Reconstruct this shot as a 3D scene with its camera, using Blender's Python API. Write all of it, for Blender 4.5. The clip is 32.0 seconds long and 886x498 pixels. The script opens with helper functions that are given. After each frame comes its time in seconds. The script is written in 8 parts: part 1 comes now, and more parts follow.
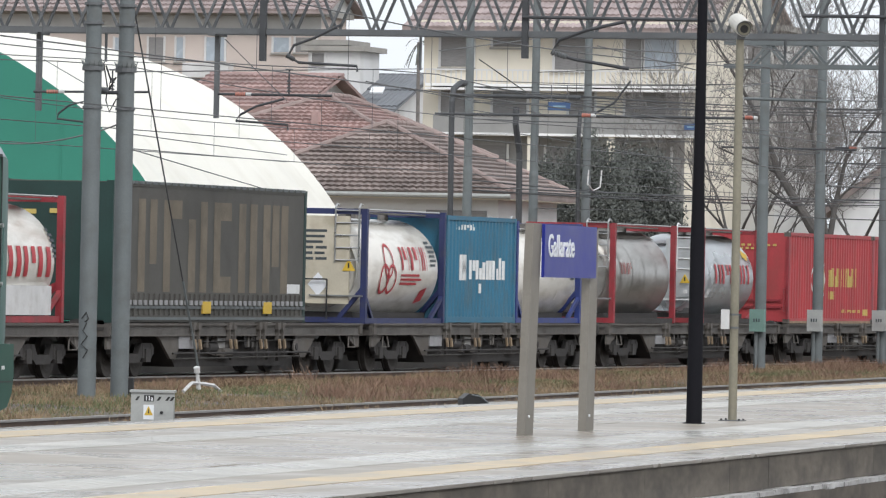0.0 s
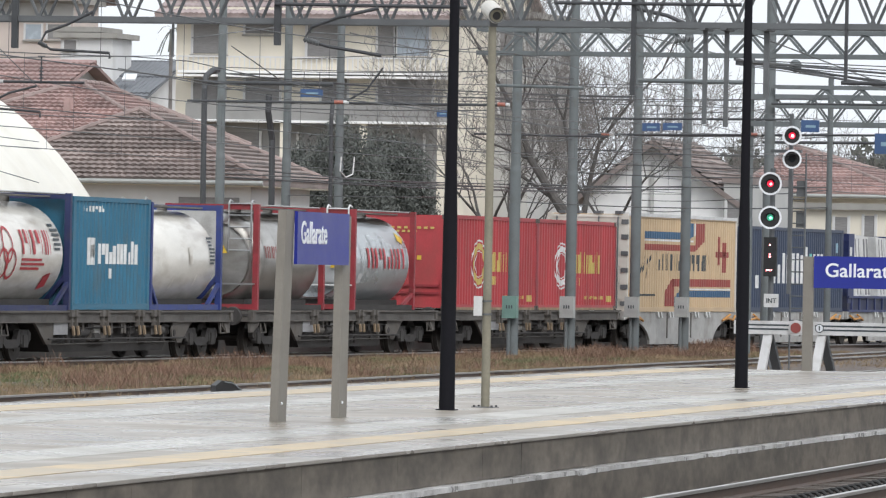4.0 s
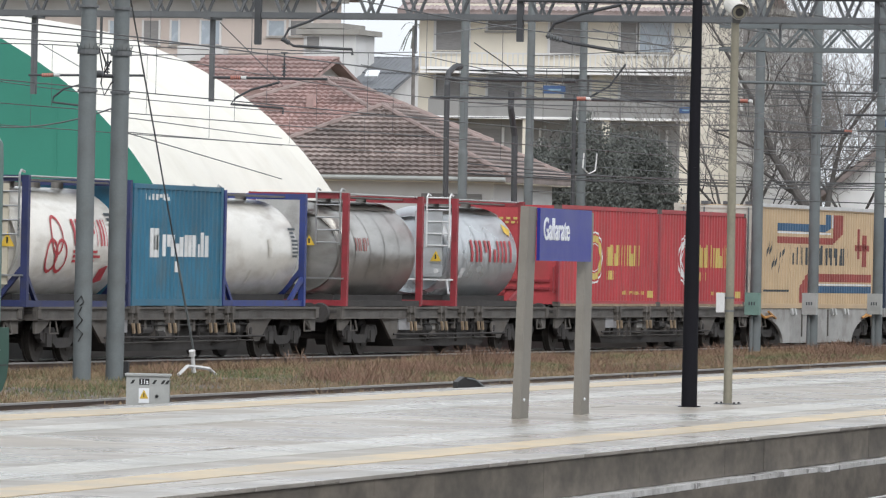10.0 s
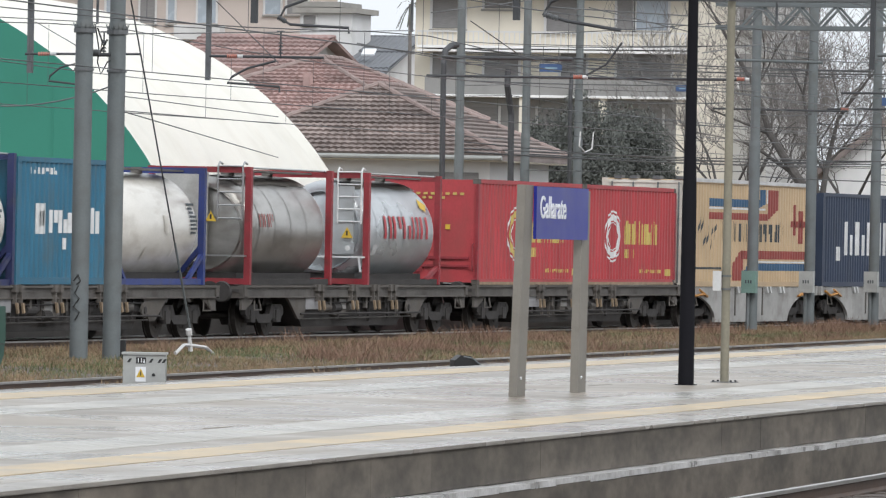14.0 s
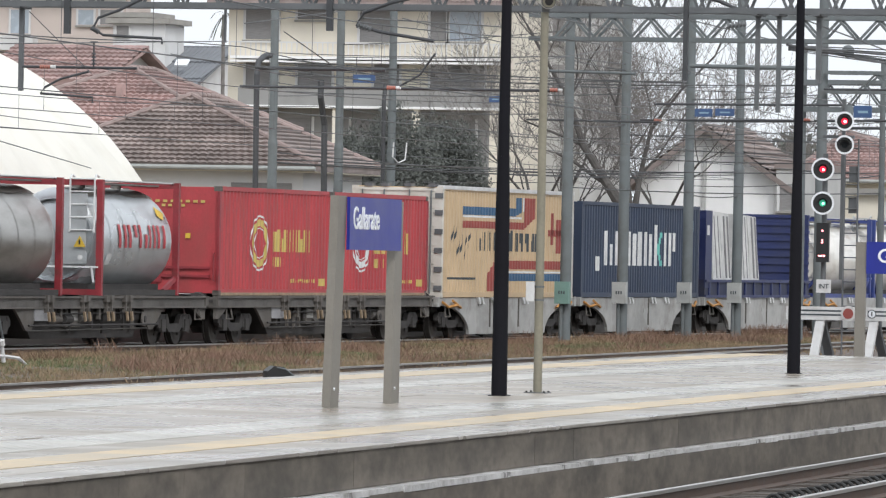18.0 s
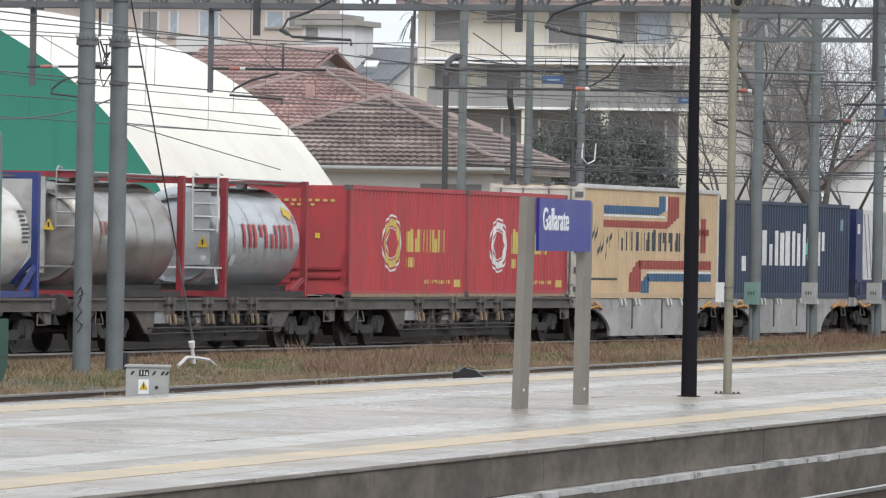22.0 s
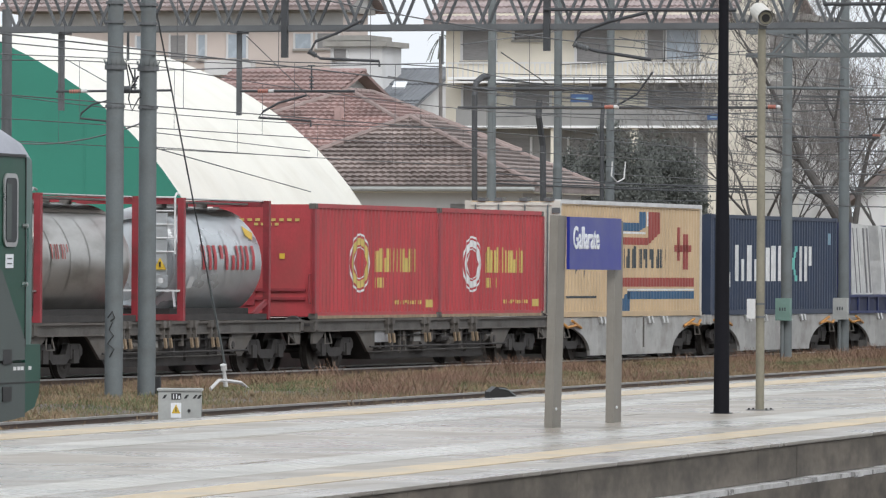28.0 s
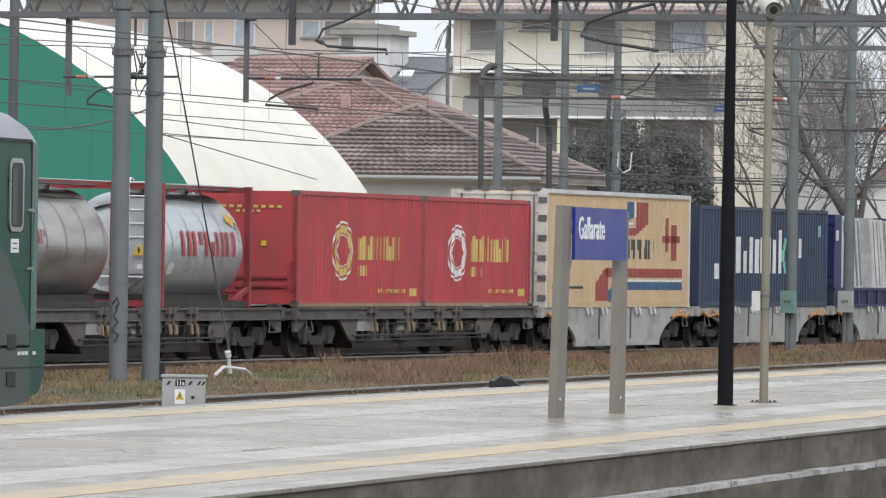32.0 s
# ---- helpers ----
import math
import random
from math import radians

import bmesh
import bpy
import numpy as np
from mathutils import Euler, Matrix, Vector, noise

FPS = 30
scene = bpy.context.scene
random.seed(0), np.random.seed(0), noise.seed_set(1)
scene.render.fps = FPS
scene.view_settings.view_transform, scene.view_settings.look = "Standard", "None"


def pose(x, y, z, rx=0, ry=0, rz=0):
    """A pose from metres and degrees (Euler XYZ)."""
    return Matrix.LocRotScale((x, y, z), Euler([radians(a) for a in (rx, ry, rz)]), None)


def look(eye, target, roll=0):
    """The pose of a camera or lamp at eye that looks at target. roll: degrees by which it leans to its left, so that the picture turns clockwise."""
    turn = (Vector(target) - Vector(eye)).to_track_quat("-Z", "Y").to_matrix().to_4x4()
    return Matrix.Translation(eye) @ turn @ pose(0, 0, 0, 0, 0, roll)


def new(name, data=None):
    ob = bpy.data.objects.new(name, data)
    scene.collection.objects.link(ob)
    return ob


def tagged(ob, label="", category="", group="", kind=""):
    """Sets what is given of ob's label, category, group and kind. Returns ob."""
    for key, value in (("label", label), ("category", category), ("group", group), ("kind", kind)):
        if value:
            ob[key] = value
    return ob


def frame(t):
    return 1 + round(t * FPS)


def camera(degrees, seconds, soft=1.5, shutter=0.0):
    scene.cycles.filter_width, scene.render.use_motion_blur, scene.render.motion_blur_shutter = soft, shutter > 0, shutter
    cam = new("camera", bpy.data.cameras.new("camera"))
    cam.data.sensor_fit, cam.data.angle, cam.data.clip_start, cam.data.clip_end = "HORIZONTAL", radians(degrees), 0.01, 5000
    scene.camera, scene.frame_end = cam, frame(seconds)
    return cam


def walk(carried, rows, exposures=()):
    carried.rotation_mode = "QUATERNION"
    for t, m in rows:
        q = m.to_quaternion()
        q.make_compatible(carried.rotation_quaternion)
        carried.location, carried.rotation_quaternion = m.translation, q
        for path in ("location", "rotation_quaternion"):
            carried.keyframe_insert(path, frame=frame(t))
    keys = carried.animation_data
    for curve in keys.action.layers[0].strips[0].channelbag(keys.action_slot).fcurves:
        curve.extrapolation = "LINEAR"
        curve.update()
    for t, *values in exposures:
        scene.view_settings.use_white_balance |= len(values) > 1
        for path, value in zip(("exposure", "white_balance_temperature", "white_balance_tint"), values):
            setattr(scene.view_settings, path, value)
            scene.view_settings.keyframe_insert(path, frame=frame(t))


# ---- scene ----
EYE = Vector((0.0, 0.0, 2.2))


def aim(turn, tilt, lean):
    """Camera pose: degrees from +X towards +Y, degrees up, degrees of lean."""
    a, b = radians(turn), radians(tilt)
    way = Vector((math.cos(a) * math.cos(b), math.sin(a) * math.cos(b), math.sin(b)))
    return look(EYE, EYE + way * 100, lean)


# seconds, turn, tilt, lean of the hand-held camera
PAN = [
    (0, 16.9415, 0.2497, 1.194), (0.5, 16.8582, 0.2784, 1.126), (1, 16.7189, 0.2957, 1.142),
    (1.5, 16.3033, 0.3056, 1.267), (2, 15.8241, 0.2933, 1.290), (2.5, 15.5184, 0.2430, 1.368),
    (3, 15.2796, 0.1949, 1.262), (3.5, 15.0950, 0.1736, 1.126), (4, 14.9344, 0.1837, 1.122),
    (4.5, 14.7942, 0.1865, 1.122), (6.5, 14.6816, 0.1793, 1.057), (7, 14.9348, 0.1906, 0.988),
    (7.5, 15.3655, 0.2147, 0.993), (8, 15.7461, 0.2546, 1.026), (8.5, 16.1067, 0.2574, 1.089),
    (9, 16.5162, 0.2084, 1.205), (9.5, 16.7543, 0.1376, 1.149), (10, 16.9001, 0.1157, 1.178),
    (10.5, 16.9816, 0.1138, 1.286), (11, 17.0177, 0.0987, 1.245), (11.5, 17.0256, 0.0516, 1.161),
    (12, 17.0462, 0.0125, 1.132), (12.5, 17.0362, -0.0381, 1.054), (13, 16.9805, -0.0674, 1.163),
    (13.5, 16.9388, -0.0642, 1.121), (15.5, 16.3604, -0.0197, 1.311), (16, 16.0037, -0.0140, 1.218),
    (16.5, 15.7120, 0.0168, 1.262), (17, 15.5440, 0.0512, 1.237), (17.5, 15.4328, 0.0693, 1.200),
    (18, 15.3565, 0.0585, 1.134), (18.5, 15.3755, 0.0416, 1.105), (19, 15.4307, 0.0450, 1.059),
    (19.5, 15.4764, 0.0614, 0.975), (20, 15.6205, 0.0849, 0.903), (20.5, 15.9359, 0.0956, 0.937),
    (21, 16.3632, 0.0764, 1.035), (21.5, 16.6895, 0.0523, 1.071), (22, 16.8930, 0.0380, 1.030),
    (22.5, 16.9978, 0.0528, 1.082), (23, 17.0818, 0.0426, 1.048), (23.5, 17.1251, 0.0677, 0.787),
    (24, 17.1491, 0.0964, 0.654), (24.5, 17.1652, 0.1095, 0.527), (25, 17.1785, 0.1012, 0.580),
    (25.5, 17.1538, 0.0904, 0.647), (27.5, 17.1105, 0.1730, 0.402), (28, 17.1431, 0.1978, 0.323),
    (28.5, 17.1558, 0.2203, 0.376), (29, 17.1606, 0.2325, 0.411), (29.5, 17.1477, 0.2200, 0.405),
    (30, 17.1314, 0.2198, 0.642), (30.5, 17.1592, 0.1934, 0.860), (31, 17.1753, 0.1571, 0.914),
    (31.5, 17.1694, 0.1221, 0.840), (32, 17.1858, 0.1082, 0.888),
]
# seconds, metres by which the freight train still has to roll
ROLL = [
    (0, 46.46), (0.5, 45.15), (1, 43.92), (1.5, 42.64), (2, 41.33), (2.5, 40.10), (3, 38.92),
    (3.5, 37.70), (4, 36.54), (4.5, 35.34), (6.5, 31.18), (7, 30.10), (7.5, 29.05), (8, 28.05),
    (8.5, 27.02), (9, 26.03), (9.5, 25.03), (10, 24.02), (10.5, 23.11), (11, 22.20), (11.5, 21.30),
    (12, 20.45), (12.5, 19.61), (13, 18.76), (13.5, 17.99), (15.5, 14.63), (16, 13.92), (16.5, 13.24),
    (17, 12.56), (17.5, 11.86), (18, 11.17), (18.5, 10.49), (19, 9.86), (19.5, 9.25), (20, 8.63),
    (20.5, 8.06), (21, 7.55), (21.5, 7.01), (22, 6.51), (22.5, 6.04), (23, 5.56), (23.5, 5.08),
    (24, 4.65), (24.5, 4.22), (25, 3.81), (25.5, 3.42), (27.5, 2.00), (28, 1.67), (28.5, 1.41),
    (29, 1.16), (29.5, 0.90), (30, 0.71), (30.5, 0.47), (31, 0.29), (31.5, 0.13), (32, 0.00),
]
cam = camera(7.178, 32.0, soft=1.25)
walk(cam, [(t, aim(a, b, c)) for t, a, b, c in PAN], exposures=[(0, 0.07), (4, 0.1), (8, 0.15), (10, 0.07), (13, 0.03), (19, 0.12), (24, 0.02), (32, 0.0)])

# ---- world and light: thin overcast, drizzle ----
world = bpy.data.worlds.new("overcast")
scene.world = world
world.use_nodes = True
wn = world.node_tree
sky = wn.nodes.new("ShaderNodeTexSky")
sky.sky_type = "NISHITA"
sky.sun_disc = False
sky.sun_elevation, sky.sun_rotation = radians(41), radians(230)
sky.dust_density, sky.air_density = 4.0, 1.0
hsv = wn.nodes.new("ShaderNodeHueSaturation")
hsv.inputs["Saturation"].default_value = 0.12
veil = wn.nodes.new("ShaderNodeMixRGB")
veil.inputs[0].default_value = 0.75
veil.inputs[2].default_value = (9.45, 10.0, 10.7, 1)
back = wn.nodes["Background"]
back.inputs["Strength"].default_value = 0.12
wn.links.new(sky.outputs[0], hsv.inputs["Color"])
wn.links.new(hsv.outputs[0], veil.inputs[1])
wn.links.new(veil.outputs[0], back.inputs["Color"])
sun = new("sun", bpy.data.lights.new("sun", "SUN"))
sun.data.energy, sun.data.angle, sun.data.color = 1.5, radians(25), (1.0, 0.98, 0.965)
sun.matrix_world = look((0, 0, 60), (53, 45, 0))


# ---- materials ----
def mat(name, color, rough=0.6, metal=0.0, var=0.25, scale=2.0, bump=0.15, fine=30.0, dirt=None, dirt_amount=0.35, stretch=(1, 1, 1), object_random=0.0, coat=0.0, spec=0.5, emit=0.0):
    m = bpy.data.materials.new(name)
    m.use_nodes = True
    nt = m.node_tree
    b = nt.nodes["Principled BSDF"]
    b.inputs["Roughness"].default_value = rough
    b.inputs["Metallic"].default_value = metal
    b.inputs["Specular IOR Level"].default_value = spec
    b.inputs["Coat Weight"].default_value = coat
    tc = nt.nodes.new("ShaderNodeTexCoord")
    mp = nt.nodes.new("ShaderNodeMapping")
    mp.inputs["Scale"].default_value = stretch
    nt.links.new(tc.outputs["Object"], mp.inputs[0])
    n1 = nt.nodes.new("ShaderNodeTexNoise")
    n1.inputs["Scale"].default_value, n1.inputs["Detail"].default_value = scale, 5
    n2 = nt.nodes.new("ShaderNodeTexNoise")
    n2.inputs["Scale"].default_value, n2.inputs["Detail"].default_value = fine, 3
    nt.links.new(mp.outputs[0], n1.inputs["Vector"])
    nt.links.new(mp.outputs[0], n2.inputs["Vector"])
    add = nt.nodes.new("ShaderNodeMath")
    add.operation = "MULTIPLY_ADD"
    add.inputs[1].default_value = 0.45
    nt.links.new(n2.outputs[0], add.inputs[0])
    nt.links.new(n1.outputs[0], add.inputs[2])
    rmp = nt.nodes.new("ShaderNodeMapRange")
    rmp.inputs[1].default_value, rmp.inputs[2].default_value = 0.45, 1.0
    rmp.inputs[3].default_value, rmp.inputs[4].default_value = 1 - var, 1 + var
    nt.links.new(add.outputs[0], rmp.inputs[0])
    val = nt.nodes.new("ShaderNodeHueSaturation")
    val.inputs["Color"].default_value = (*color, 1)
    nt.links.new(rmp.outputs[0], val.inputs["Value"])
    out = val.outputs[0]
    if object_random:
        oi = nt.nodes.new("ShaderNodeObjectInfo")
        r2 = nt.nodes.new("ShaderNodeMapRange")
        r2.inputs[3].default_value, r2.inputs[4].default_value = 1 - object_random, 1 + object_random
        nt.links.new(oi.outputs["Random"], r2.inputs[0])
        v2 = nt.nodes.new("ShaderNodeHueSaturation")
        nt.links.new(out, v2.inputs["Color"])
        nt.links.new(r2.outputs[0], v2.inputs["Value"])
        out = v2.outputs[0]
    if dirt:
        n3 = nt.nodes.new("ShaderNodeTexNoise")
        n3.inputs["Scale"].default_value, n3.inputs["Detail"].default_value = scale * 1.7, 8
        nt.links.new(mp.outputs[0], n3.inputs["Vector"])
        r3 = nt.nodes.new("ShaderNodeMapRange")
        r3.inputs[1].default_value, r3.inputs[2].default_value = 0.48, 0.72
        r3.inputs[4].default_value = dirt_amount
        nt.links.new(n3.outputs[0], r3.inputs[0])
        mx = nt.nodes.new("ShaderNodeMixRGB")
        mx.inputs[2].default_value = (*dirt, 1)
        nt.links.new(r3.outputs[0], mx.inputs[0])
        nt.links.new(out, mx.inputs[1])
        out = mx.outputs[0]
    nt.links.new(out, b.inputs["Base Color"])
    if emit:
        b.inputs["Emission Color"].default_value = (*color, 1)
        b.inputs["Emission Strength"].default_value = emit
    rr = nt.nodes.new("ShaderNodeMapRange")
    rr.inputs[3].default_value, rr.inputs[4].default_value = max(0.03, rough - 0.12), min(1, rough + 0.12)
    nt.links.new(n1.outputs[0], rr.inputs[0])
    nt.links.new(rr.outputs[0], b.inputs["Roughness"])
    if bump:
        bp = nt.nodes.new("ShaderNodeBump")
        bp.inputs["Strength"].default_value = bump
        bp.inputs["Distance"].default_value = 0.02
        nt.links.new(add.outputs[0], bp.inputs["Height"])
        nt.links.new(bp.outputs[0], b.inputs["Normal"])
    return m


RUST = (0.11, 0.05, 0.025)
GRIME = (0.07, 0.06, 0.05)
M = {
    "wet_slab": mat("wet_slab", (0.28, 0.246, 0.205), 0.3, var=0.26, scale=0.2, bump=0.03, fine=5, dirt=(0.175, 0.157, 0.133), dirt_amount=0.6, object_random=0.02),
    "slab_joint": mat("slab_joint", (0.255, 0.23, 0.195), 0.5, scale=1.0),
    "yellow_line": mat("yellow_line", (0.48, 0.37, 0.22), 0.4, var=0.3, scale=0.9, bump=0.3, fine=20, dirt=(0.33, 0.3, 0.25), dirt_amount=0.75),
    "edge_stone": mat("edge_stone", (0.31, 0.288, 0.258), 0.36, var=0.25, scale=0.8, bump=0.1, dirt=(0.2, 0.186, 0.166), dirt_amount=0.6),
    "ledge_wet": mat("ledge_wet", (0.56, 0.56, 0.56), 0.3, var=0.4, scale=2.0, bump=0.6, dirt=(0.22, 0.21, 0.2), dirt_amount=0.8),
    "platform_wall": mat("platform_wall", (0.12, 0.104, 0.085), 0.8, var=0.5, scale=1.6, bump=0.5, fine=9, dirt=(0.052, 0.046, 0.038), dirt_amount=0.8, stretch=(0.5, 0.5, 1.2), object_random=0.12),
    "ballast": mat("ballast", (0.13, 0.11, 0.097), 0.95, var=0.5, scale=6, bump=1.0, fine=60, dirt=(0.08, 0.058, 0.047), dirt_amount=0.6),
    "ground": mat("ground", (0.2, 0.155, 0.11), 0.95, var=0.4, scale=0.6, bump=0.8, dirt=(0.12, 0.11, 0.055), dirt_amount=0.7),
    "rail": mat("rail", (0.09, 0.06, 0.045), 0.6, metal=0.4, var=0.3, scale=4),
    "rail_top": mat("rail_top", (0.42, 0.41, 0.4), 0.35, metal=0.7, var=0.15, scale=4, bump=0.02),
    "sleeper": mat("sleeper", (0.1, 0.085, 0.075), 0.9, var=0.3, scale=5, bump=0.5, object_random=0.2),
    "galv": mat("galv", (0.14, 0.158, 0.163), 0.68, metal=0.1, var=0.16, scale=1.5, bump=0.05, dirt=(0.1, 0.1, 0.093), dirt_amount=0.5),
    "galv_dark": mat("galv_dark", (0.125, 0.132, 0.138), 0.6, metal=0.2, var=0.2, scale=2, bump=0.05),
    "dark_pole": mat("dark_pole", (0.009, 0.009, 0.012), 0.8, var=0.2, scale=1.0, bump=0.03, spec=0.15),
    "post_grey": mat("post_grey", (0.215, 0.2, 0.175), 0.55, metal=0.2, var=0.12, scale=1.6, bump=0.05, dirt=(0.16, 0.14, 0.12)),
    "cctv_pole": mat("cctv_pole", (0.215, 0.2, 0.152), 0.55, var=0.25, scale=1.2, bump=0.05, dirt=(0.2, 0.18, 0.14)),
    "sign_blue": mat("sign_blue", (0.012, 0.022, 0.24), 0.35, var=0.12, scale=2, bump=0.02),
    "sign_white": mat("sign_white", (0.75, 0.77, 0.8), 0.4, var=0.05, bump=0.0),
    "black": mat("black", (0.015, 0.015, 0.016), 0.5, var=0.2, bump=0.05),
    "rubber": mat("rubber", (0.02, 0.02, 0.02), 0.7, var=0.2, bump=0.1),
    "wagon_grey": mat("wagon_grey", (0.108, 0.099, 0.09), 0.75, var=0.3, scale=1.4, bump=0.2, dirt=(0.09, 0.075, 0.062), dirt_amount=0.7),
    "wagon_light": mat("wagon_light", (0.37, 0.37, 0.36), 0.65, var=0.25, scale=1.2, bump=0.12, dirt=(0.19, 0.17, 0.15), dirt_amount=0.6),
    "bogie": mat("bogie", (0.044, 0.041, 0.04), 0.85, var=0.4, scale=3, bump=0.3, dirt=(0.038, 0.034, 0.031), dirt_amount=0.7),
    "wheel": mat("wheel", (0.052, 0.046, 0.042), 0.7, metal=0.2, var=0.3, scale=4),
    "spring_shoe": mat("spring_shoe", (0.3, 0.225, 0.15), 0.8, var=0.3, scale=5, dirt=(0.15, 0.12, 0.095)),
    "box_red": mat("box_red", (0.4, 0.05, 0.058), 0.5, var=0.22, scale=0.9, bump=0.05, dirt=(0.26, 0.065, 0.06), dirt_amount=0.6, stretch=(1.6, 1, 0.5)),
    "frame_red": mat("frame_red", (0.27, 0.03, 0.04), 0.5, var=0.25, scale=2, bump=0.05, dirt=(0.13, 0.04, 0.035), dirt_amount=0.6),
    "frame_blue": mat("frame_blue", (0.03, 0.05, 0.2), 0.5, var=0.2, scale=2, bump=0.05, dirt=(0.05, 0.05, 0.07), dirt_amount=0.5),
    "frame_navy": mat("frame_navy", (0.022, 0.03, 0.1), 0.5, var=0.2, scale=2, bump=0.05, dirt=(0.05, 0.05, 0.06), dirt_amount=0.5),
    "box_teal": mat("box_teal", (0.03, 0.145, 0.235), 0.5, var=0.2, scale=0.8, bump=0.05, dirt=(0.08, 0.11, 0.12), dirt_amount=0.5),
    "box_cream": mat("box_cream", (0.52, 0.385, 0.24), 0.5, var=0.14, scale=0.8, bump=0.05, dirt=(0.42, 0.31, 0.19), dirt_amount=0.5),
    "box_white": mat("box_white", (0.6, 0.58, 0.53), 0.5, var=0.12, scale=0.8, bump=0.05, dirt=(0.33, 0.29, 0.23), dirt_amount=0.5),
    "plate_cream": mat("plate_cream", (0.52, 0.475, 0.38), 0.5, var=0.15, scale=1.2, bump=0.04, dirt=(0.33, 0.28, 0.2), dirt_amount=0.6),
    "box_slate": mat("box_slate", (0.03, 0.045, 0.082), 0.5, var=0.2, scale=0.8, bump=0.05, dirt=(0.05, 0.062, 0.09), dirt_amount=0.4),
    "box_blue": mat("box_blue", (0.018, 0.028, 0.105), 0.5, var=0.2, scale=0.8, bump=0.05, dirt=(0.045, 0.05, 0.08), dirt_amount=0.5),
    "tarp_brown": mat("tarp_brown", (0.085, 0.082, 0.075), 0.7, var=0.25, scale=0.9, bump=0.2, dirt=(0.06, 0.058, 0.05), dirt_amount=0.5),
    "tarp_letter": mat("tarp_letter", (0.165, 0.14, 0.105), 0.75, var=0.3, scale=1.0, bump=0.2, dirt=(0.09, 0.08, 0.065), dirt_amount=0.6),
    "tarp_green": mat("tarp_green", (0.012, 0.04, 0.035), 0.6, var=0.25, scale=1.2, bump=0.1),
    "steel_tank": mat("steel_tank", (0.47, 0.46, 0.44), 0.33, metal=0.75, var=0.18, scale=0.6, bump=0.015, dirt=(0.17, 0.155, 0.13), dirt_amount=0.6, stretch=(0.6, 1, 2.0)),
    "grey_tank": mat("grey_tank", (0.55, 0.58, 0.6), 0.3, metal=0.5, var=0.1, scale=0.5, bump=0.01, dirt=(0.25, 0.25, 0.24), dirt_amount=0.45, stretch=(0.6, 1, 1.6)),
    "white_tank": mat("white_tank", (0.72, 0.7, 0.65), 0.22, var=0.14, scale=0.8, bump=0.02, dirt=(0.4, 0.35, 0.29), dirt_amount=0.6, stretch=(0.6, 1, 2.0)),
    "tank_top": mat("tank_top", (0.16, 0.15, 0.14), 0.6, metal=0.3, var=0.3, scale=2, bump=0.2),
    "red_mark": mat("red_mark", (0.4, 0.035, 0.045), 0.5, var=0.15, bump=0.02),
    "white_mark": mat("white_mark", (0.66, 0.67, 0.67), 0.5, var=0.15, scale=3, bump=0.02, dirt=(0.4, 0.4, 0.4)),
    "yellow_mark": mat("yellow_mark", (0.6, 0.4, 0.045), 0.5, var=0.15, bump=0.02),
    "gold_mark": mat("gold_mark", (0.52, 0.4, 0.12), 0.5, var=0.15, bump=0.02),
    "dark_mark": mat("dark_mark", (0.05, 0.062, 0.07), 0.6, var=0.2, bump=0.02),
    "blue_mark": mat("blue_mark", (0.045, 0.105, 0.19), 0.5, var=0.2, bump=0.02),
    "brick_mark": mat("brick_mark", (0.28, 0.065, 0.055), 0.5, var=0.15, bump=0.02),
    "teal_mark": mat("teal_mark", (0.16, 0.5, 0.45), 0.5, var=0.15, bump=0.02),
    "railcar_green": mat("railcar_green", (0.014, 0.07, 0.048), 0.55, var=0.14, scale=0.9, bump=0.02, dirt=(0.025, 0.06, 0.045)),
    "railcar_grey": mat("railcar_grey", (0.075, 0.092, 0.088), 0.65, var=0.16, scale=0.9, bump=0.03, dirt=(0.055, 0.06, 0.055)),
    # railcar green paled, putting the light on the front's shallow angle into the colour
    "railcar_fairing": mat("railcar_fairing", (0.075, 0.15, 0.135), 0.5, var=0.14, scale=0.9, bump=0.02, dirt=(0.06, 0.09, 0.085)),
    "railcar_roof": mat("railcar_roof", (0.3, 0.31, 0.35), 0.55, metal=0.2, var=0.15, bump=0.05),
    "chrome": mat("chrome", (0.5, 0.5, 0.5), 0.3, metal=0.9, var=0.1, bump=0.0),
    "dark_glass": mat("dark_glass", (0.012, 0.015, 0.018), 0.3, var=0.05, bump=0.0, spec=0.15),
    "dome_white": mat("dome_white", (0.76, 0.74, 0.67), 0.55, var=0.06, scale=0.4, bump=0.06, dirt=(0.6, 0.57, 0.49), dirt_amount=0.4),
    "dome_green": mat("dome_green", (0.03, 0.215, 0.155), 0.6, var=0.07, scale=0.35, bump=0.06, dirt=(0.025, 0.18, 0.13), dirt_amount=0.5),
    "tile_red": mat("tile_red", (0.325, 0.225, 0.21), 0.75, var=0.3, scale=1.0, bump=0.2, dirt=(0.22, 0.165, 0.155), dirt_amount=0.6, object_random=0.25),
    "tile_brown": mat("tile_brown", (0.24, 0.2, 0.187), 0.75, var=0.3, scale=1.0, bump=0.2, dirt=(0.145, 0.123, 0.115), dirt_amount=0.6, object_random=0.25),
    "plaster_cream": mat("plaster_cream", (0.7, 0.655, 0.56), 0.85, var=0.1, scale=0.3, bump=0.1, dirt=(0.55, 0.515, 0.45), dirt_amount=0.6),
    "plaster_white": mat("plaster_white", (0.62, 0.62, 0.62), 0.85, var=0.07, scale=0.4, bump=0.1, dirt=(0.48, 0.48, 0.47), dirt_amount=0.5),
    "plaster_grey": mat("plaster_grey", (0.45, 0.45, 0.44), 0.85, var=0.1, scale=0.4, bump=0.1, dirt=(0.32, 0.32, 0.31), dirt_amount=0.5),
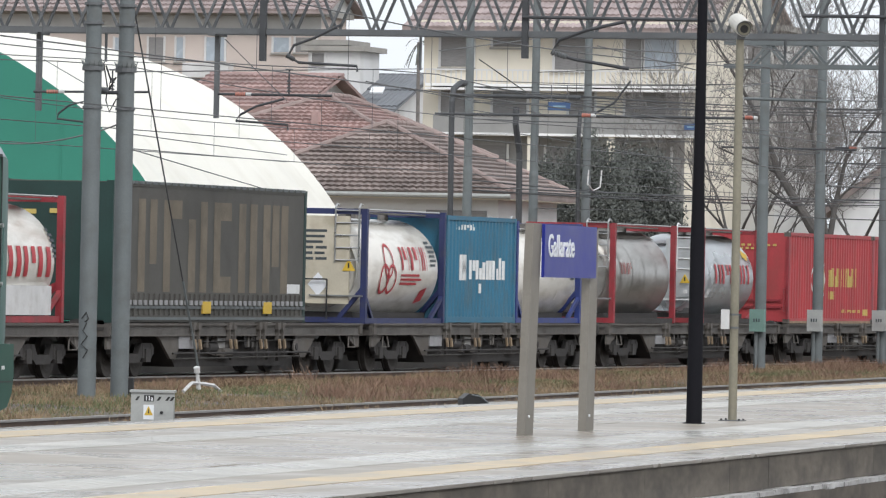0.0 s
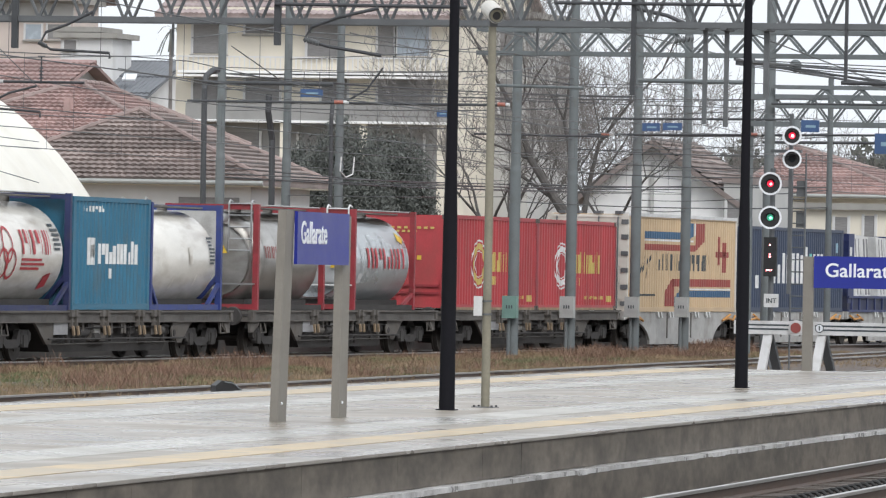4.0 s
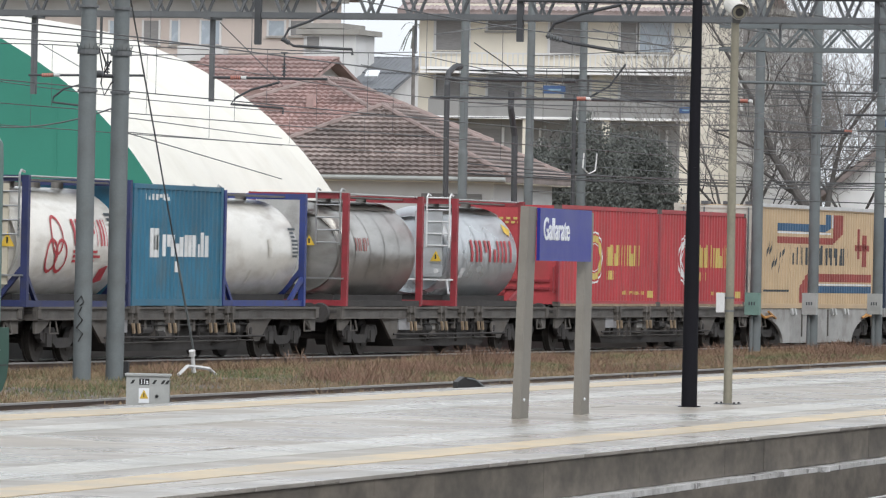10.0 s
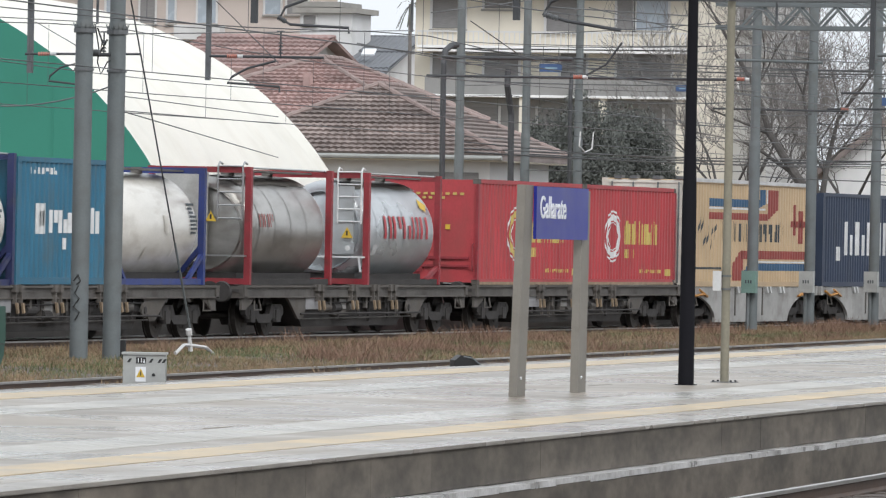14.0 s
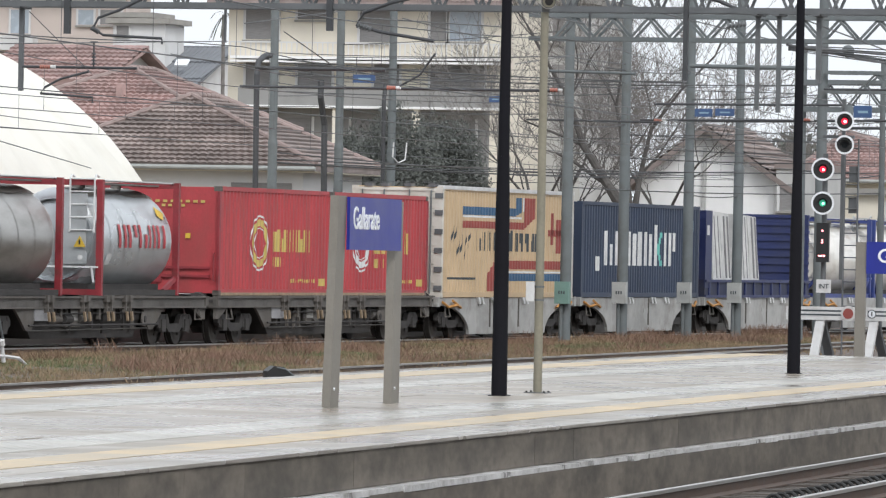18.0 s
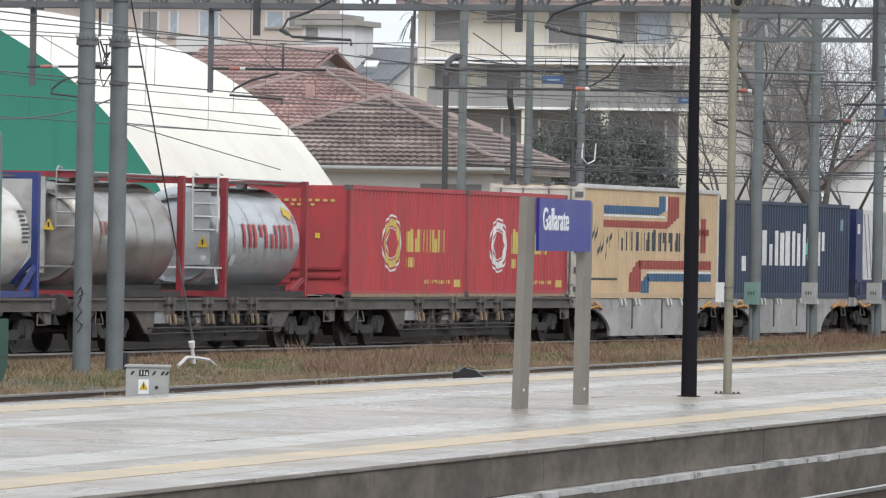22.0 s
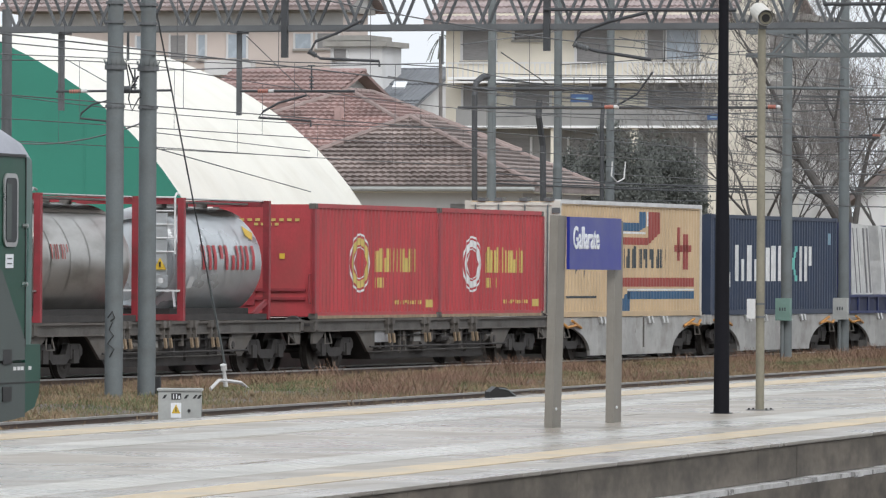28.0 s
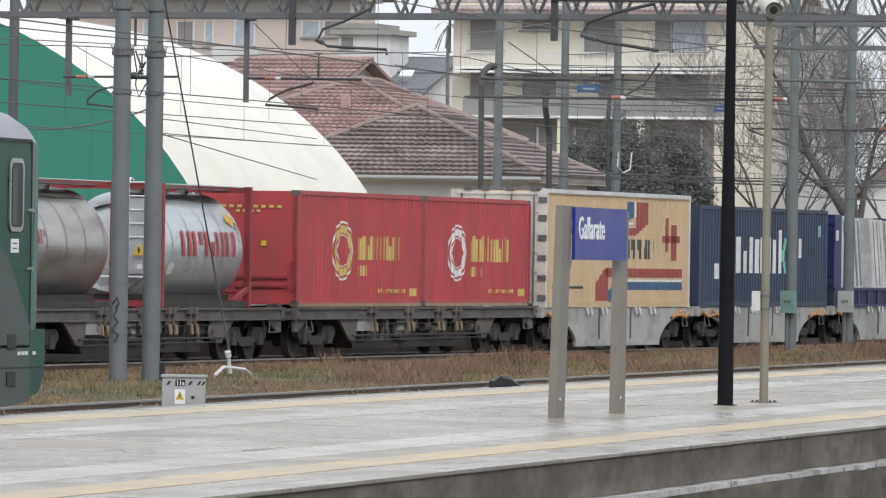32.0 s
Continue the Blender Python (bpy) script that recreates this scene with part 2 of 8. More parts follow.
    # plaster grey deepened to carry the villa's porch and balcony shade
    "shade_grey": mat("shade_grey", (0.29, 0.29, 0.285), 0.85, var=0.12, scale=0.5, bump=0.1, dirt=(0.2, 0.2, 0.195), dirt_amount=0.5),
    "pane_pale": mat("pane_pale", (0.36, 0.41, 0.46), 0.25, var=0.1, scale=2, bump=0.0),
    "tile_mauve": mat("tile_mauve", (0.32, 0.262, 0.255), 0.75, var=0.3, scale=1.0, bump=0.2, dirt=(0.19, 0.155, 0.15), dirt_amount=0.6, object_random=0.2),
    "plaster_pink": mat("plaster_pink", (0.54, 0.47, 0.43), 0.85, var=0.1, scale=0.4, bump=0.1, dirt=(0.36, 0.31, 0.28), dirt_amount=0.5),
    "slate_roof": mat("slate_roof", (0.16, 0.17, 0.185), 0.7, var=0.15, scale=1.5, bump=0.1),
    "shutter": mat("shutter", (0.23, 0.225, 0.225), 0.7, var=0.2, scale=3, bump=0.05, stretch=(1, 1, 12)),
    "concrete": mat("concrete", (0.3, 0.29, 0.27), 0.85, var=0.2, scale=1.0, bump=0.2, dirt=(0.17, 0.16, 0.15)),
    "bark": mat("bark", (0.17, 0.158, 0.15), 0.95, var=0.35, scale=3, bump=0.6),
    "evergreen": mat("evergreen", (0.12, 0.13, 0.12), 0.85, var=0.2, scale=2, bump=0.0),
    "straw": mat("straw", (0.25, 0.18, 0.11), 0.9, var=0.45, scale=0.5, bump=0.0, dirt=(0.15, 0.125, 0.075), dirt_amount=0.75),
    "grass": mat("grass", (0.125, 0.145, 0.065), 0.9, var=0.4, scale=0.5, bump=0.0, dirt=(0.17, 0.14, 0.08), dirt_amount=0.6),
    "russet": mat("russet", (0.2, 0.12, 0.085), 0.9, var=0.4, scale=0.8, bump=0.0, dirt=(0.26, 0.2, 0.14), dirt_amount=0.5),
    "lamp_red": mat("lamp_red", (0.85, 0.02, 0.06), 0.4, var=0.0, bump=0.0, emit=0.9),
    "lamp_green": mat("lamp_green", (0.05, 0.4, 0.25), 0.4, var=0.0, bump=0.0, emit=0.5),
    "buffer_white": mat("buffer_white", (0.6, 0.6, 0.6), 0.55, var=0.12, scale=2, bump=0.05, dirt=(0.35, 0.33, 0.3)),
    "wrap_white": mat("wrap_white", (0.62, 0.62, 0.61), 0.5, var=0.2, scale=1.6, bump=0.5, dirt=(0.42, 0.42, 0.42), dirt_amount=0.6),
    "ridge_tile": mat("ridge_tile", (0.27, 0.21, 0.195), 0.75, var=0.25, scale=2.0, bump=0.1),
    "cabinet_grey": mat("cabinet_grey", (0.36, 0.37, 0.36), 0.6, var=0.12, scale=2.0, bump=0.04, dirt=(0.24, 0.24, 0.23)),
    # dark colour standing in for the shade under the wagons
    "wagon_shade": mat("wagon_shade", (0.085, 0.08, 0.076), 0.95, var=0.3, scale=1.0, bump=0.3),
    "box_green": mat("box_green", (0.15, 0.25, 0.22), 0.6, var=0.15, scale=2, bump=0.05),
    "sign_blue2": mat("sign_blue2", (0.045, 0.09, 0.2), 0.4, var=0.15, scale=2, bump=0.02),
    "blue_light": mat("blue_light", (0.22, 0.34, 0.42), 0.5, var=0.1, bump=0.0),
    "wire": mat("wire", (0.085, 0.088, 0.092), 0.5, metal=0.4, var=0.1, bump=0.0),
    "bark_dark": mat("bark_dark", (0.085, 0.079, 0.075), 0.95, var=0.35, scale=3, bump=0.6),
    "wagon_dark": mat("wagon_dark", (0.1, 0.094, 0.088), 0.8, var=0.35, scale=1.6, bump=0.2, dirt=(0.05, 0.042, 0.036), dirt_amount=0.7),
    "box_navy": mat("box_navy", (0.014, 0.02, 0.06), 0.6, var=0.25, scale=1.2, bump=0.08, dirt=(0.04, 0.04, 0.05), dirt_amount=0.6),
    "arm_steel": mat("arm_steel", (0.06, 0.063, 0.068), 0.6, metal=0.2, var=0.2, scale=2, bump=0.05),
    "joint_dark": mat("joint_dark", (0.2, 0.188, 0.17), 0.6, var=0.3, scale=2.0, bump=0.1),
    "lamp_core_red": mat("lamp_core_red", (1.0, 0.28, 0.3), 0.4, var=0.0, bump=0.0, emit=5.0),
    "lamp_core_green": mat("lamp_core_green", (0.3, 1.0, 0.65), 0.4, var=0.0, bump=0.0, emit=2.5),
    "guide_strip": mat("guide_strip", (0.44, 0.425, 0.39), 0.36, var=0.25, scale=0.5, bump=0.4, fine=16, dirt=(0.3, 0.29, 0.27), dirt_amount=0.7),
    "plaster_bright": mat("plaster_bright", (0.84, 0.84, 0.84), 0.85, var=0.06, scale=0.5, bump=0.1, dirt=(0.66, 0.67, 0.67), dirt_amount=0.5),
    "weathered_sheet": mat("weathered_sheet", (0.17, 0.155, 0.14), 0.4, metal=0.3, var=0.35, scale=1.4, bump=0.08, dirt=(0.09, 0.08, 0.07), dirt_amount=0.6),
    "cable_orange": mat("cable_orange", (0.5, 0.24, 0.06), 0.6, var=0.2, scale=4, bump=0.05),
    "strap_grey": mat("strap_grey", (0.3, 0.3, 0.31), 0.6, var=0.2, scale=4, bump=0.05),
    "far_green": mat("far_green", (0.12, 0.13, 0.115), 0.85, var=0.35, scale=1.5, bump=0.0),
    "insulator_red": mat("insulator_red", (0.42, 0.16, 0.12), 0.45, var=0.1, bump=0.0),
}


def wet_patches(m):
    """Shallow wet patches: smoother where water stands, duller where the paving has dried."""
    nt = m.node_tree
    tc = nt.nodes.new("ShaderNodeTexCoord")
    n = nt.nodes.new("ShaderNodeTexNoise")
    n.inputs["Scale"].default_value, n.inputs["Detail"].default_value, n.inputs["Roughness"].default_value = 0.55, 4, 0.5
    rr = nt.nodes.new("ShaderNodeMapRange")
    rr.inputs[1].default_value, rr.inputs[2].default_value = 0.4, 0.62
    rr.inputs[3].default_value, rr.inputs[4].default_value = 0.2, 0.46
    nt.links.new(tc.outputs["Object"], n.inputs["Vector"])
    nt.links.new(n.outputs[0], rr.inputs[0])
    nt.links.new(rr.outputs[0], nt.nodes["Principled BSDF"].inputs["Roughness"])


for m_ in ("wet_slab", "edge_stone", "guide_strip"):
    wet_patches(M[m_])


# ---- mesh tools ----
def quad_box(bm, x0, x1, y0, y1, z0, z1):
    v = [bm.verts.new(p) for p in ((x0, y0, z0), (x1, y0, z0), (x1, y1, z0), (x0, y1, z0), (x0, y0, z1), (x1, y0, z1), (x1, y1, z1), (x0, y1, z1))]
    for f in ((0, 3, 2, 1), (4, 5, 6, 7), (0, 1, 5, 4), (1, 2, 6, 5), (2, 3, 7, 6), (3, 0, 4, 7)):
        bm.faces.new([v[i] for i in f])


def tube(bm, p0, p1, r0, r1=None, seg=8, caps=True):
    p0, p1 = Vector(p0), Vector(p1)
    r1 = r0 if r1 is None else r1
    way = p1 - p0
    if way.length < 1e-6:
        return
    q = way.to_track_quat("Z", "Y")
    a, b = [], []
    for i in range(seg):
        c = Vector((math.cos(2 * math.pi * i / seg), math.sin(2 * math.pi * i / seg), 0))
        a.append(bm.verts.new(p0 + q @ (c * r0)))
        b.append(bm.verts.new(p1 + q @ (c * r1)))
    for i in range(seg):
        bm.faces.new((a[i], a[(i + 1) % seg], b[(i + 1) % seg], b[i]))
    if caps:
        bm.faces.new(a[::-1])
        bm.faces.new(b)


def beam(bm, p0, p1, w, h, up=(0, 0, 1)):
    """Square-section bar from p0 to p1."""
    p0, p1, up = Vector(p0), Vector(p1), Vector(up)
    d = (p1 - p0).normalized()
    s = d.cross(up)
    s = s.normalized() if s.length > 1e-4 else d.cross(Vector((1, 0, 0))).normalized()
    u = s.cross(d)
    v = [bm.verts.new(p + s * (w / 2 * i) + u * (h / 2 * j)) for p in (p0, p1) for i, j in ((-1, -1), (1, -1), (1, 1), (-1, 1))]
    for f in ((3, 2, 1, 0), (4, 5, 6, 7), (0, 1, 5, 4), (1, 2, 6, 5), (2, 3, 7, 6), (3, 0, 4, 7)):
        bm.faces.new([v[i] for i in f])


def prism(bm, outline, y0, y1, axes="xz"):
    """An outline in two axes drawn out along the third."""
    def at(p, d):
        if axes == "xz":
            return (p[0], d, p[1])
        if axes == "yz":
            return (d, p[0], p[1])
        return (p[0], p[1], d)
    a = [bm.verts.new(at(p, y0)) for p in outline]
    b = [bm.verts.new(at(p, y1)) for p in outline]
    n = len(outline)
    bm.faces.new(a)
    bm.faces.new(b[::-1])
    for i in range(n):
        bm.faces.new((a[i], b[i], b[(i + 1) % n], a[(i + 1) % n]))


def polyline(bm, pts, r, seg=5):
    """One continuous round bar through the points."""
    pts = [Vector(p) for p in pts]
    rings = []
    for i, p in enumerate(pts):
        d = (pts[min(i + 1, len(pts) - 1)] - pts[max(i - 1, 0)]).normalized()
        s = d.cross(Vector((0, 0, 1)))
        s = s.normalized() if s.length > 0.05 else d.cross(Vector((1, 0, 0))).normalized()
        if rings and s.dot(side) < 0:
            s = -s
        side = s
        u = s.cross(d)
        rings.append([bm.verts.new(p + (s * math.cos(2 * math.pi * k / seg) + u * math.sin(2 * math.pi * k / seg)) * r) for k in range(seg)])
    for a, b in zip(rings, rings[1:]):
        for k in range(seg):
            bm.faces.new((a[k], a[(k + 1) % seg], b[(k + 1) % seg], b[k]))
    bm.faces.new(rings[0][::-1])
    bm.faces.new(rings[-1])


def mesh_from(name, bm, material, smooth=False, bevel=0.0):
    bmesh.ops.recalc_face_normals(bm, faces=bm.faces)
    if smooth:
        for e in bm.edges:
            e.smooth = e.calc_face_angle(0.0) < 0.7
    me = bpy.data.meshes.new(name)
    bm.to_mesh(me)
    bm.free()
    me.materials.append(M[material])
    if smooth:
        for p in me.polygons:
            p.use_smooth = True
    return me


def part(name, bm, material, parent=None, label="", smooth=False, at=None, kind=""):
    """Links a bmesh as one mesh object under a thing or a part."""
    ob = new(name, mesh_from(name, bm, material, smooth))
    if parent is not None:
        ob.parent = parent
    if at is not None:
        ob.matrix_basis = at
    return tagged(ob, label=label, kind=kind)


def thing(name, label, category, group="", at=None, kind=""):
    ob = new(name)
    if at is not None:
        ob.matrix_basis = at
    return tagged(ob, label, category, group, kind)


def solid(name, bm, material, label, category="", group="", at=None, kind="", smooth=False):
    return tagged(part(name, bm, material, None, "", smooth, at), label, category, group, kind)


def B():
    return bmesh.new()


def lettering(text, size, depth, stretch=1.0):
    """Mesh of a word in the built-in font, in the x-z plane, facing -y, from its lower left corner."""
    cu = bpy.data.curves.new("word", "FONT")
    cu.body, cu.size, cu.extrude, cu.offset = text, size, depth, 0.012 * size
    ob = bpy.data.objects.new("word", cu)
    scene.collection.objects.link(ob)
    bpy.context.view_layer.update()
    me = bpy.data.meshes.new_from_object(ob.evaluated_get(bpy.context.evaluated_depsgraph_get()))
    bpy.data.objects.remove(ob)
    me.transform(Matrix.Rotation(radians(90), 4, "X") @ Matrix.Diagonal((stretch, 1, 1, 1)))
    return me


def word(name, text, size, material, parent, at, stretch=1.0):
    me = lettering(text, size, 0.004, stretch)
    me.materials.clear()
    me.materials.append(M[material])
    ob = new(name, me)
    ob.parent = parent
    ob.matrix_basis = at
    return ob


# ---- plan: station tracks and platforms lie 3.4 degrees askew to the freight track ----
def near_edge(x):
    return 16.06 + 0.0610 * (x - 48.1)


def far_edge(x):
    return 25.74 + 0.0567 * (x - 67.9)


SKEW = math.degrees(math.atan(0.060))
TRAIN_Y = 50.86
BEND = 163.0
moving = []


def track_y(x):
    """The freight track is straight, then bends gently towards the platforms."""
    q = max(0.0, min(x, 262.0) - BEND)
    y = TRAIN_Y - 2.75e-4 * q * q
    return y - 5.5e-4 * 99.0 * max(0.0, x - 262.0)


def on_track(x, z=0.0):
    """Pose on the freight track at x, heading along it."""
    q = max(0.0, min(x, 262.0) - BEND)
    return pose(x, track_y(x), z, 0, 0, math.degrees(math.atan(-5.5e-4 * q)))


# ---- ground and tracks ----
def sheet(name, material, x0, x1, nx, y0, y1, ny, height, label):
    bm = B()
    grid = [[bm.verts.new((x0 + (x1 - x0) * i / nx, y0 + (y1 - y0) * j / ny, height(x0 + (x1 - x0) * i / nx, y0 + (y1 - y0) * j / ny))) for j in range(ny + 1)] for i in range(nx + 1)]
    for i in range(nx):
        for j in range(ny):
            bm.faces.new((grid[i][j], grid[i + 1][j], grid[i + 1][j + 1], grid[i][j + 1]))
    return solid(name, bm, material, label, kind="structure", smooth=True)


sheet("ground", "ground", -900, 2600, 10, -1500, 1500, 10, lambda x, y: -0.42, "flat brown earth under the station yard")


def yard_height(x, y):
    mid = 37.0 + 0.058 * (x - 110)
    bank = max(0.0, 1 - ((y - mid - 6.2) / 4.6) ** 2) * 0.1
    d = abs(y - 34.645 - 0.0575 * (x - 80))
    bank += 0.1 * max(0.0, min(1.0, (2.7 - d) / 0.9))
    return -0.2 + bank + 0.05 * noise.noise((x * 0.6, y * 0.6, 0))


sheet("ballast", "ballast", 20, 330, 210, 6, 56, 46, lambda x, y: yard_height(x, y), "dirty brown track ballast with weeds")


def rail_line(x0, x1, y0, slope, label, name="track", sleepers=True, step=0.62, rusty=False):
    t = thing(name, label, "railway track", kind="structure")
    ang = math.atan(slope)
    t.matrix_basis = Matrix.Translation((x0, y0, 0)) @ Matrix.Rotation(ang, 4, "Z")
    n = (x1 - x0) / math.cos(ang)
    for side in (-0.7525, 0.7525):
        bm = B()
        prism(bm, [(side - 0.07, -0.16), (side + 0.07, -0.16), (side + 0.07, -0.145), (side + 0.012, -0.12), (side + 0.012, -0.04), (side + 0.035, -0.03), (side + 0.035, -0.004), (side - 0.035, -0.004), (side - 0.035, -0.03), (side - 0.012, -0.04), (side - 0.012, -0.12), (side - 0.07, -0.145)], 0, n, "yz")
        r = part("rail", bm, "rail", t)
        bm = B()
        quad_box(bm, 0, n, side - 0.037, side + 0.037, -0.034, 0.0)
        part("rail_head", bm, "rail" if rusty else "rail_top", r)
    if sleepers:
        bm = B()
        quad_box(bm, -0.12, 0.12, -1.25, 1.25, -0.32, -0.155)
        me = mesh_from("sleeper", bm, "sleeper")
        for i in range(min(300, int(n / step))):
            o = new("sleeper", me)
            o.parent = t
            o.matrix_basis = pose(i * step + random.uniform(-0.03, 0.03), random.uniform(-0.04, 0.04), random.uniform(-0.01, 0.01), 0, 0, random.uniform(-0.8, 0.8))
    return t


rail_line(40, 220, near_edge(40) - 2.05, 0.0625, "track beside the platform on concrete sleepers")
rail_line(60, 235, far_edge(60) + 1.9, 0.0575, "track behind the platform on concrete sleepers")
rail_line(80, 260, 35.45 - 0.0575 * 14, 0.0575, "worn siding beside dry grass")


def freight_track():
    t = thing("track", "freight track on old sleepers", "railway track", kind="structure")
    xs = [60 + 3.0 * i for i in range(90)]
    for side in (-0.7525, 0.7525):
        for name, mt, prof in (("rail", "rail", [(-0.06, -0.16), (0.06, -0.16), (0.02, -0.11), (0.035, -0.03), (0.035, -0.004), (-0.035, -0.004), (-0.035, -0.03), (-0.02, -0.11)]), ("rail_head", "rail_top", [(-0.037, -0.034), (0.037, -0.034), (0.037, 0.0), (-0.037, 0.0)])):
            bm = B()
            rows = [[bm.verts.new((x, track_y(x) + side + y, z)) for y, z in prof] for x in xs]
            for a, b in zip(rows, rows[1:]):
                for i in range(len(prof)):
                    bm.faces.new((a[i], a[(i + 1) % len(prof)], b[(i + 1) % len(prof)], b[i]))
            part(name, bm, mt, t)
    bm = B()
    quad_box(bm, -0.12, 0.12, -1.25, 1.25, -0.32, -0.155)
    me = mesh_from("sleeper", bm, "sleeper")
    for i in range(300):
        o = new("sleeper", me)
        o.parent = t
        o.matrix_basis = on_track(95 + i * 0.62) @ pose(0, random.uniform(-0.03, 0.03), 0, 0, 0, random.uniform(-0.8, 0.8))
    return t


freight_track()


# ---- platform ----
platform = thing("platform", "wet grey concrete island platform with yellow safety lines", "platform", kind="structure")


def strip(bm, x0, x1, fa, fb, z0, z1, n=1):
    for i in range(n):
        a, b = x0 + (x1 - x0) * i / n, x0 + (x1 - x0) * (i + 1) / n
        v = [bm.verts.new((x, f(x), z)) for z in (z0, z1) for x, f in ((a, fa), (b, fa), (b, fb), (a, fb))]
        for q in ((3, 2, 1, 0), (4, 5, 6, 7), (0, 1, 5, 4), (1, 2, 6, 5), (2, 3, 7, 6), (3, 0, 4, 7)):
            bm.faces.new([v[k] for k in q])


PX0, PX1, PX2 = -20.0, 124.5, 215.0
bm = B()
strip(bm, PX0, PX1, lambda x: near_edge(x) + 0.45, lambda x: far_edge(x) - 0.45, 0.2, 0.53)
part("paving_bed", bm, "slab_joint", platform)
bm = B()
strip(bm, PX1, PX2, lambda x: near_edge(x) + 0.45, lambda x: near_edge(x) + 4.6, 0.2, 0.542)
part("paving_end", bm, "wet_slab", platform, "narrower wet end of the platform")
bm = B()
strip(bm, PX0, PX2, lambda x: near_edge(x) + 0.12, lambda x: near_edge(x) + 0.45, -0.5, 0.522)
strip(bm, PX0, PX1, lambda x: far_edge(x) - 0.45, lambda x: far_edge(x) - 0.06, -0.5, 0.522)
quad_box(bm, PX1, PX1 + 0.3, near_edge(PX1) + 4.6, far_edge(PX1) - 0.45, -0.5, 0.53)
part("platform_wall", bm, "platform_wall", platform, "stained dark concrete platform wall")
bm = B()
strip(bm, PX0, PX2, lambda x: near_edge(x) - 0.14, lambda x: near_edge(x) + 0.12, -0.5, 0.145)
part("footing_ledge", bm, "platform_wall", platform)
bm = B()
x = PX0
while x < PX2:
    x2 = x + random.uniform(0.5, 1.6)
    j0, j1 = random.uniform(-0.008, 0.008), random.uniform(0.186, 0.195)
    strip(bm, x, x2, lambda q: near_edge(q) - 0.14 + j0, lambda q: near_edge(q) + 0.12, 0.14 + random.uniform(-0.008, 0.006), j1)
    x = x2
part("ledge_top", bm, "ledge_wet", platform, "wet broken pale ledge")
bm = B()
strip(bm, PX0, PX2, lambda x: near_edge(x) + 0.86, lambda x: near_edge(x) + 1.42, 0.5, 0.556)
part("yellow_line", bm, "yellow_line", platform, "worn yellow tactile line")
bm = B()
strip(bm, PX0, PX1, lambda x: far_edge(x) - 1.15, lambda x: far_edge(x) - 0.42, 0.5, 0.556)
part("yellow_line", bm, "yellow_line", platform, "worn yellow tactile line")
# wet outer rim
bm = B()
strip(bm, PX0, PX2, lambda x: near_edge(x) - 0.004, lambda x: near_edge(x) + 0.13, 0.53, 0.5545)
part("wet_rim", bm, "edge_stone", platform, "pale wet outer rim")
# pale ribbed guide strips for the blind
for f in (lambda x, k: near_edge(x) + 2.38 + k, lambda x, k: far_edge(x) - 2.47 + k):
    bm = B()
    strip(bm, 30.0, PX1 - 1.0, lambda x: f(x, -0.41), lambda x: f(x, 0.41), 0.5, 0.5535)
    guide = part("guide_strip", bm, "guide_strip", platform, "pale worn ribbed guide strip")
    for k in (-0.36, -0.24, -0.12, 0.0, 0.12, 0.24, 0.36):
        bm = B()
        strip(bm, 30.0, PX1 - 1.0, lambda x: f(x, k - 0.015), lambda x: f(x, k + 0.015), 0.55, 0.5552)
        part("rib", bm, "guide_strip", guide)
# small grate and the dark streaks of standing water on the paving
for x, y, w in ((80.0, 22.3, 1.2), (83.9, 21.0, 1.6), (58.0, 19.6, 0.8)):
    bm = B()
    quad_box(bm, -w / 2, w / 2, -0.02, 0.02, 0.5, 0.555)
    part("drain_slot", bm, "slab_joint", platform, at=pose(x, y, 0, 0, 0, SKEW))


bm = B()
quad_box(bm, -60, 22, -8, 7.0, -0.42, 0.55)
solid("platform_south", bm, "wet_slab", "plain wet concrete platform under the camera", kind="structure")


# ---- station signs, poles ----
def station_sign():
    s = thing("station_sign", "blue enamel station name sign on two grey steel posts", "sign", at=pose(72.95, 21.23, 0.55, 0, 0, SKEW))
    for x in (0.0, 2.93):
        bm = B()
        quad_box(bm, x - 0.205, x + 0.205, -0.045, 0.045, 0, 2.28)
        p = part("post", bm, "post_grey", s, "leaning grey steel post" if not x else "")
        p.matrix_basis = pose(0, 0.03 if not x else 0, 0, 1.2 if not x else 0.2, 0.6, 0)
        bm = B()
        tube(bm, (x - 0.06, -0.045, 0.2), (x - 0.06, -0.058, 0.2), 0.018, seg=6)
        part("bolt", bm, "sign_white", p)
    bm = B()
    quad_box(bm, 0.2, 2.82, -0.105, -0.07, 1.7, 2.27)
    panel = part("panel", bm, "sign_blue", s, "blue enamel name panel")
    word("lettering", "Gallarate", 0.34, "sign_white", panel, pose(0.36, -0.108, 1.93), 1.05)
    return s


station_sign()


def platform_end_sign():
    s = thing("station_sign", "wide blue station name sign on grey posts at the platform end", "sign", at=pose(124.0, 26.28, 0.5, 0, 0, -90 + 0))
    for x in (0.0, 1.9):
        bm = B()
        quad_box(bm, x - 0.09, x + 0.09, -0.05, 0.05, 0, 2.1)
        part("post", bm, "post_grey", s)
    bm = B()
    quad_box(bm, 0.11, 2.08, -0.09, -0.055, 1.54, 2.11)
    panel = part("panel", bm, "sign_blue", s, "blue enamel name panel")
    word("lettering", "Gallarate", 0.345, "sign_white", panel, pose(0.31, -0.094, 1.745), 1.06)
    return s


platform_end_sign()


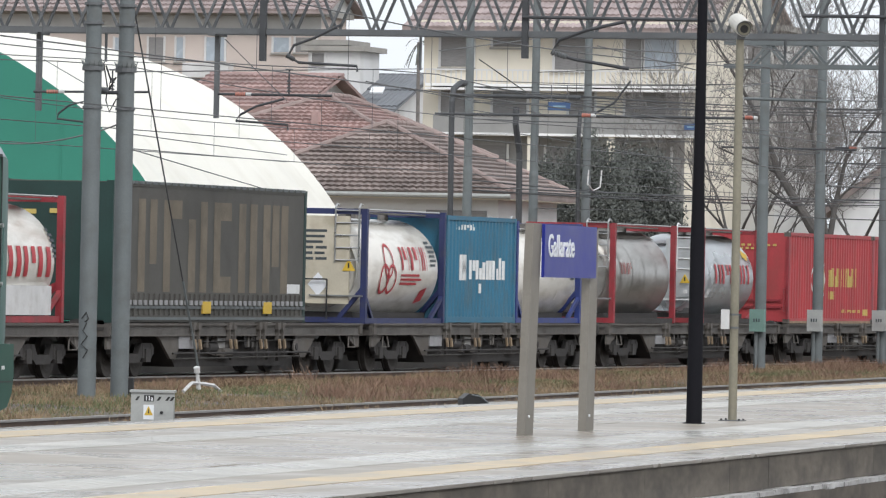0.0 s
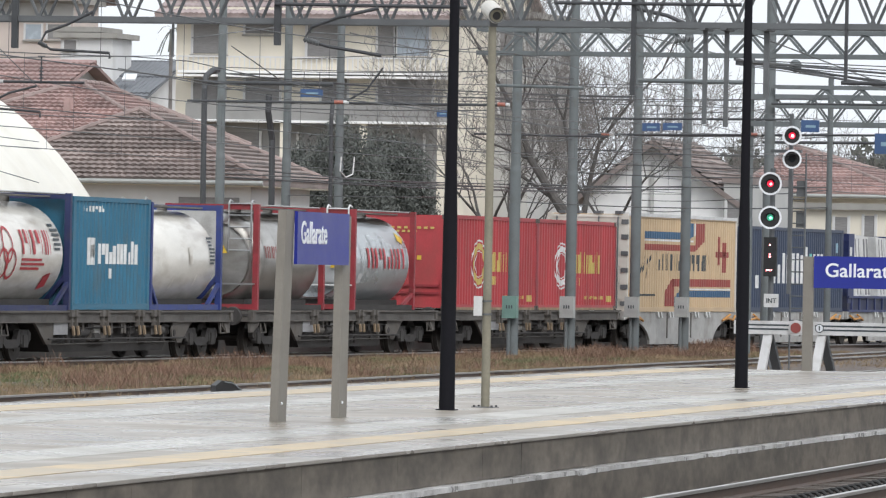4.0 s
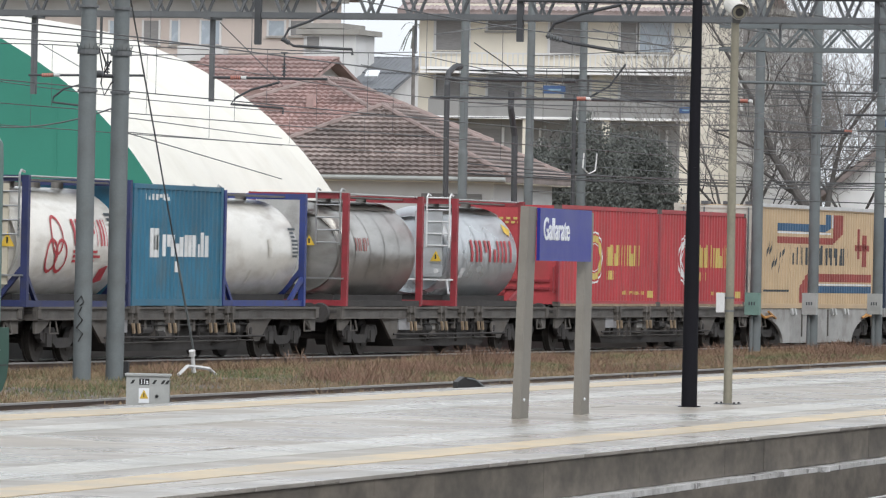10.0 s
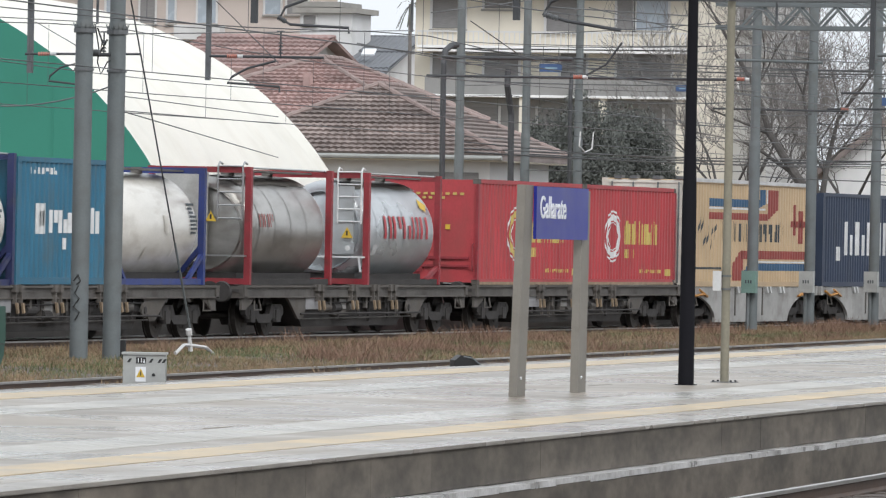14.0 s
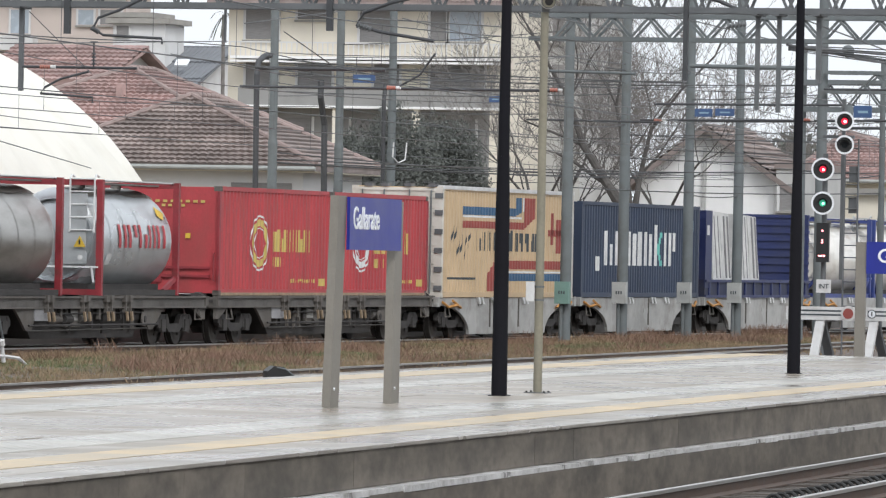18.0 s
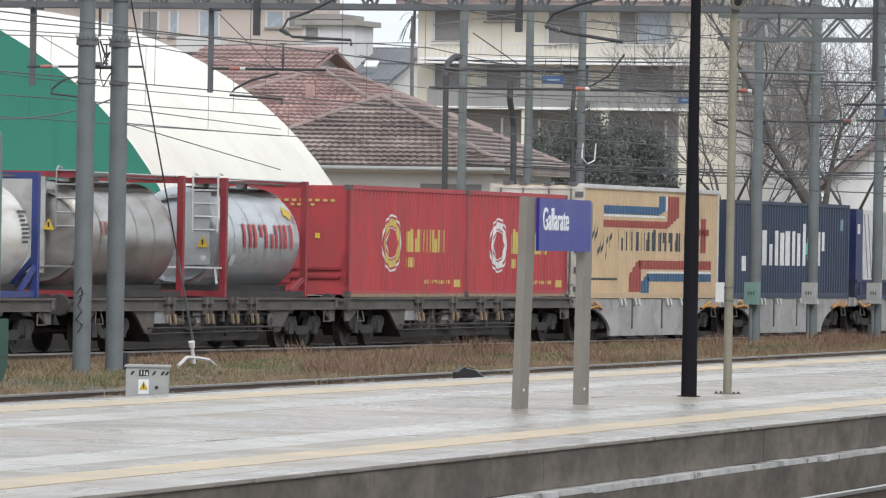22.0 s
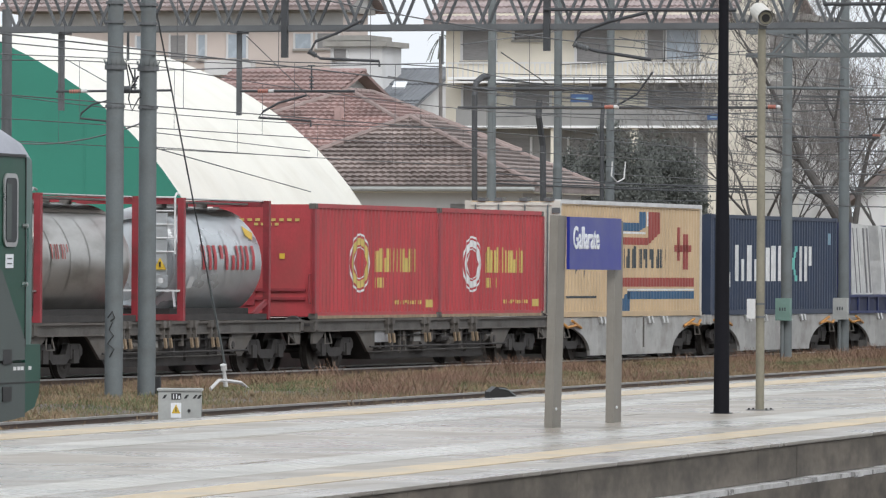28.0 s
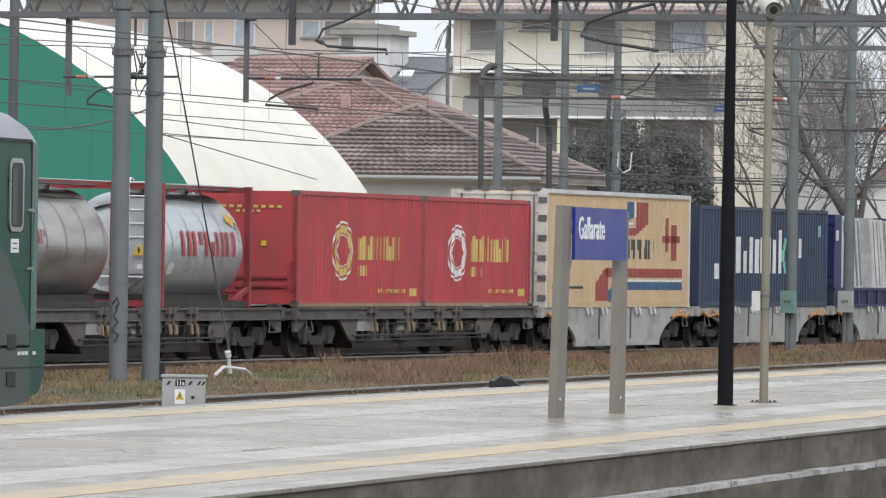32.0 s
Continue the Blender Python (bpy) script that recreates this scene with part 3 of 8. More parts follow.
def black_pole(x, y, h, label, flare=1.0):
    p = thing("lamp_post", label, "lamp post", "black lamp posts", at=pose(x, y, 0.55))
    bm = B()
    tube(bm, (0, 0, 0), (0, 0, 2.2), 0.09 * flare, 0.081 * flare, 14)
    part("base_sleeve", bm, "dark_pole", p, smooth=True)
    bm = B()
    tube(bm, (0, 0, 2.85), (0.02, 0, h), 0.066 * flare, 0.045 * flare, 14)
    part("shaft", bm, "dark_pole", p, smooth=True)
    bm = B()
    quad_box(bm, -0.11, 0.11, -0.11, 0.11, -0.005, 0.012)
    part("base_plate", bm, "dark_pole", p)
    bm = B()
    tube(bm, (0, 0, 2.2), (0, 0, 2.85), 0.081 * flare, 0.066 * flare, 14)
    part("collar", bm, "dark_pole", p, smooth=True)
    return p


black_pole(81.3, 21.6, 7.5, "black painted tapered steel lamp post on the wet platform", 1.05)
black_pole(103.1, 22.85, 8.5, "black painted tapered steel lamp post on the wet platform", 1.1)


def cctv_post():
    p = thing("camera_post", "pale grey post with surveillance camera on the platform", "camera post", at=pose(83.5, 21.7, 0.55))
    bm = B()
    tube(bm, (0, 0, 0), (0.0, 0, 4.75), 0.055, 0.05, 12)
    part("shaft", bm, "cctv_pole", p, smooth=True)
    bm = B()
    quad_box(bm, -0.14, 0.14, -0.14, 0.14, -0.004, 0.012)
    part("base_plate", bm, "galv_dark", p)
    for dx, dy in ((-0.11, -0.11), (0.11, -0.11), (0.11, 0.11), (-0.11, 0.11)):
        bm = B()
        tube(bm, (dx, dy, 0.0), (dx, dy, 0.03), 0.014, seg=6)
        part("bolt", bm, "black", p)
    bm = B()
    quad_box(bm, -0.06, 0.06, 0.05, 0.155, 1.12, 1.36)
    part("junction_box", bm, "buffer_white", p, "small pale junction box")
    for z in (1.14, 1.3):
        bm = B()
        tube(bm, (0, 0, z - 0.012), (0, 0, z + 0.012), 0.062, seg=12)
        part("clamp", bm, "galv_dark", p)
    # camera housing looks towards the viewer
    c = thing("camera_housing", "", "")
    c.parent = p
    c.matrix_basis = pose(0, 0, 4.83, 0, 12, 206)
    bm = B()
    tube(bm, (-0.2, 0, 0), (0.22, 0, 0), 0.1, 0.1, 16)
    part("housing", bm, "box_white", c, "pale round camera housing", smooth=False)
    for x0, x1, rr, m_, tag in ((0.22, 0.235, 0.092, "galv_dark", "dark front ring"), (0.235, 0.24, 0.078, "cctv_pole", "pale lens surround"), (0.24, 0.25, 0.05, "black", "dark camera lens")):
        bm = B()
        tube(bm, (x0, 0, 0), (x1, 0, 0), rr, rr, 18)
        part("lens" if rr < 0.06 else "front_ring", bm, m_, c, tag)
    bm = B()
    for k in range(9):
        a0, a1 = math.pi * k / 9, math.pi * (k + 1) / 9
        bm.faces.new([bm.verts.new((x, 0.112 * math.cos(a), 0.112 * math.sin(a))) for x, a in ((-0.22, a0), (0.29, a0), (0.29, a1), (-0.22, a1))])
    part("sunshield", bm, "box_white", c, "rounded pale sun hood")
    bm = B()
    quad_box(bm, -0.1, 0.1, -0.05, 0.05, -0.16, -0.09)
    part("bracket", bm, "galv_dark", c)
    return p


cctv_post()


def cabinet_box():
    c = thing("trackside_cabinet", "grey metal trackside cabinet with warning triangle and striped band", "cabinet", at=pose(77.1, 26.95, -0.2, 0, 0, -73))
    bm = B()
    quad_box(bm, -0.245, 0.245, -0.2, 0.2, 0, 1.03)
    body = part("body", bm, "cabinet_grey", c)
    bm = B()
    quad_box(bm, -0.262, 0.262, -0.22, 0.22, 1.03, 1.055)
    part("lid", bm, "cabinet_grey", c)
    bm = B()
    quad_box(bm, -0.095, 0.02, -0.206, -0.2, 0.93, 1.0)
    plate = part("number_plate", bm, "black", body)
    word("lettering", "11a", 0.075, "sign_white", plate, pose(-0.085, -0.208, 0.94), 0.9)
    for x0 in (-0.2, 0.05, 0.15, 0.2):
        bm = B()
        prism(bm, [(x0, 0.94), (x0 + 0.03, 0.94), (x0 + 0.06, 0.985), (x0 + 0.03, 0.985)], -0.203, -0.2, "xz")
        part("hazard_stripe", bm, "black", body)
    bm = B()
    quad_box(bm, -0.1, 0.02, -0.204, -0.2, 0.72, 0.89)
    lab = part("warning_label", bm, "sign_white", body)
    bm = B()
    prism(bm, [(-0.09, 0.77), (0.01, 0.77), (-0.04, 0.875)], -0.207, -0.204, "xz")
    part("triangle", bm, "yellow_mark", lab, "orange warning triangle")
    bm = B()
    quad_box(bm, -0.046, -0.034, -0.209, -0.207, 0.79, 0.84)
    part("bolt_mark", bm, "black", lab)
    bm = B()
    tube(bm, (0.11, -0.2, 0.8), (0.11, -0.212, 0.8), 0.02, seg=8)
    part("lock", bm, "black", body)
    return c


cabinet_box()


def dark_lamp_hood():
    h = thing("ground_signal", "black hooded ground signal behind the platform edge", "signal", at=pose(91.7, 27.5, -0.2, 0, 0, -60))
    bm = B()
    prism(bm, [(-0.14, 0), (0.28, 0), (0.26, 0.72), (0.08, 0.86), (-0.05, 0.87), (-0.14, 0.8)], -0.15, 0.15, "xz")
    part("hood", bm, "black", h)
    bm = B()
    polyline(bm, [(-0.02, -0.155, 0.85), (0.1, -0.155, 0.83), (0.22, -0.155, 0.74)], 0.012)
    part("rim", bm, "galv", h)
    return h


dark_lamp_hood()


# ---- freight train: wagons and loads ----
wheels = []


def bogie(parent, x):
    b = new("bogie")
    b.parent = parent
    b.matrix_basis = pose(x, 0, 0)
    for wx in (-0.9, 0.9):
        bm = B()
        for s in (-1, 1):
            tube(bm, (0, s * 0.68, 0), (0, s * 0.815, 0), 0.46, 0.46, 24)
            tube(bm, (0, s * 0.66, 0), (0, s * 0.7, 0), 0.49, 0.49, 24)
            tube(bm, (0, s * 0.815, 0), (0, s * 0.825, 0), 0.36, 0.3, 20)
            for k in range(3):
                a = 2 * math.pi * k / 3
                tube(bm, (0.22 * math.cos(a), s * 0.82, 0.22 * math.sin(a)), (0.22 * math.cos(a), s * 0.84, 0.22 * math.sin(a)), 0.035, seg=6)
        tube(bm, (0, -1.0, 0), (0, 1.0, 0), 0.08, seg=10)
        wheels.append(part("wheelset", bm, "wheel", b, at=pose(wx, 0, 0.46)))
    for s in (-1, 1):
        bm = B()
        prism(bm, [(-1.35, 0.62), (-1.2, 0.72), (-0.5, 0.72), (-0.35, 0.5), (0.35, 0.5), (0.5, 0.72), (1.2, 0.72), (1.35, 0.62), (1.35, 0.5), (1.15, 0.42), (0.6, 0.42), (0.4, 0.3), (-0.4, 0.3), (-0.6, 0.42), (-1.15, 0.42), (-1.35, 0.5)], s * 0.94, s * 1.06, "xz")
        for wx in (-0.9, 0.9):
            quad_box(bm, wx - 0.15, wx + 0.15, s * 1.0 - 0.1, s * 1.0 + 0.1, 0.32, 0.6)
            for d in (-0.24, 0.24):
                tube(bm, (wx + d, s * 1.02, 0.4), (wx + d, s * 1.02, 0.7), 0.07, seg=8)
        part("side_frame", bm, "bogie", b)
    return b


def wagon(s0, s1, style="flat", label="dirty grey container flat wagon on bogies"):
    L = s1 - s0
    w = thing("container_wagon", label, "wagon", "freight wagons", at=pose((s0 + s1) / 2, TRAIN_Y, 0))
    h = L / 2
    m = "wagon_light" if style == "low" else "wagon_grey"
    for s in (-1, 1):
        bm = B()
        y0, y1 = s * 1.14, s * 1.22
        if style == "low":
            half = [(h, 1.1), (h, 0.9)] + [(h - 0.5 - 2.7 * math.sin(k * math.pi / 18), 0.12 + 0.77 * math.cos(k * math.pi / 18)) for k in range(10)]
            pts = half + [(-x, z) for x, z in half[::-1]]
            prism(bm, pts, y0, y1, "xz")
        else:
            web = B()
            quad_box(web, -h, h, min(y0, y1), max(y0, y1), 0.9, 1.06)
            part("sill_web", web, "wagon_dark", w)
            flange = B()
            quad_box(flange, -h, h, 1.14 if s > 0 else -1.27, -1.14 if s < 0 else 1.27, 1.1, 1.145)
            part("top_flange", flange, m, w)
            flange = B()
            quad_box(flange, -h, h, 1.14 if s > 0 else -1.26, -1.14 if s < 0 else 1.26, 0.87, 0.9)
            part("bottom_flange", flange, m, w)
            quad_box(bm, -h, h, min(y0, y1), max(y0, y1), 1.06, 1.1)
        part("side_sill", bm, m, w)
    if style != "low":
        for sx in (-1, 1):
            for s in (-1, 1):
                bm = B()
                prism(bm, [(sx * (h - 3.15), 0.92), (sx * (h - 4.9), 0.92), (sx * (h - 4.45), 0.38), (sx * (h - 4.1), 0.38), (sx * (h - 3.45), 0.78)], s * 1.13, s * 1.19, "xz")
                part("gusset", bm, m, w)
                bm = B()
                prism(bm, [(sx * (h - 0.06), 0.92), (sx * (h - 1.0), 0.92), (sx * (h - 0.75), 0.76), (sx * (h - 0.3), 0.6), (sx * (h - 0.06), 0.6)], s * 1.13, s * 1.19, "xz")
                part("end_gusset", bm, m, w)
        bm = B()
        prism(bm, [(-h + 4.2, 0.88), (h - 4.2, 0.88), (h - 5.0, 0.2), (-h + 5.0, 0.2)], -0.98, 0.95, "xz")
        part("belly_gear", bm, "bogie", w, "dark brake gear under the floor")
        for i in range(4):
            x = -h + 5.4 + (L - 10.6) * i / 3
            bm = B()
            quad_box(bm, x - 0.25, x + 0.25, -1.12, -0.95, 0.6, 0.82)
            part("equipment_box", bm, "wagon_light" if i == 1 else "bogie", w)
    bm = B()
    quad_box(bm, -h, h, -1.13, 1.13, 1.0, 1.06)
    quad_box(bm, -h + 3.8, h - 3.8, -0.3, 0.3, 0.55, 1.0)
    part("underframe", bm, "bogie", w)
    for s in (-1, 1):
        bm = B()
        quad_box(bm, s * h - 0.12 * s - 0.1, s * h - 0.12 * s + 0.1, -1.26, 1.26, 0.86, 1.12)
        part("headstock", bm, m, w)
        for y in (-0.88, 0.88):
            bm = B()
            tube(bm, (s * h, y, 1.0), (s * (h + 0.42), y, 1.0), 0.09, seg=10)
            tube(bm, (s * (h + 0.42), y, 1.0), (s * (h + 0.5), y, 1.0), 0.24, 0.22, 14)
            part("buffer", bm, "bogie", w)
    for x in (-h + 2.05, h - 2.05):
        bogie(w, x)
    # load spigots and folding catches in pairs along the sill
    rnd = random.Random(int(s0))
    stations = (0.13, 0.4, 0.64, 0.79) if style != "low" else (-0.08, 0.2, 0.8, 1.08)
    for u in stations:
        xm = -h + 4.4 + (L - 8.8) * u + rnd.uniform(-0.25, 0.25)
        for x in (xm - 0.17, xm + 0.17):
            bm = B()
            if style == "low":
                prism(bm, [(x - 0.08, 1.11), (x + 0.06, 1.11), (x + 0.2, 0.93), (x + 0.06, 0.93)], -1.29, -1.225, "xz")
                part("spigot", bm, "white_mark", w, "pale folding load spigot")
                continue
            quad_box(bm, x - 0.09, x + 0.09, -1.32, -1.2, 1.01, 1.165)
            quad_box(bm, x - 0.03, x + 0.03, -1.31, -1.22, 0.78, 1.01)
            part("spigot", bm, "wagon_grey", w)
            bm = B()
            prism(bm, [(x - 0.06, 0.8), (x + 0.03, 0.8), (x + 0.11, 0.6), (x + 0.02, 0.58)], -1.345, -1.3, "xz")
            part("catch", bm, "spring_shoe", w, "pale rusty folding load catch")
    if style == "low":
        for x in (-h + 5.2, h - 6.0):
            bm = B()
            quad_box(bm, x - 0.04, x + 0.04, -1.245, -1.215, 0.3, 1.08)
            part("stiffener", bm, "wagon_grey", w)
        for x in (0.6,):
            bm = B()
            quad_box(bm, x - 0.3, x + 0.3, -1.228, -1.221, 0.66, 0.8)
            part("data_panel", bm, "wagon_light", w, "small pale data panel")
        for sx in (-1, 1):
            bm = B()
            polyline(bm, [(sx * (h - 0.5), -1.25, 0.98), (sx * (h - 0.9), -1.3, 0.85), (sx * (h - 1.6), -1.3, 0.9), (sx * (h - 2.2), -1.27, 0.83), (sx * (h - 1.3), -1.3, 1.02)], 0.035, 6)
            part("brake_hose", bm, "cable_orange", w, "orange brake hose")
    else:
        bm = B()
        quad_box(bm, -h + 4.6, -h + 5.6, -1.215, -1.19, 0.6, 0.88)
        part("data_panel", bm, "strap_grey", w, "small pale data panel")
        bm = B()
        tube(bm, (h - 5.0, -1.28, 0.62), (h - 5.0, -1.24, 0.62), 0.17, seg=18)
        hw = part("hand_wheel", bm, "wagon_grey", w, "rusty round brake hand wheel")
        bm = B()
        tube(bm, (h - 5.0, -1.3, 0.62), (h - 5.0, -1.28, 0.62), 0.08, seg=12)
        part("hub", bm, "bogie", hw)
        for u in (0.1, 0.24, 0.47, 0.58, 0.71):
            x = -h + 4.6 + (L - 9.2) * u
            bm = B()
            quad_box(bm, x - 0.07, x + 0.07, -1.18, -1.1, 0.62, 0.9)
            part("crossbar_end", bm, "wagon_grey", w)
    if style != "low":
        x = -h + 4.7
        while x < h - 4.9:
            z = rnd.uniform(0.55, 0.8)
            kind = rnd.choice(("valve", "cylinder", "hanger", "hanger", "bracket"))
            bm = B()
            if kind == "cylinder":
                tube(bm, (x, -1.08, z - 0.1), (x + rnd.uniform(0.35, 0.6), -1.08, z - 0.1), 0.11, seg=12)
            elif kind == "hanger":
                quad_box(bm, x, x + 0.06, -1.14, -1.08, rnd.uniform(0.3, 0.45), 0.9)
            elif kind == "valve":
                quad_box(bm, x, x + rnd.uniform(0.12, 0.22), -1.12, -1.0, z - 0.12, z + 0.06)
            else:
                prism(bm, [(x, 0.9), (x + 0.3, 0.9), (x + 0.2, 0.62), (x + 0.1, 0.62)], -1.16, -1.13, "xz")
            part("brake_" + kind, bm, rnd.choice(("bogie", "wagon_grey", "wagon_dark", "bogie")), w)
            x += rnd.uniform(0.35, 0.8)
        for z, m2_ in ((0.38, "wagon_dark"), (0.74, "bogie")):
            bm = B()
            tube(bm, (-h + 4.4, -1.16, z), (h - 4.4, -1.16, z + 0.03), 0.018, seg=6)
            part("brake_pipe", bm, m2_, w)
        bm = B()
        quad_box(bm, -1.6, -0.5, -1.1, -0.6, 0.45, 0.85)
        part("brake_reservoir", bm, "wagon_grey", w)
        bm = B()
        tube(bm, (-h + 4, -1.28, 0.5), (h - 4, -1.28, 0.5), 0.025, seg=6)
        part("brake_rod", bm, "bogie", w)
    for x in (-h + 0.9, h - 0.9):
        bm = B()
        polyline(bm, [(x, -1.2, 0.86), (x - 0.25, -1.28, 0.6), (x + 0.25, -1.28, 0.6), (x + 0.3, -1.2, 0.86)], 0.02)
        part("foot_step", bm, "wagon_grey", w)
    moving.append(w)
    return w


PERIOD, DEPTH = 0.28, 0.034


def wave(x):
    """Depth of the corrugated side behind its outer face."""
    p = (x / PERIOD) % 1.0
    if p < 0.28:
        return 0.0
    if p < 0.5:
        return DEPTH * (p - 0.28) / 0.22
    if p < 0.78:
        return DEPTH
    return DEPTH * (1 - (p - 0.78) / 0.22)


def breaks(x0, x1):
    xs = {x0, x1}
    k = math.floor(x0 / PERIOD)
    while k * PERIOD < x1:
        for q in (0, 0.28, 0.5, 0.78):
            x = (k + q) * PERIOD
            if x0 < x < x1:
                xs.add(x)
        k += 1
    return sorted(xs)


def patch(bm, x0, x1, zlo, zhi, yface, follow=True, lift=0.006):
    """A painted patch on the near side; zlo and zhi are numbers or functions of x."""
    lo = zlo if callable(zlo) else (lambda x: zlo)
    hi = zhi if callable(zhi) else (lambda x: zhi)
    xs = breaks(x0, x1) if follow else [x0, x1]
    if callable(zlo) or callable(zhi):
        n = max(2, int((x1 - x0) / 0.07))
        xs = sorted(set(xs) | {x0 + (x1 - x0) * i / n for i in range(n + 1)})
    prev = None
    for x in xs:
        y = yface + (wave(x) if follow else 0) - lift
        a, b = bm.verts.new((x, y, lo(x))), bm.verts.new((x, y, hi(x)))
        if prev:
            bm.faces.new((prev[0], a, b, prev[1]))
        prev = (a, b)


def ring(bm, cx, cz, rx, rz, k, yface, follow=True):
    """An oval ring of relative inner radius k, in columns."""
    f = lambda x, r, q: r * math.sqrt(max(0.0, 1 - ((x - cx) / (q)) ** 2))
    patch(bm, cx - rx, cx + rx, lambda x: cz + f(x, rz * k, rx * k) if abs(x - cx) < rx * k else cz, lambda x: cz + f(x, rz, rx), yface, follow)
    patch(bm, cx - rx, cx + rx, lambda x: cz - f(x, rz, rx), lambda x: cz - (f(x, rz * k, rx * k) if abs(x - cx) < rx * k else 0), yface, follow)


def bars(bm, x0, x1, z0, z1, widths, yface, follow=True, gap=0.18):
    """A run of upright blocks that stands for a word."""
    total = sum(widths) + gap * (len(widths) - 1)
    x = x0
    for w in widths:
        a = (x1 - x0) * w / total
        yield x, x + a
        x += a + (x1 - x0) * gap / total


def container(s0, s1, z0, H, W, color, name="shipping_container", label="", end_label="", group="containers on the train", smooth_side=False, end_color=None, casting=None):
    L = s1 - s0
    h, wy = L / 2, W / 2
    c = thing(name, label, "container", group, at=pose((s0 + s1) / 2, TRAIN_Y, z0))
    for s in (-1, 1):
        bm = B()
        xs = breaks(-h + 0.12, h - 0.12)
        prev = None
        for x in xs:
            y = s * (wy - 0.012 - (0 if smooth_side else wave(x)))
            a, b = bm.verts.new((x, y, 0.14)), bm.verts.new((x, y, H - 0.1))
            if prev:
                bm.faces.new((prev[0], a, b, prev[1]))
            prev = (a, b)
        part("side_wall", bm, color, c)
        for z, t in ((0, 0.15), (H - 0.11, 0.11)):
            bm = B()
            quad_box(bm, -h + 0.1, h - 0.1, s * wy - 0.03 * (s + 1), s * wy + 0.03 * (1 - s), z + 0.01, z + t)
            part("side_rail", bm, color, c)
    for sx in (-1, 1):
        for sy in (-1, 1):
            bm = B()
            quad_box(bm, sx * h - 0.16 * (sx > 0), sx * h + 0.16 * (sx < 0), sy * wy - 0.12 * (sy > 0), sy * wy + 0.12 * (sy < 0), 0.1, H - 0.1)
            post = part("corner_post", bm, end_color or color, c)
            for z in (0, H - 0.12):
                bm = B()
                x0, x1 = (sx * (h + 0.006) - 0.18 * (sx > 0), sx * (h + 0.006) + 0.18 * (sx < 0))
                quad_box(bm, x0, x1, sy * (wy + 0.006) - 0.16 * (sy > 0), sy * (wy + 0.006) + 0.16 * (sy < 0), z, z + 0.12)
                part("corner_casting", bm, casting or end_color or color, post)
    for sx in (-1, 1):
        bm = B()
        quad_box(bm, sx * h - 0.07 * (sx > 0), sx * h - 0.02 * (sx > 0) + (0.07 if sx < 0 else 0), -wy + 0.12, wy - 0.12, 0.05, H - 0.04)
        part("end_wall", bm, end_color or color, c, end_label if sx < 0 else "")
    if casting:
        for sx in (-1, 1):
            bm = B()
            quad_box(bm, sx * h - 0.06, sx * h + 0.06, -wy - 0.012, -wy + 0.05, 0.12, H - 0.12)
            part("corner_edge", bm, "frame_red", c)
        bm = B()
        quad_box(bm, -h + 0.18, h - 0.18, -wy - 0.014, -wy + 0.01, 0.0, 0.07)
        part("bottom_edge", bm, "spring_shoe", c, "worn rusty bottom edge")
    bm = B()
    quad_box(bm, -h + 0.05, h - 0.05, -wy + 0.03, wy - 0.03, H - 0.06, H - 0.02)
    part("roof", bm, color, c)
    bm = B()
    quad_box(bm, -h + 0.05, h - 0.05, -wy + 0.03, wy - 0.03, 0.03, 0.13)
    part("floor_frame", bm, "bogie", c)
    moving.append(c)
    return c, h, wy


TANK_R = 1.2


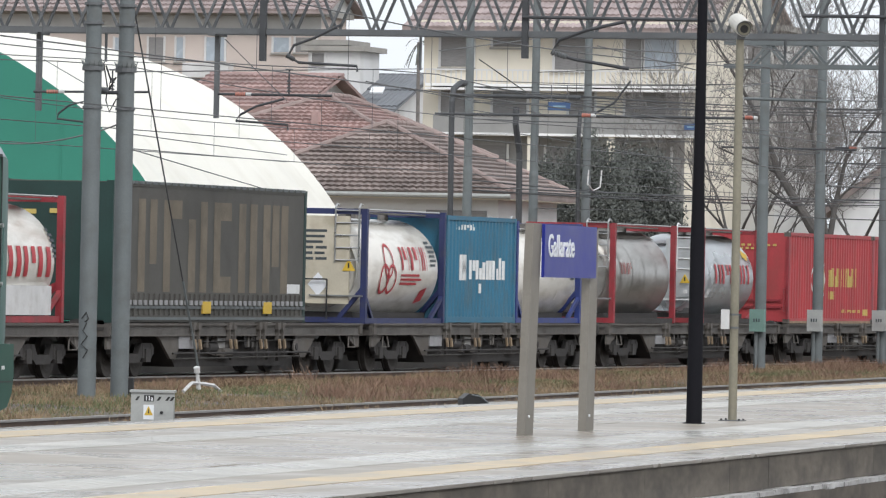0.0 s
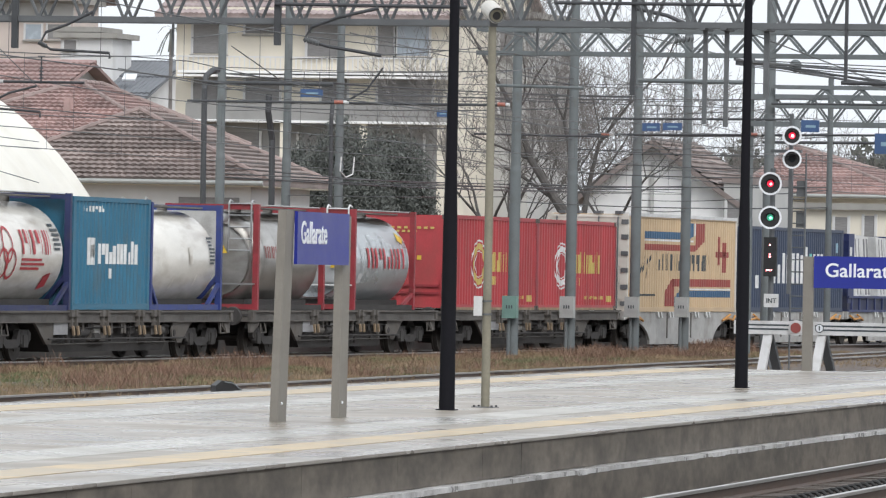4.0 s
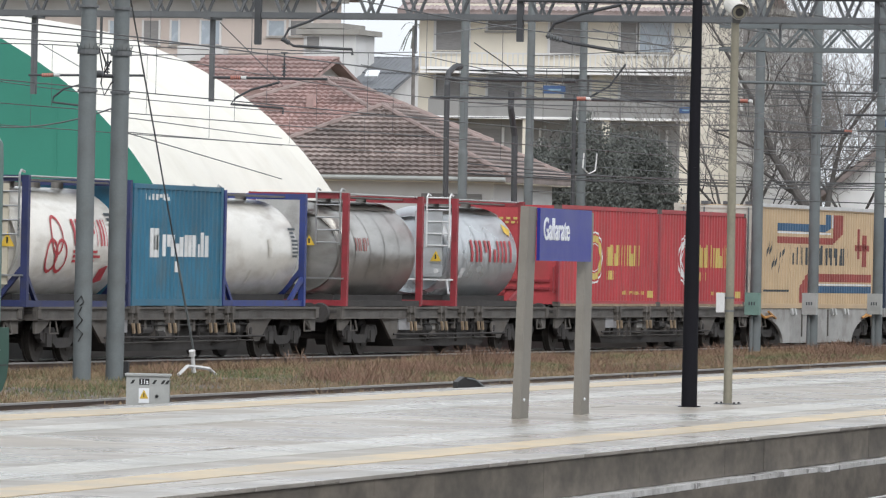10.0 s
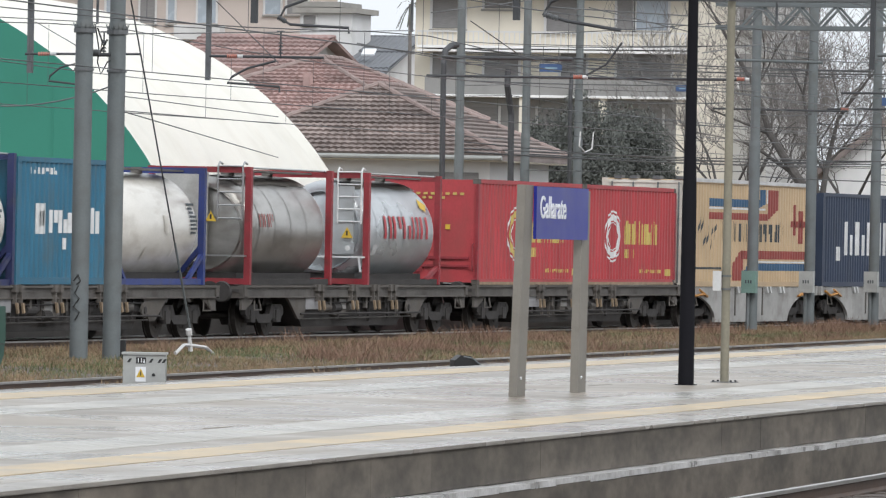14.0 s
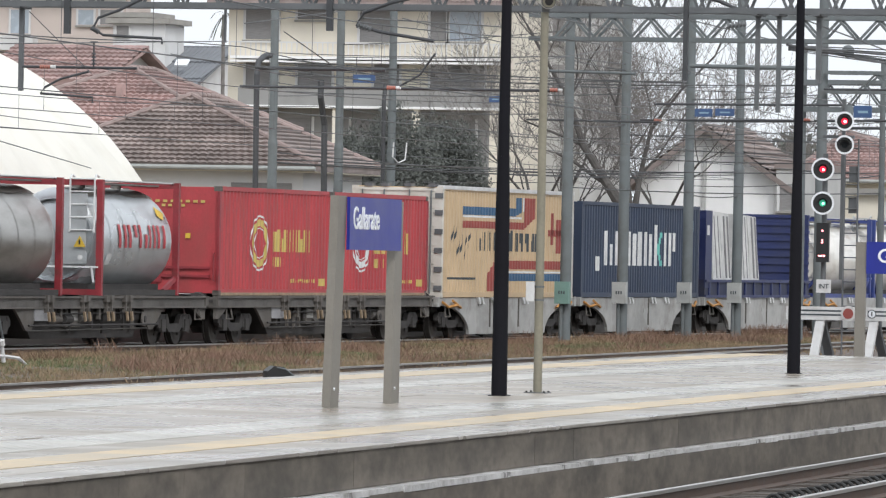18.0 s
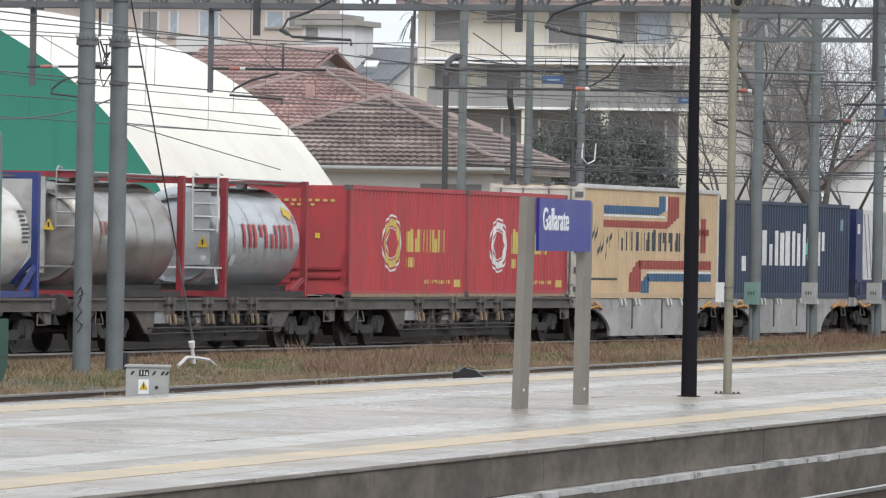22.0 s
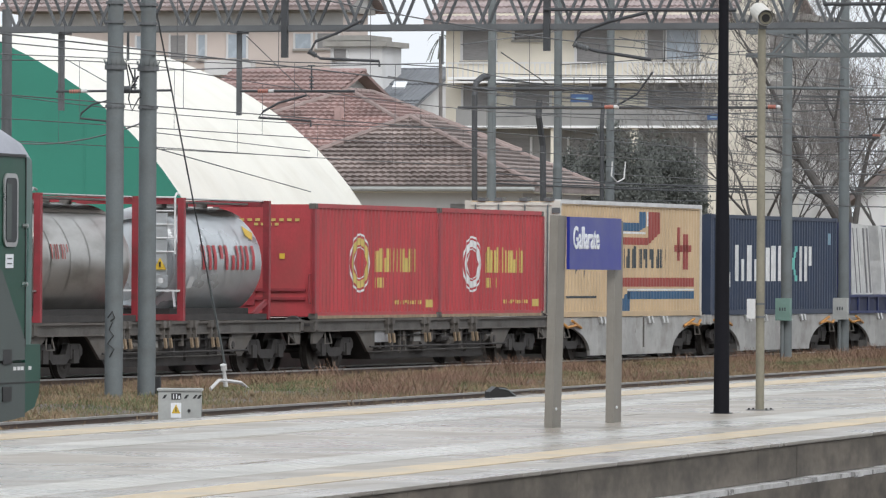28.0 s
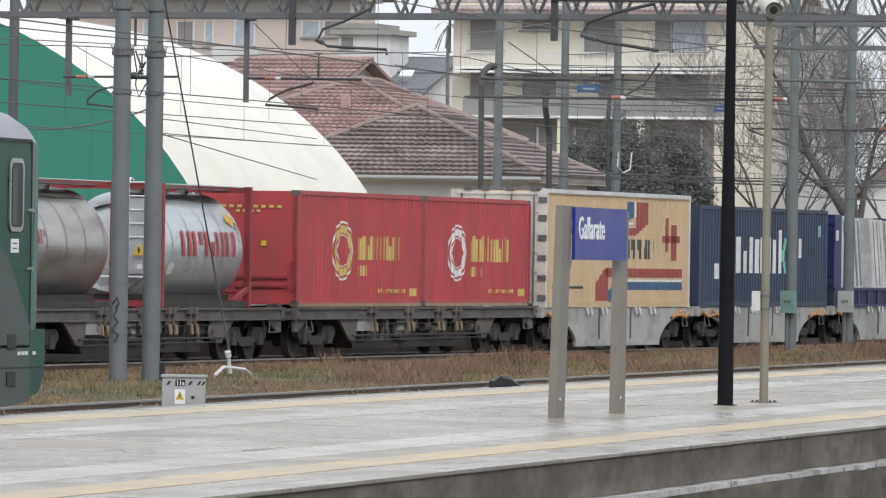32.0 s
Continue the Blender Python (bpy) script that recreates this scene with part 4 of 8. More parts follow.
def tank_container(s0, s1, z0, H, W, frame_color, tank, label, r=TANK_R, name="tank_container", sheet_top=0.0, full_ladder=False, rung_color="chrome", struts=(-1, 1), ladder=True, top_rail=True, end_shield=False):
    L = s1 - s0
    h, wy = L / 2, W / 2
    c = thing(name, label, "tank container", "tank containers on the train", at=pose((s0 + s1) / 2, TRAIN_Y, z0))
    zc = H / 2 - 0.07
    bm = B()
    seg, prof = 40, []
    e = h - 0.22
    for i in range(7):
        a = math.pi / 2 * i / 6
        prof.append((-e + 0.38 * (1 - math.sin(a)), r * math.cos(a) ** 0.55 if i < 6 else 0.0))
    prof = prof[::-1]
    prof += [(-p[0], p[1]) for p in prof[::-1]]
    rings = []
    for x, rr in prof:
        rings.append([bm.verts.new((x, max(rr, 0.01) * math.cos(2 * math.pi * k / seg), zc + max(rr, 0.01) * math.sin(2 * math.pi * k / seg))) for k in range(seg)])
    for a, b in zip(rings, rings[1:]):
        for k in range(seg):
            bm.faces.new((a[k], a[(k + 1) % seg], b[(k + 1) % seg], b[k]))
    barrel = part("barrel", bm, tank, c, smooth=True)
    nb = 0 if tank == "white_tank" else 5
    for i in range(nb):
        x = -e + 0.5 + (2 * e - 1.0) * i / (nb - 1)
        bm = B()
        for k in range(seg):
            a0, a1 = 2 * math.pi * k / seg, 2 * math.pi * (k + 1) / seg
            q = [bm.verts.new((xx, (r + 0.012) * math.cos(a), zc + (r + 0.012) * math.sin(a))) for xx, a in ((x - 0.025, a0), (x + 0.025, a0), (x + 0.025, a1), (x - 0.025, a1))]
            bm.faces.new(q)
        part("cladding_band", bm, tank, barrel, smooth=True)
    # top: walkway, manlid, valve box
    bm = B()
    quad_box(bm, -h + 0.2, h - 0.2, -0.75, -0.25, H - 0.1, H - 0.06)
    part("walkway", bm, "tank_top", c)
    bm = B()
    tube(bm, (0.3, 0.1, zc + r - 0.05), (0.3, 0.1, zc + r + 0.1), 0.28, seg=14)
    part("manlid", bm, "tank_top", c)
    for vx, vr in ((-h * 0.45, 0.16), (h * 0.5, 0.13)):
        bm = B()
        tube(bm, (vx, -0.1, zc + r - 0.05), (vx, -0.1, zc + r + 0.12), vr, seg=12)
        part("valve_box", bm, "tank_top", c)
    bm = B()
    beam(bm, (-h + 0.1, -wy + 0.2, H - 0.03), (-h * 0.4, -0.3, H + 0.01), 0.03, 0.05)
    part("walkway_brace", bm, "tank_top", c)
    if top_rail:
        bm = B()
        tube(bm, (-h + 0.1, -wy + 0.15, H - 0.02), (h - 0.1, -wy + 0.15, H - 0.02), 0.025, seg=6)
        part("hand_rail", bm, "chrome", c)
    for sx in (-1, 1):
        x = sx * (h - 0.07)
        for sy in (-1, 1):
            bm = B()
            quad_box(bm, x - 0.07, x + 0.07, sy * wy - 0.14 * (sy > 0), sy * wy + 0.14 * (sy < 0), 0, H)
            part("corner_post", bm, frame_color, c)
            if sx not in struts:
                continue
            if len(struts) == 2:
                bm = B()
                beam(bm, (x, sy * (wy - 0.07), 0.85), (x, sy * 0.55, 0.12), 0.1, 0.1)
                part("end_strut", bm, frame_color, c)
            bm = B()
            rise = 0.62 if len(struts) == 2 else 0.4
            beam(bm, (x - sx * 0.06, sy * (wy - 0.06), rise), (x - sx * 0.8, sy * (wy - 0.12), 0.1), 0.08, 0.1)
            part("side_strut", bm, frame_color, c)
        for z in (0.07, H - 0.07):
            bm = B()
            quad_box(bm, x - 0.065, x + 0.065, -wy + 0.14, wy - 0.14, z - 0.065, z + 0.065)
            part("end_rail", bm, frame_color, c)
        bm = B()
        bmesh.ops.create_cone(bm, segments=24, radius1=r * 0.78, radius2=r * 0.78, depth=0.3, matrix=Matrix.Translation((sx * (h - 0.3), 0, zc)) @ Matrix.Rotation(math.pi / 2, 4, "Y"), cap_ends=False)
        part("end_skirt", bm, tank, c, smooth=True)
    # box closes the gap under the barrel, dark in place of shade
    bm = B()
    quad_box(bm, -h + 0.3, h - 0.3, -0.8, 0.8, 0.02, 0.26)
    part("saddle", bm, "bogie", c, "dark block that fills in the shade under the barrel")
    for sy in (-1, 1):
        bm = B()
        quad_box(bm, -h + 0.14, h - 0.14, sy * (wy - 0.1) - 0.06, sy * (wy - 0.1) + 0.06, 0.0, 0.13)
        part("bottom_rail", bm, frame_color if len(struts) == 2 else "bogie", c)
    if ladder:
        lad = new("ladder")
        lad.parent = c
        x, foot = -h - 0.04, 0.55 if full_ladder else 1.42
        for y in (-1.04, -0.46):
            bm = B()
            polyline(bm, [(x, y, foot), (x, y, H + 0.02), (x + 0.1, y, H + 0.1), (x + 0.3, y, H + 0.06)], 0.024, 6)
            part("stile", bm, rung_color, lad)
        n = int((H - foot) / 0.29)
        for i in range(n + 1):
            bm = B()
            tube(bm, (x, -1.04, foot + 0.05 + i * 0.29), (x, -0.46, foot + 0.05 + i * 0.29), 0.02, seg=6)
            part("rung", bm, rung_color, lad)
        bm = B()
        quad_box(bm, x - 0.03, x + 0.03, -1.15, 0.15, 0.62, 0.66)
        part("end_step", bm, rung_color, c, "pale steel step bar")
    if sheet_top:
        bm = B()
        rows, nx = [], 26
        for i in range(nx + 1):
            x = -e + 0.3 + (2 * e - 0.6) * i / nx
            low = sheet_top + 0.07 * noise.noise((x * 0.9, s0, 0.0)) + (0.03 if (i // 4) % 2 else 0.0)
            rows.append([bm.verts.new((x, -(r + 0.02) * math.cos(a), zc + (r + 0.02) * math.sin(a))) for a in [low + (math.pi / 2 - low) * k / 6 for k in range(7)]])
        for a, b in zip(rows, rows[1:]):
            for k in range(6):
                bm.faces.new((a[k], a[k + 1], b[k + 1], b[k]))
        part("top_cladding", bm, "weathered_sheet", barrel, "brown weathered upper cladding sheet", smooth=True)
    moving.append(c)
    return c, h, wy, zc


def side_patch(bm, c_r, zc, x0, x1, z0, z1, lift=0.016, n=6):
    """A mark wrapped on the near flank of a barrel."""
    prev = None
    for i in range(n + 1):
        z = z0 + (z1 - z0) * i / n
        y = -math.sqrt(max(0.01, (c_r + lift) ** 2 - (z - zc) ** 2))
        a, b = bm.verts.new((x0, y, z)), bm.verts.new((x1, y, z))
        if prev:
            bm.faces.new((prev[0], prev[1], b, a))
        prev = (a, b)


# wagons, by metres along the train
wagon(71.0, 91.2)
wagon(92.6, 110.1)
wagon(111.0, 129.6)
wagon(131.3, 148.6)
wagon(149.4, 168.3)
LOW = "pale grey low container wagon with arched side sills"
wagon(168.8, 182.9, "low", LOW)
wagon(183.3, 197.0, "low", LOW)
wagon(197.4, 211.2, "low", LOW)
wagon(211.9, 226.0, "low", LOW)


def motions():
    for ob in moving:
        m = ob.matrix_basis.copy()
        walk(ob, [(t, on_track(m.translation.x + s, m.translation.z)) for t, s in ROLL])
    # every wheelset turns as its wagon rolls: a row for each sixth of a turn
    turns = []
    for (t0, s0), (t1, s1) in zip(ROLL, ROLL[1:]):
        n = max(1, math.ceil((s0 - s1) / 0.46 / radians(60)))
        turns += [(t0 + (t1 - t0) * i / n, s0 + (s1 - s0) * i / n) for i in range(n)]
    turns.append(ROLL[-1])
    for ob in wheels:
        m = ob.matrix_basis.copy()
        walk(ob, [(t, m @ Matrix.Rotation(s / 0.46, 4, "Y")) for t, s in turns])


# ---- overhead line: masts, lattice portals, arms, wires ----
masts = []


def mast(x, y, w, h, z=-0.2, label="blue-grey galvanised steel catenary mast in the weeds", box=False, dark=False, taper=0.5):
    m = thing("catenary_mast", label, "catenary mast", "catenary masts", at=pose(x, y, z))
    mt = "galv_dark" if dark else "galv"
    masts.append((x, y, z + h, w / 2))
    bm = B()
    tube(bm, (0, 0, 0), (0, 0, h * taper), w / 2, w / 2 * 0.96, 16)
    part("lower_tube", bm, mt, m, smooth=True)
    bm = B()
    tube(bm, (0, 0, h * taper), (0, 0, h * taper + 0.14), w / 2 * 1.02, w / 2 * 0.86, 16)
    part("collar", bm, mt, m, smooth=True)
    bm = B()
    tube(bm, (0, 0, h * taper + 0.14), (0, 0, h), w / 2 * 0.86, w / 2 * 0.8, 16)
    part("upper_tube", bm, mt, m, smooth=True)
    if box:
        bm = B()
        quad_box(bm, -0.42, -0.18, -0.2, 0.2, 1.08, 1.68)
        bx = part("switch_box", bm, "cabinet_grey" if box == 1 else "box_green", m, "small pale equipment box")
        for k in (-0.07, 0.0, 0.07):
            bm = B()
            quad_box(bm, -0.425, -0.42, k - 0.018, k + 0.018, 1.34, 1.43)
            part("number_bar", bm, "dark_mark", bx)
        bm = B()
        tube(bm, (-0.26, 0.05, 0.0), (-0.26, 0.05, 1.1), 0.05, seg=8)
        part("cable_pipe", bm, mt, m)
    return m


m1 = mast(121.89, 43.9, 0.335, 11.5, z=-0.15, taper=0.535)
m2 = mast(122.84, 43.6, 0.335, 11.5, z=-0.15, taper=0.535)
for m_ in (m1, m2):
    bm = B()
    tube(bm, (0, 0, 6.05), (0, 0, 6.13), 0.2, seg=14)
    part("clamp_ring", bm, "galv_dark", m_)
    for z in (5.35, 6.9, 7.25):
        bm = B()
        tube(bm, (0, 0, z), (0, 0, z + 0.05), 0.185, seg=14)
        part("clamp_ring", bm, "galv_dark", m_)
    bm = B()
    for k in range(14):
        a = 2 * math.pi * k / 14
        tube(bm, (0.17 * math.cos(a), 0.17 * math.sin(a), 6.12), (0.22 * math.cos(a), 0.22 * math.sin(a), 6.24), 0.012, 0.004, 5)
    part("spike_ring", bm, "galv", m_, "ring of short metal spikes")
bm = B()
tube(bm, (0.15, -0.1, 0), (0.15, -0.1, 0.42), 0.13, seg=10)
part("cable_boot", bm, "black", m2)
bm = B()
polyline(bm, [(-0.176, 0.02, 0.78), (-0.176, -0.07, 0.93), (-0.176, 0.06, 1.03), (-0.176, -0.06, 1.18), (-0.176, 0.03, 1.28), (-0.176, -0.04, 1.42)], 0.012)
polyline(bm, [(-0.176, 0.06, 1.5), (-0.176, -0.03, 1.62), (-0.176, -0.08, 1.5), (-0.176, 0.0, 1.44)], 0.012)
part("scrawl", bm, "black", m1, "scrawled dark paint mark")

for at_x, bx in ((185.18, 2), (191.60, 1), (199.37, 1), (205.79, 1)):
    mast(at_x, 47.4, 0.31, 11.5, z=-0.1, box=bx, taper=0.44)
for at_x in (186.02, 192.53, 198.01):
    mast(at_x, 56.0, 0.27, 11, z=-0.3, label="slim blue-grey galvanised catenary mast behind the train", taper=0.5)
mast(144.34, 54.5, 0.27, 8.2, z=-0.3, label="portal mast behind the train", dark=True)


def stay():
    g = thing("stay_wire", "steel stay wire with turnbuckle anchored in a pale concrete block", "stay wire", at=pose(128.81, 44.1, -0.1))
    bm = B()
    tube(bm, (0, 0, 0.45), (-7.1, -0.3, 10.6), 0.016, seg=6)
    part("wire", bm, "wire", g)
    bm = B()
    tube(bm, (0, 0, 0.45), (-1.2, -0.051, 2.17), 0.024, seg=6)
    part("stay_rod", bm, "galv", g, "pale steel stay rod")
    bm = B()
    tube(bm, (0.0, 0, 0.1), (-0.12, 0, 0.5), 0.05, 0.03, 8)
    part("turnbuckle", bm, "buffer_white", g)
    bm = B()
    tube(bm, (-0.1, 0, 0.42), (-0.14, 0, 0.52), 0.065, seg=8)
    part("clamp", bm, "buffer_white", g)
    bm = B()
    polyline(bm, [(-0.9, 0, 0.06), (-0.4, 0, 0.22), (0.2, 0, 0.2), (0.9, 0, 0.16), (1.4, 0, 0.02)], 0.035)
    part("anchor_loop", bm, "buffer_white", g)
    return g


stay()


def truss(x, y0, y1, z, depth, width, period, label, wood="galv_dark", chord=0.12):
    t = thing("portal_beam", label, "portal beam", "catenary portals", at=pose(x, 0, z))
    for dx in (-width / 2, width / 2):
        for dz in (0, depth):
            bm = B()
            quad_box(bm, dx - chord / 2, dx + chord / 2, y0, y1, dz, dz + chord)
            part("chord", bm, wood, t)
    n = int(abs(y1 - y0) / period)
    for i in range(n):
        a = y0 + i * period
        for dx in (-width / 2, width / 2):
            for p, q in (((dx, a, chord / 2), (dx, a + period / 2, depth)), ((dx, a + period / 2, depth), (dx, a + period, chord / 2))):
                bm = B()
                beam(bm, p, q, 0.055, 0.055)
                part("diagonal", bm, wood, t)
    return t


truss(142.0, 20.39, 54.6, 7.31, 1.15, 0.62, 0.94, "grey lattice steel portal beam carrying the overhead line")
truss(165.0, 24.82, 43.2, 7.45, 0.56, 0.5, 0.935, "grey lattice steel portal beam further along the line", "galv", 0.1)
truss(192.0, 22.14, 41.73, 6.93, 0.53, 0.5, 1.04, "distant grey lattice portal beam", "galv", 0.1)
truss(205.0, 24.0, 45.28, 6.7, 0.8, 0.5, 1.11, "distant grey lattice portal beam with heavy chords", "galv", 0.15)
for at_x, w_, h_ in ((41.88, 0.34, 10.5), (41.00, 0.2, 8.2), (45.28, 0.2, 9.0)):
    mast(192.0 if w_ > 0.3 else 196.0 if h_ < 9 else 205.0, at_x, w_, h_, z=-0.2, label="blue-grey portal mast further along the line", taper=0.45)


def hanger(p, length, w, dark, name="drop_post"):
    bm = B()
    w *= 0.8
    quad_box(bm, -w / 2, w / 2, -w / 2, w / 2, -length, 0)
    quad_box(bm, -0.4, 0.4, -w * 0.8, w * 0.8, -0.04, 0.0)
    return solid(name, bm, "arm_steel" if dark else "galv_dark", "steel drop post under the portal beam" if not dark else "dark steel drop post under the portal beam", "drop post", "drop posts", at=pose(*p))


for (X, Y, Z), L, w, d in (((142.00, 52.37, 7.26), 1.62, 0.14, 0), ((142.00, 48.35, 7.28), 1.75, 0.12, 0), ((141.50, 47.05, 7.34), 0.6, 0.16, 1), ((141.50, 41.30, 7.36), 0.5, 0.16, 1), ((142.00, 33.8, 7.31), 1.4, 0.12, 1), ((142.00, 32.36, 7.44), 2.1, 0.11, 0), ((142.00, 31.91, 7.44), 2.15, 0.11, 0), ((142.00, 31.07, 7.40), 1.5, 0.13, 0), ((142.00, 29.33, 7.31), 1.12, 0.08, 1)):
    hanger((141.64 if d else 142.0, Y * 142.0 / X, 8.5 if d else 7.31), L + (8.5 if d else 7.31) - Z, w, d)


def bent(name, pts, r, material, label, category="bracket", extra=()):
    t = thing(name, label, category, "overhead line brackets")
    bm = B()
    polyline(bm, pts, r * (0.72 if category == "bracket" else 0.9), 8)
    part("tube", bm, "arm_steel" if material == "galv_dark" else material, t)
    for a, b, rr, mm in extra:
        bm = B()
        a, b = Vector(a), Vector(b)
        b = a.lerp(b, 0.7)
        n = 5
        for i in range(n):
            p = a.lerp(b, i / n)
            tube(bm, p, a.lerp(b, (i + 0.6) / n), rr, rr * 0.6, 10)
        part("insulator", bm, mm, t)
        bm = B()
        tube(bm, b, b + (b - a) * 0.5, rr * 0.8, seg=10)
        if mm == "insulator_red":
            part("white_cap", bm, "buffer_white", t)
        else:
            bm.free()
    return t


bent("register_arm", [(141.80, 52.41, 6.04), (141.80, 49.80, 6.06)], 0.035, "galv_dark", "horizontal steel register arm with red and white insulator", extra=[((141.80, 52.10, 6.04), (141.80, 51.72, 6.05), 0.05, "insulator_red")])
bent("register_arm", [(141.80, 48.25, 6.04), (141.80, 45.71, 6.03)], 0.04, "galv_dark", "horizontal steel register arm with red and white insulator", extra=[((141.80, 47.85, 6.04), (141.80, 47.52, 6.04), 0.05, "insulator_red")])
bent("steady_arm", [(141.80, 51.11, 7.33), (141.50, 50.98, 5.88), (141.50, 51.49, 5.75), (141.50, 51.73, 5.57), (141.50, 51.75, 5.46), (141.50, 51.16, 5.40)], 0.03, "galv_dark", "curved steady arm of the overhead line")
bent("steady_arm", [(141.50, 46.68, 5.94), (141.50, 47.30, 5.78), (141.50, 47.64, 5.60), (141.50, 47.74, 5.47), (141.50, 46.58, 5.40), (141.50, 46.58, 5.28)], 0.035, "galv_dark", "curved steady arm of the overhead line")
bent("steady_arm", [(141.00, 45.29, 7.50), (141.00, 45.85, 7.23), (141.00, 46.32, 7.06), (141.00, 46.44, 6.84), (141.00, 46.21, 6.70), (141.00, 44.92, 6.64), (141.00, 44.91, 6.52)], 0.04, "galv_dark", "curved steady arm of the overhead line", extra=[((140.80, 46.40, 6.84), (140.80, 46.15, 6.70), 0.06, "galv_dark")])
bent("steady_arm", [(141.00, 39.09, 7.63), (141.00, 39.93, 7.44), (141.00, 40.52, 7.23), (141.00, 40.68, 6.97), (141.00, 40.17, 6.83), (141.00, 39.01, 6.65)], 0.05, "galv_dark", "curved steady arm of the overhead line", extra=[((140.80, 40.60, 6.96), (140.80, 40.14, 6.83), 0.07, "galv_dark")])
bent("steady_arm", [(150.00, 34.43, 7.61), (150.00, 35.06, 7.88), (150.00, 35.83, 8.04)], 0.06, "galv_dark", "curved steady arm of the overhead line", extra=[((150.00, 34.86, 7.34), (150.00, 34.23, 7.42), 0.08, "galv_dark")])
bent("register_arm", [(178.00, 54.52, 6.57), (178.00, 45.77, 6.56)], 0.05, "galv_dark", "long horizontal steel arm with red and white insulators", extra=[((177.80, 50.43, 6.58), (177.80, 50.08, 6.58), 0.06, "insulator_red"), ((177.80, 46.02, 6.58), (177.80, 45.72, 6.57), 0.06, "insulator_red")])
bent("register_arm", [(176.00, 53.49, 7.01), (176.00, 49.97, 6.99)], 0.07, "galv_dark", "horizontal steel arm between masts")
bent("register_arm", [(165.00, 42.74, 6.72), (165.00, 40.59, 6.68)], 0.05, "galv", "horizontal steel arm between masts")
bent("register_arm", [(190.00, 49.85, 6.05), (190.00, 46.01, 6.02)], 0.04, "galv_dark", "horizontal steel arm between masts")
bent("register_arm", [(160.00, 38.05, 6.74), (160.00, 35.35, 6.72)], 0.07, "galv", "horizontal steel arm between masts")
bent("register_arm", [(188.00, 45.72, 6.48), (188.00, 40.11, 6.52)], 0.045, "galv_dark", "horizontal steel arm between masts")
bent("register_arm", [(195.00, 47.82, 6.18), (195.00, 39.19, 6.27)], 0.045, "galv_dark", "long horizontal steel arm with red and white insulators", extra=[((194.80, 47.36, 6.19), (194.80, 47.03, 6.19), 0.05, "insulator_red"), ((194.80, 43.01, 6.25), (194.80, 42.75, 6.25), 0.05, "insulator_red")])
bent("register_arm", [(200.00, 43.82, 6.13), (200.00, 40.19, 6.15)], 0.06, "galv_dark", "horizontal steel arm between masts")
bent("register_arm", [(185.00, 40.32, 6.87), (185.00, 37.20, 6.88)], 0.04, "galv_dark", "horizontal steel arm between masts")
bent("register_arm", [(141.53, 41.48, 7.72), (141.53, 37.33, 7.69)], 0.05, "galv_dark", "horizontal steel arm on a drop post")
bent("register_arm", [(141.53, 35.47, 7.8), (141.53, 31.51, 7.79)], 0.05, "galv_dark", "horizontal steel arm on a drop post")
bent("register_arm", [(141.64, 29.42, 6.22), (141.64, 27.1, 6.2)], 0.06, "galv_dark", "dark steel arm under the portal beam", extra=[((141.9, 29.3, 6.22), (141.9, 29.0, 6.22), 0.06, "galv_dark")])
bent("curved_pipe", [(181.23, 55.0, -0.3), (181.09, 55.00, 6.98), (181.22, 55.00, 7.32), (181.79, 55.00, 7.49), (182.32, 55.00, 7.52)], 0.09, "galv_dark", "dark cable pipe with curved top", "pipe")
bent("curved_pipe", [(187.86, 55.0, -0.3), (187.62, 55.00, 5.76), (187.19, 55.00, 6.53), (187.22, 55.00, 7.00)], 0.1, "galv_dark", "dark cable pipe with curved top", "pipe")
bent("curved_pipe", [(193.71, 55.0, -0.3), (193.59, 55.00, 6.53), (193.73, 55.00, 7.10)], 0.07, "galv_dark", "dark cable pipe with curved top", "pipe")
bent("curved_pipe", [(174.00, 49.02, 6.53), (174.00, 48.50, 6.82), (174.00, 48.09, 7.38)], 0.03, "galv_dark", "bent steel jumper tube", "pipe")
bent("jumper_loop", [(197.69, 55.84, 5.48), (197.59, 55.84, 5.06), (198.21, 55.84, 4.89), (198.94, 55.84, 5.00), (199.09, 55.84, 5.50)], 0.025, "buffer_white", "white cable loop on a mast", "cable")
bent("jumper_cable", [(122.50, 43.91, 6.03), (122.50, 43.83, 5.59), (122.50, 43.86, 5.38), (122.50, 43.79, 5.16), (122.50, 43.66, 5.39), (122.50, 43.61, 5.41)], 0.015, "black", "dark jumper cable between the masts", "cable")
bent("jumper_cable", [(122.50, 43.87, 6.01), (122.50, 43.77, 5.75), (122.50, 43.82, 5.54), (122.50, 43.67, 5.80)], 0.02, "black", "dark jumper cable between the masts", "cable")
bent("register_arm", [(122.60, 44.03, 5.52), (122.60, 43.65, 5.52)], 0.05, "galv_dark", "short steel arm with insulators between two masts", extra=[((122.40, 43.91, 5.56), (122.40, 43.71, 5.56), 0.06, "galv_dark")])


def messenger_support(y, z0, z1):
    """Upright insulator on a register arm that holds the messenger wire."""
    t = thing("messenger_support", "upright ribbed insulator on a register arm", "insulator", "messenger supports", at=pose(141.8, y, z0))
    bm = B()
    tube(bm, (0, 0, -0.03), (0, 0, z1 - z0), 0.018, seg=8)
    part("rod", bm, "arm_steel", t)
    for k in range(4):
        bm = B()
        tube(bm, (0, 0, 0.06 + 0.07 * k), (0, 0, 0.1 + 0.07 * k), 0.06, 0.03, 12)
        part("rib", bm, "arm_steel", t)
    bm = B()
    quad_box(bm, -0.05, 0.05, -0.07, 0.07, z1 - z0 - 0.03, z1 - z0)
    part("clamp", bm, "galv_dark", t)
    return t


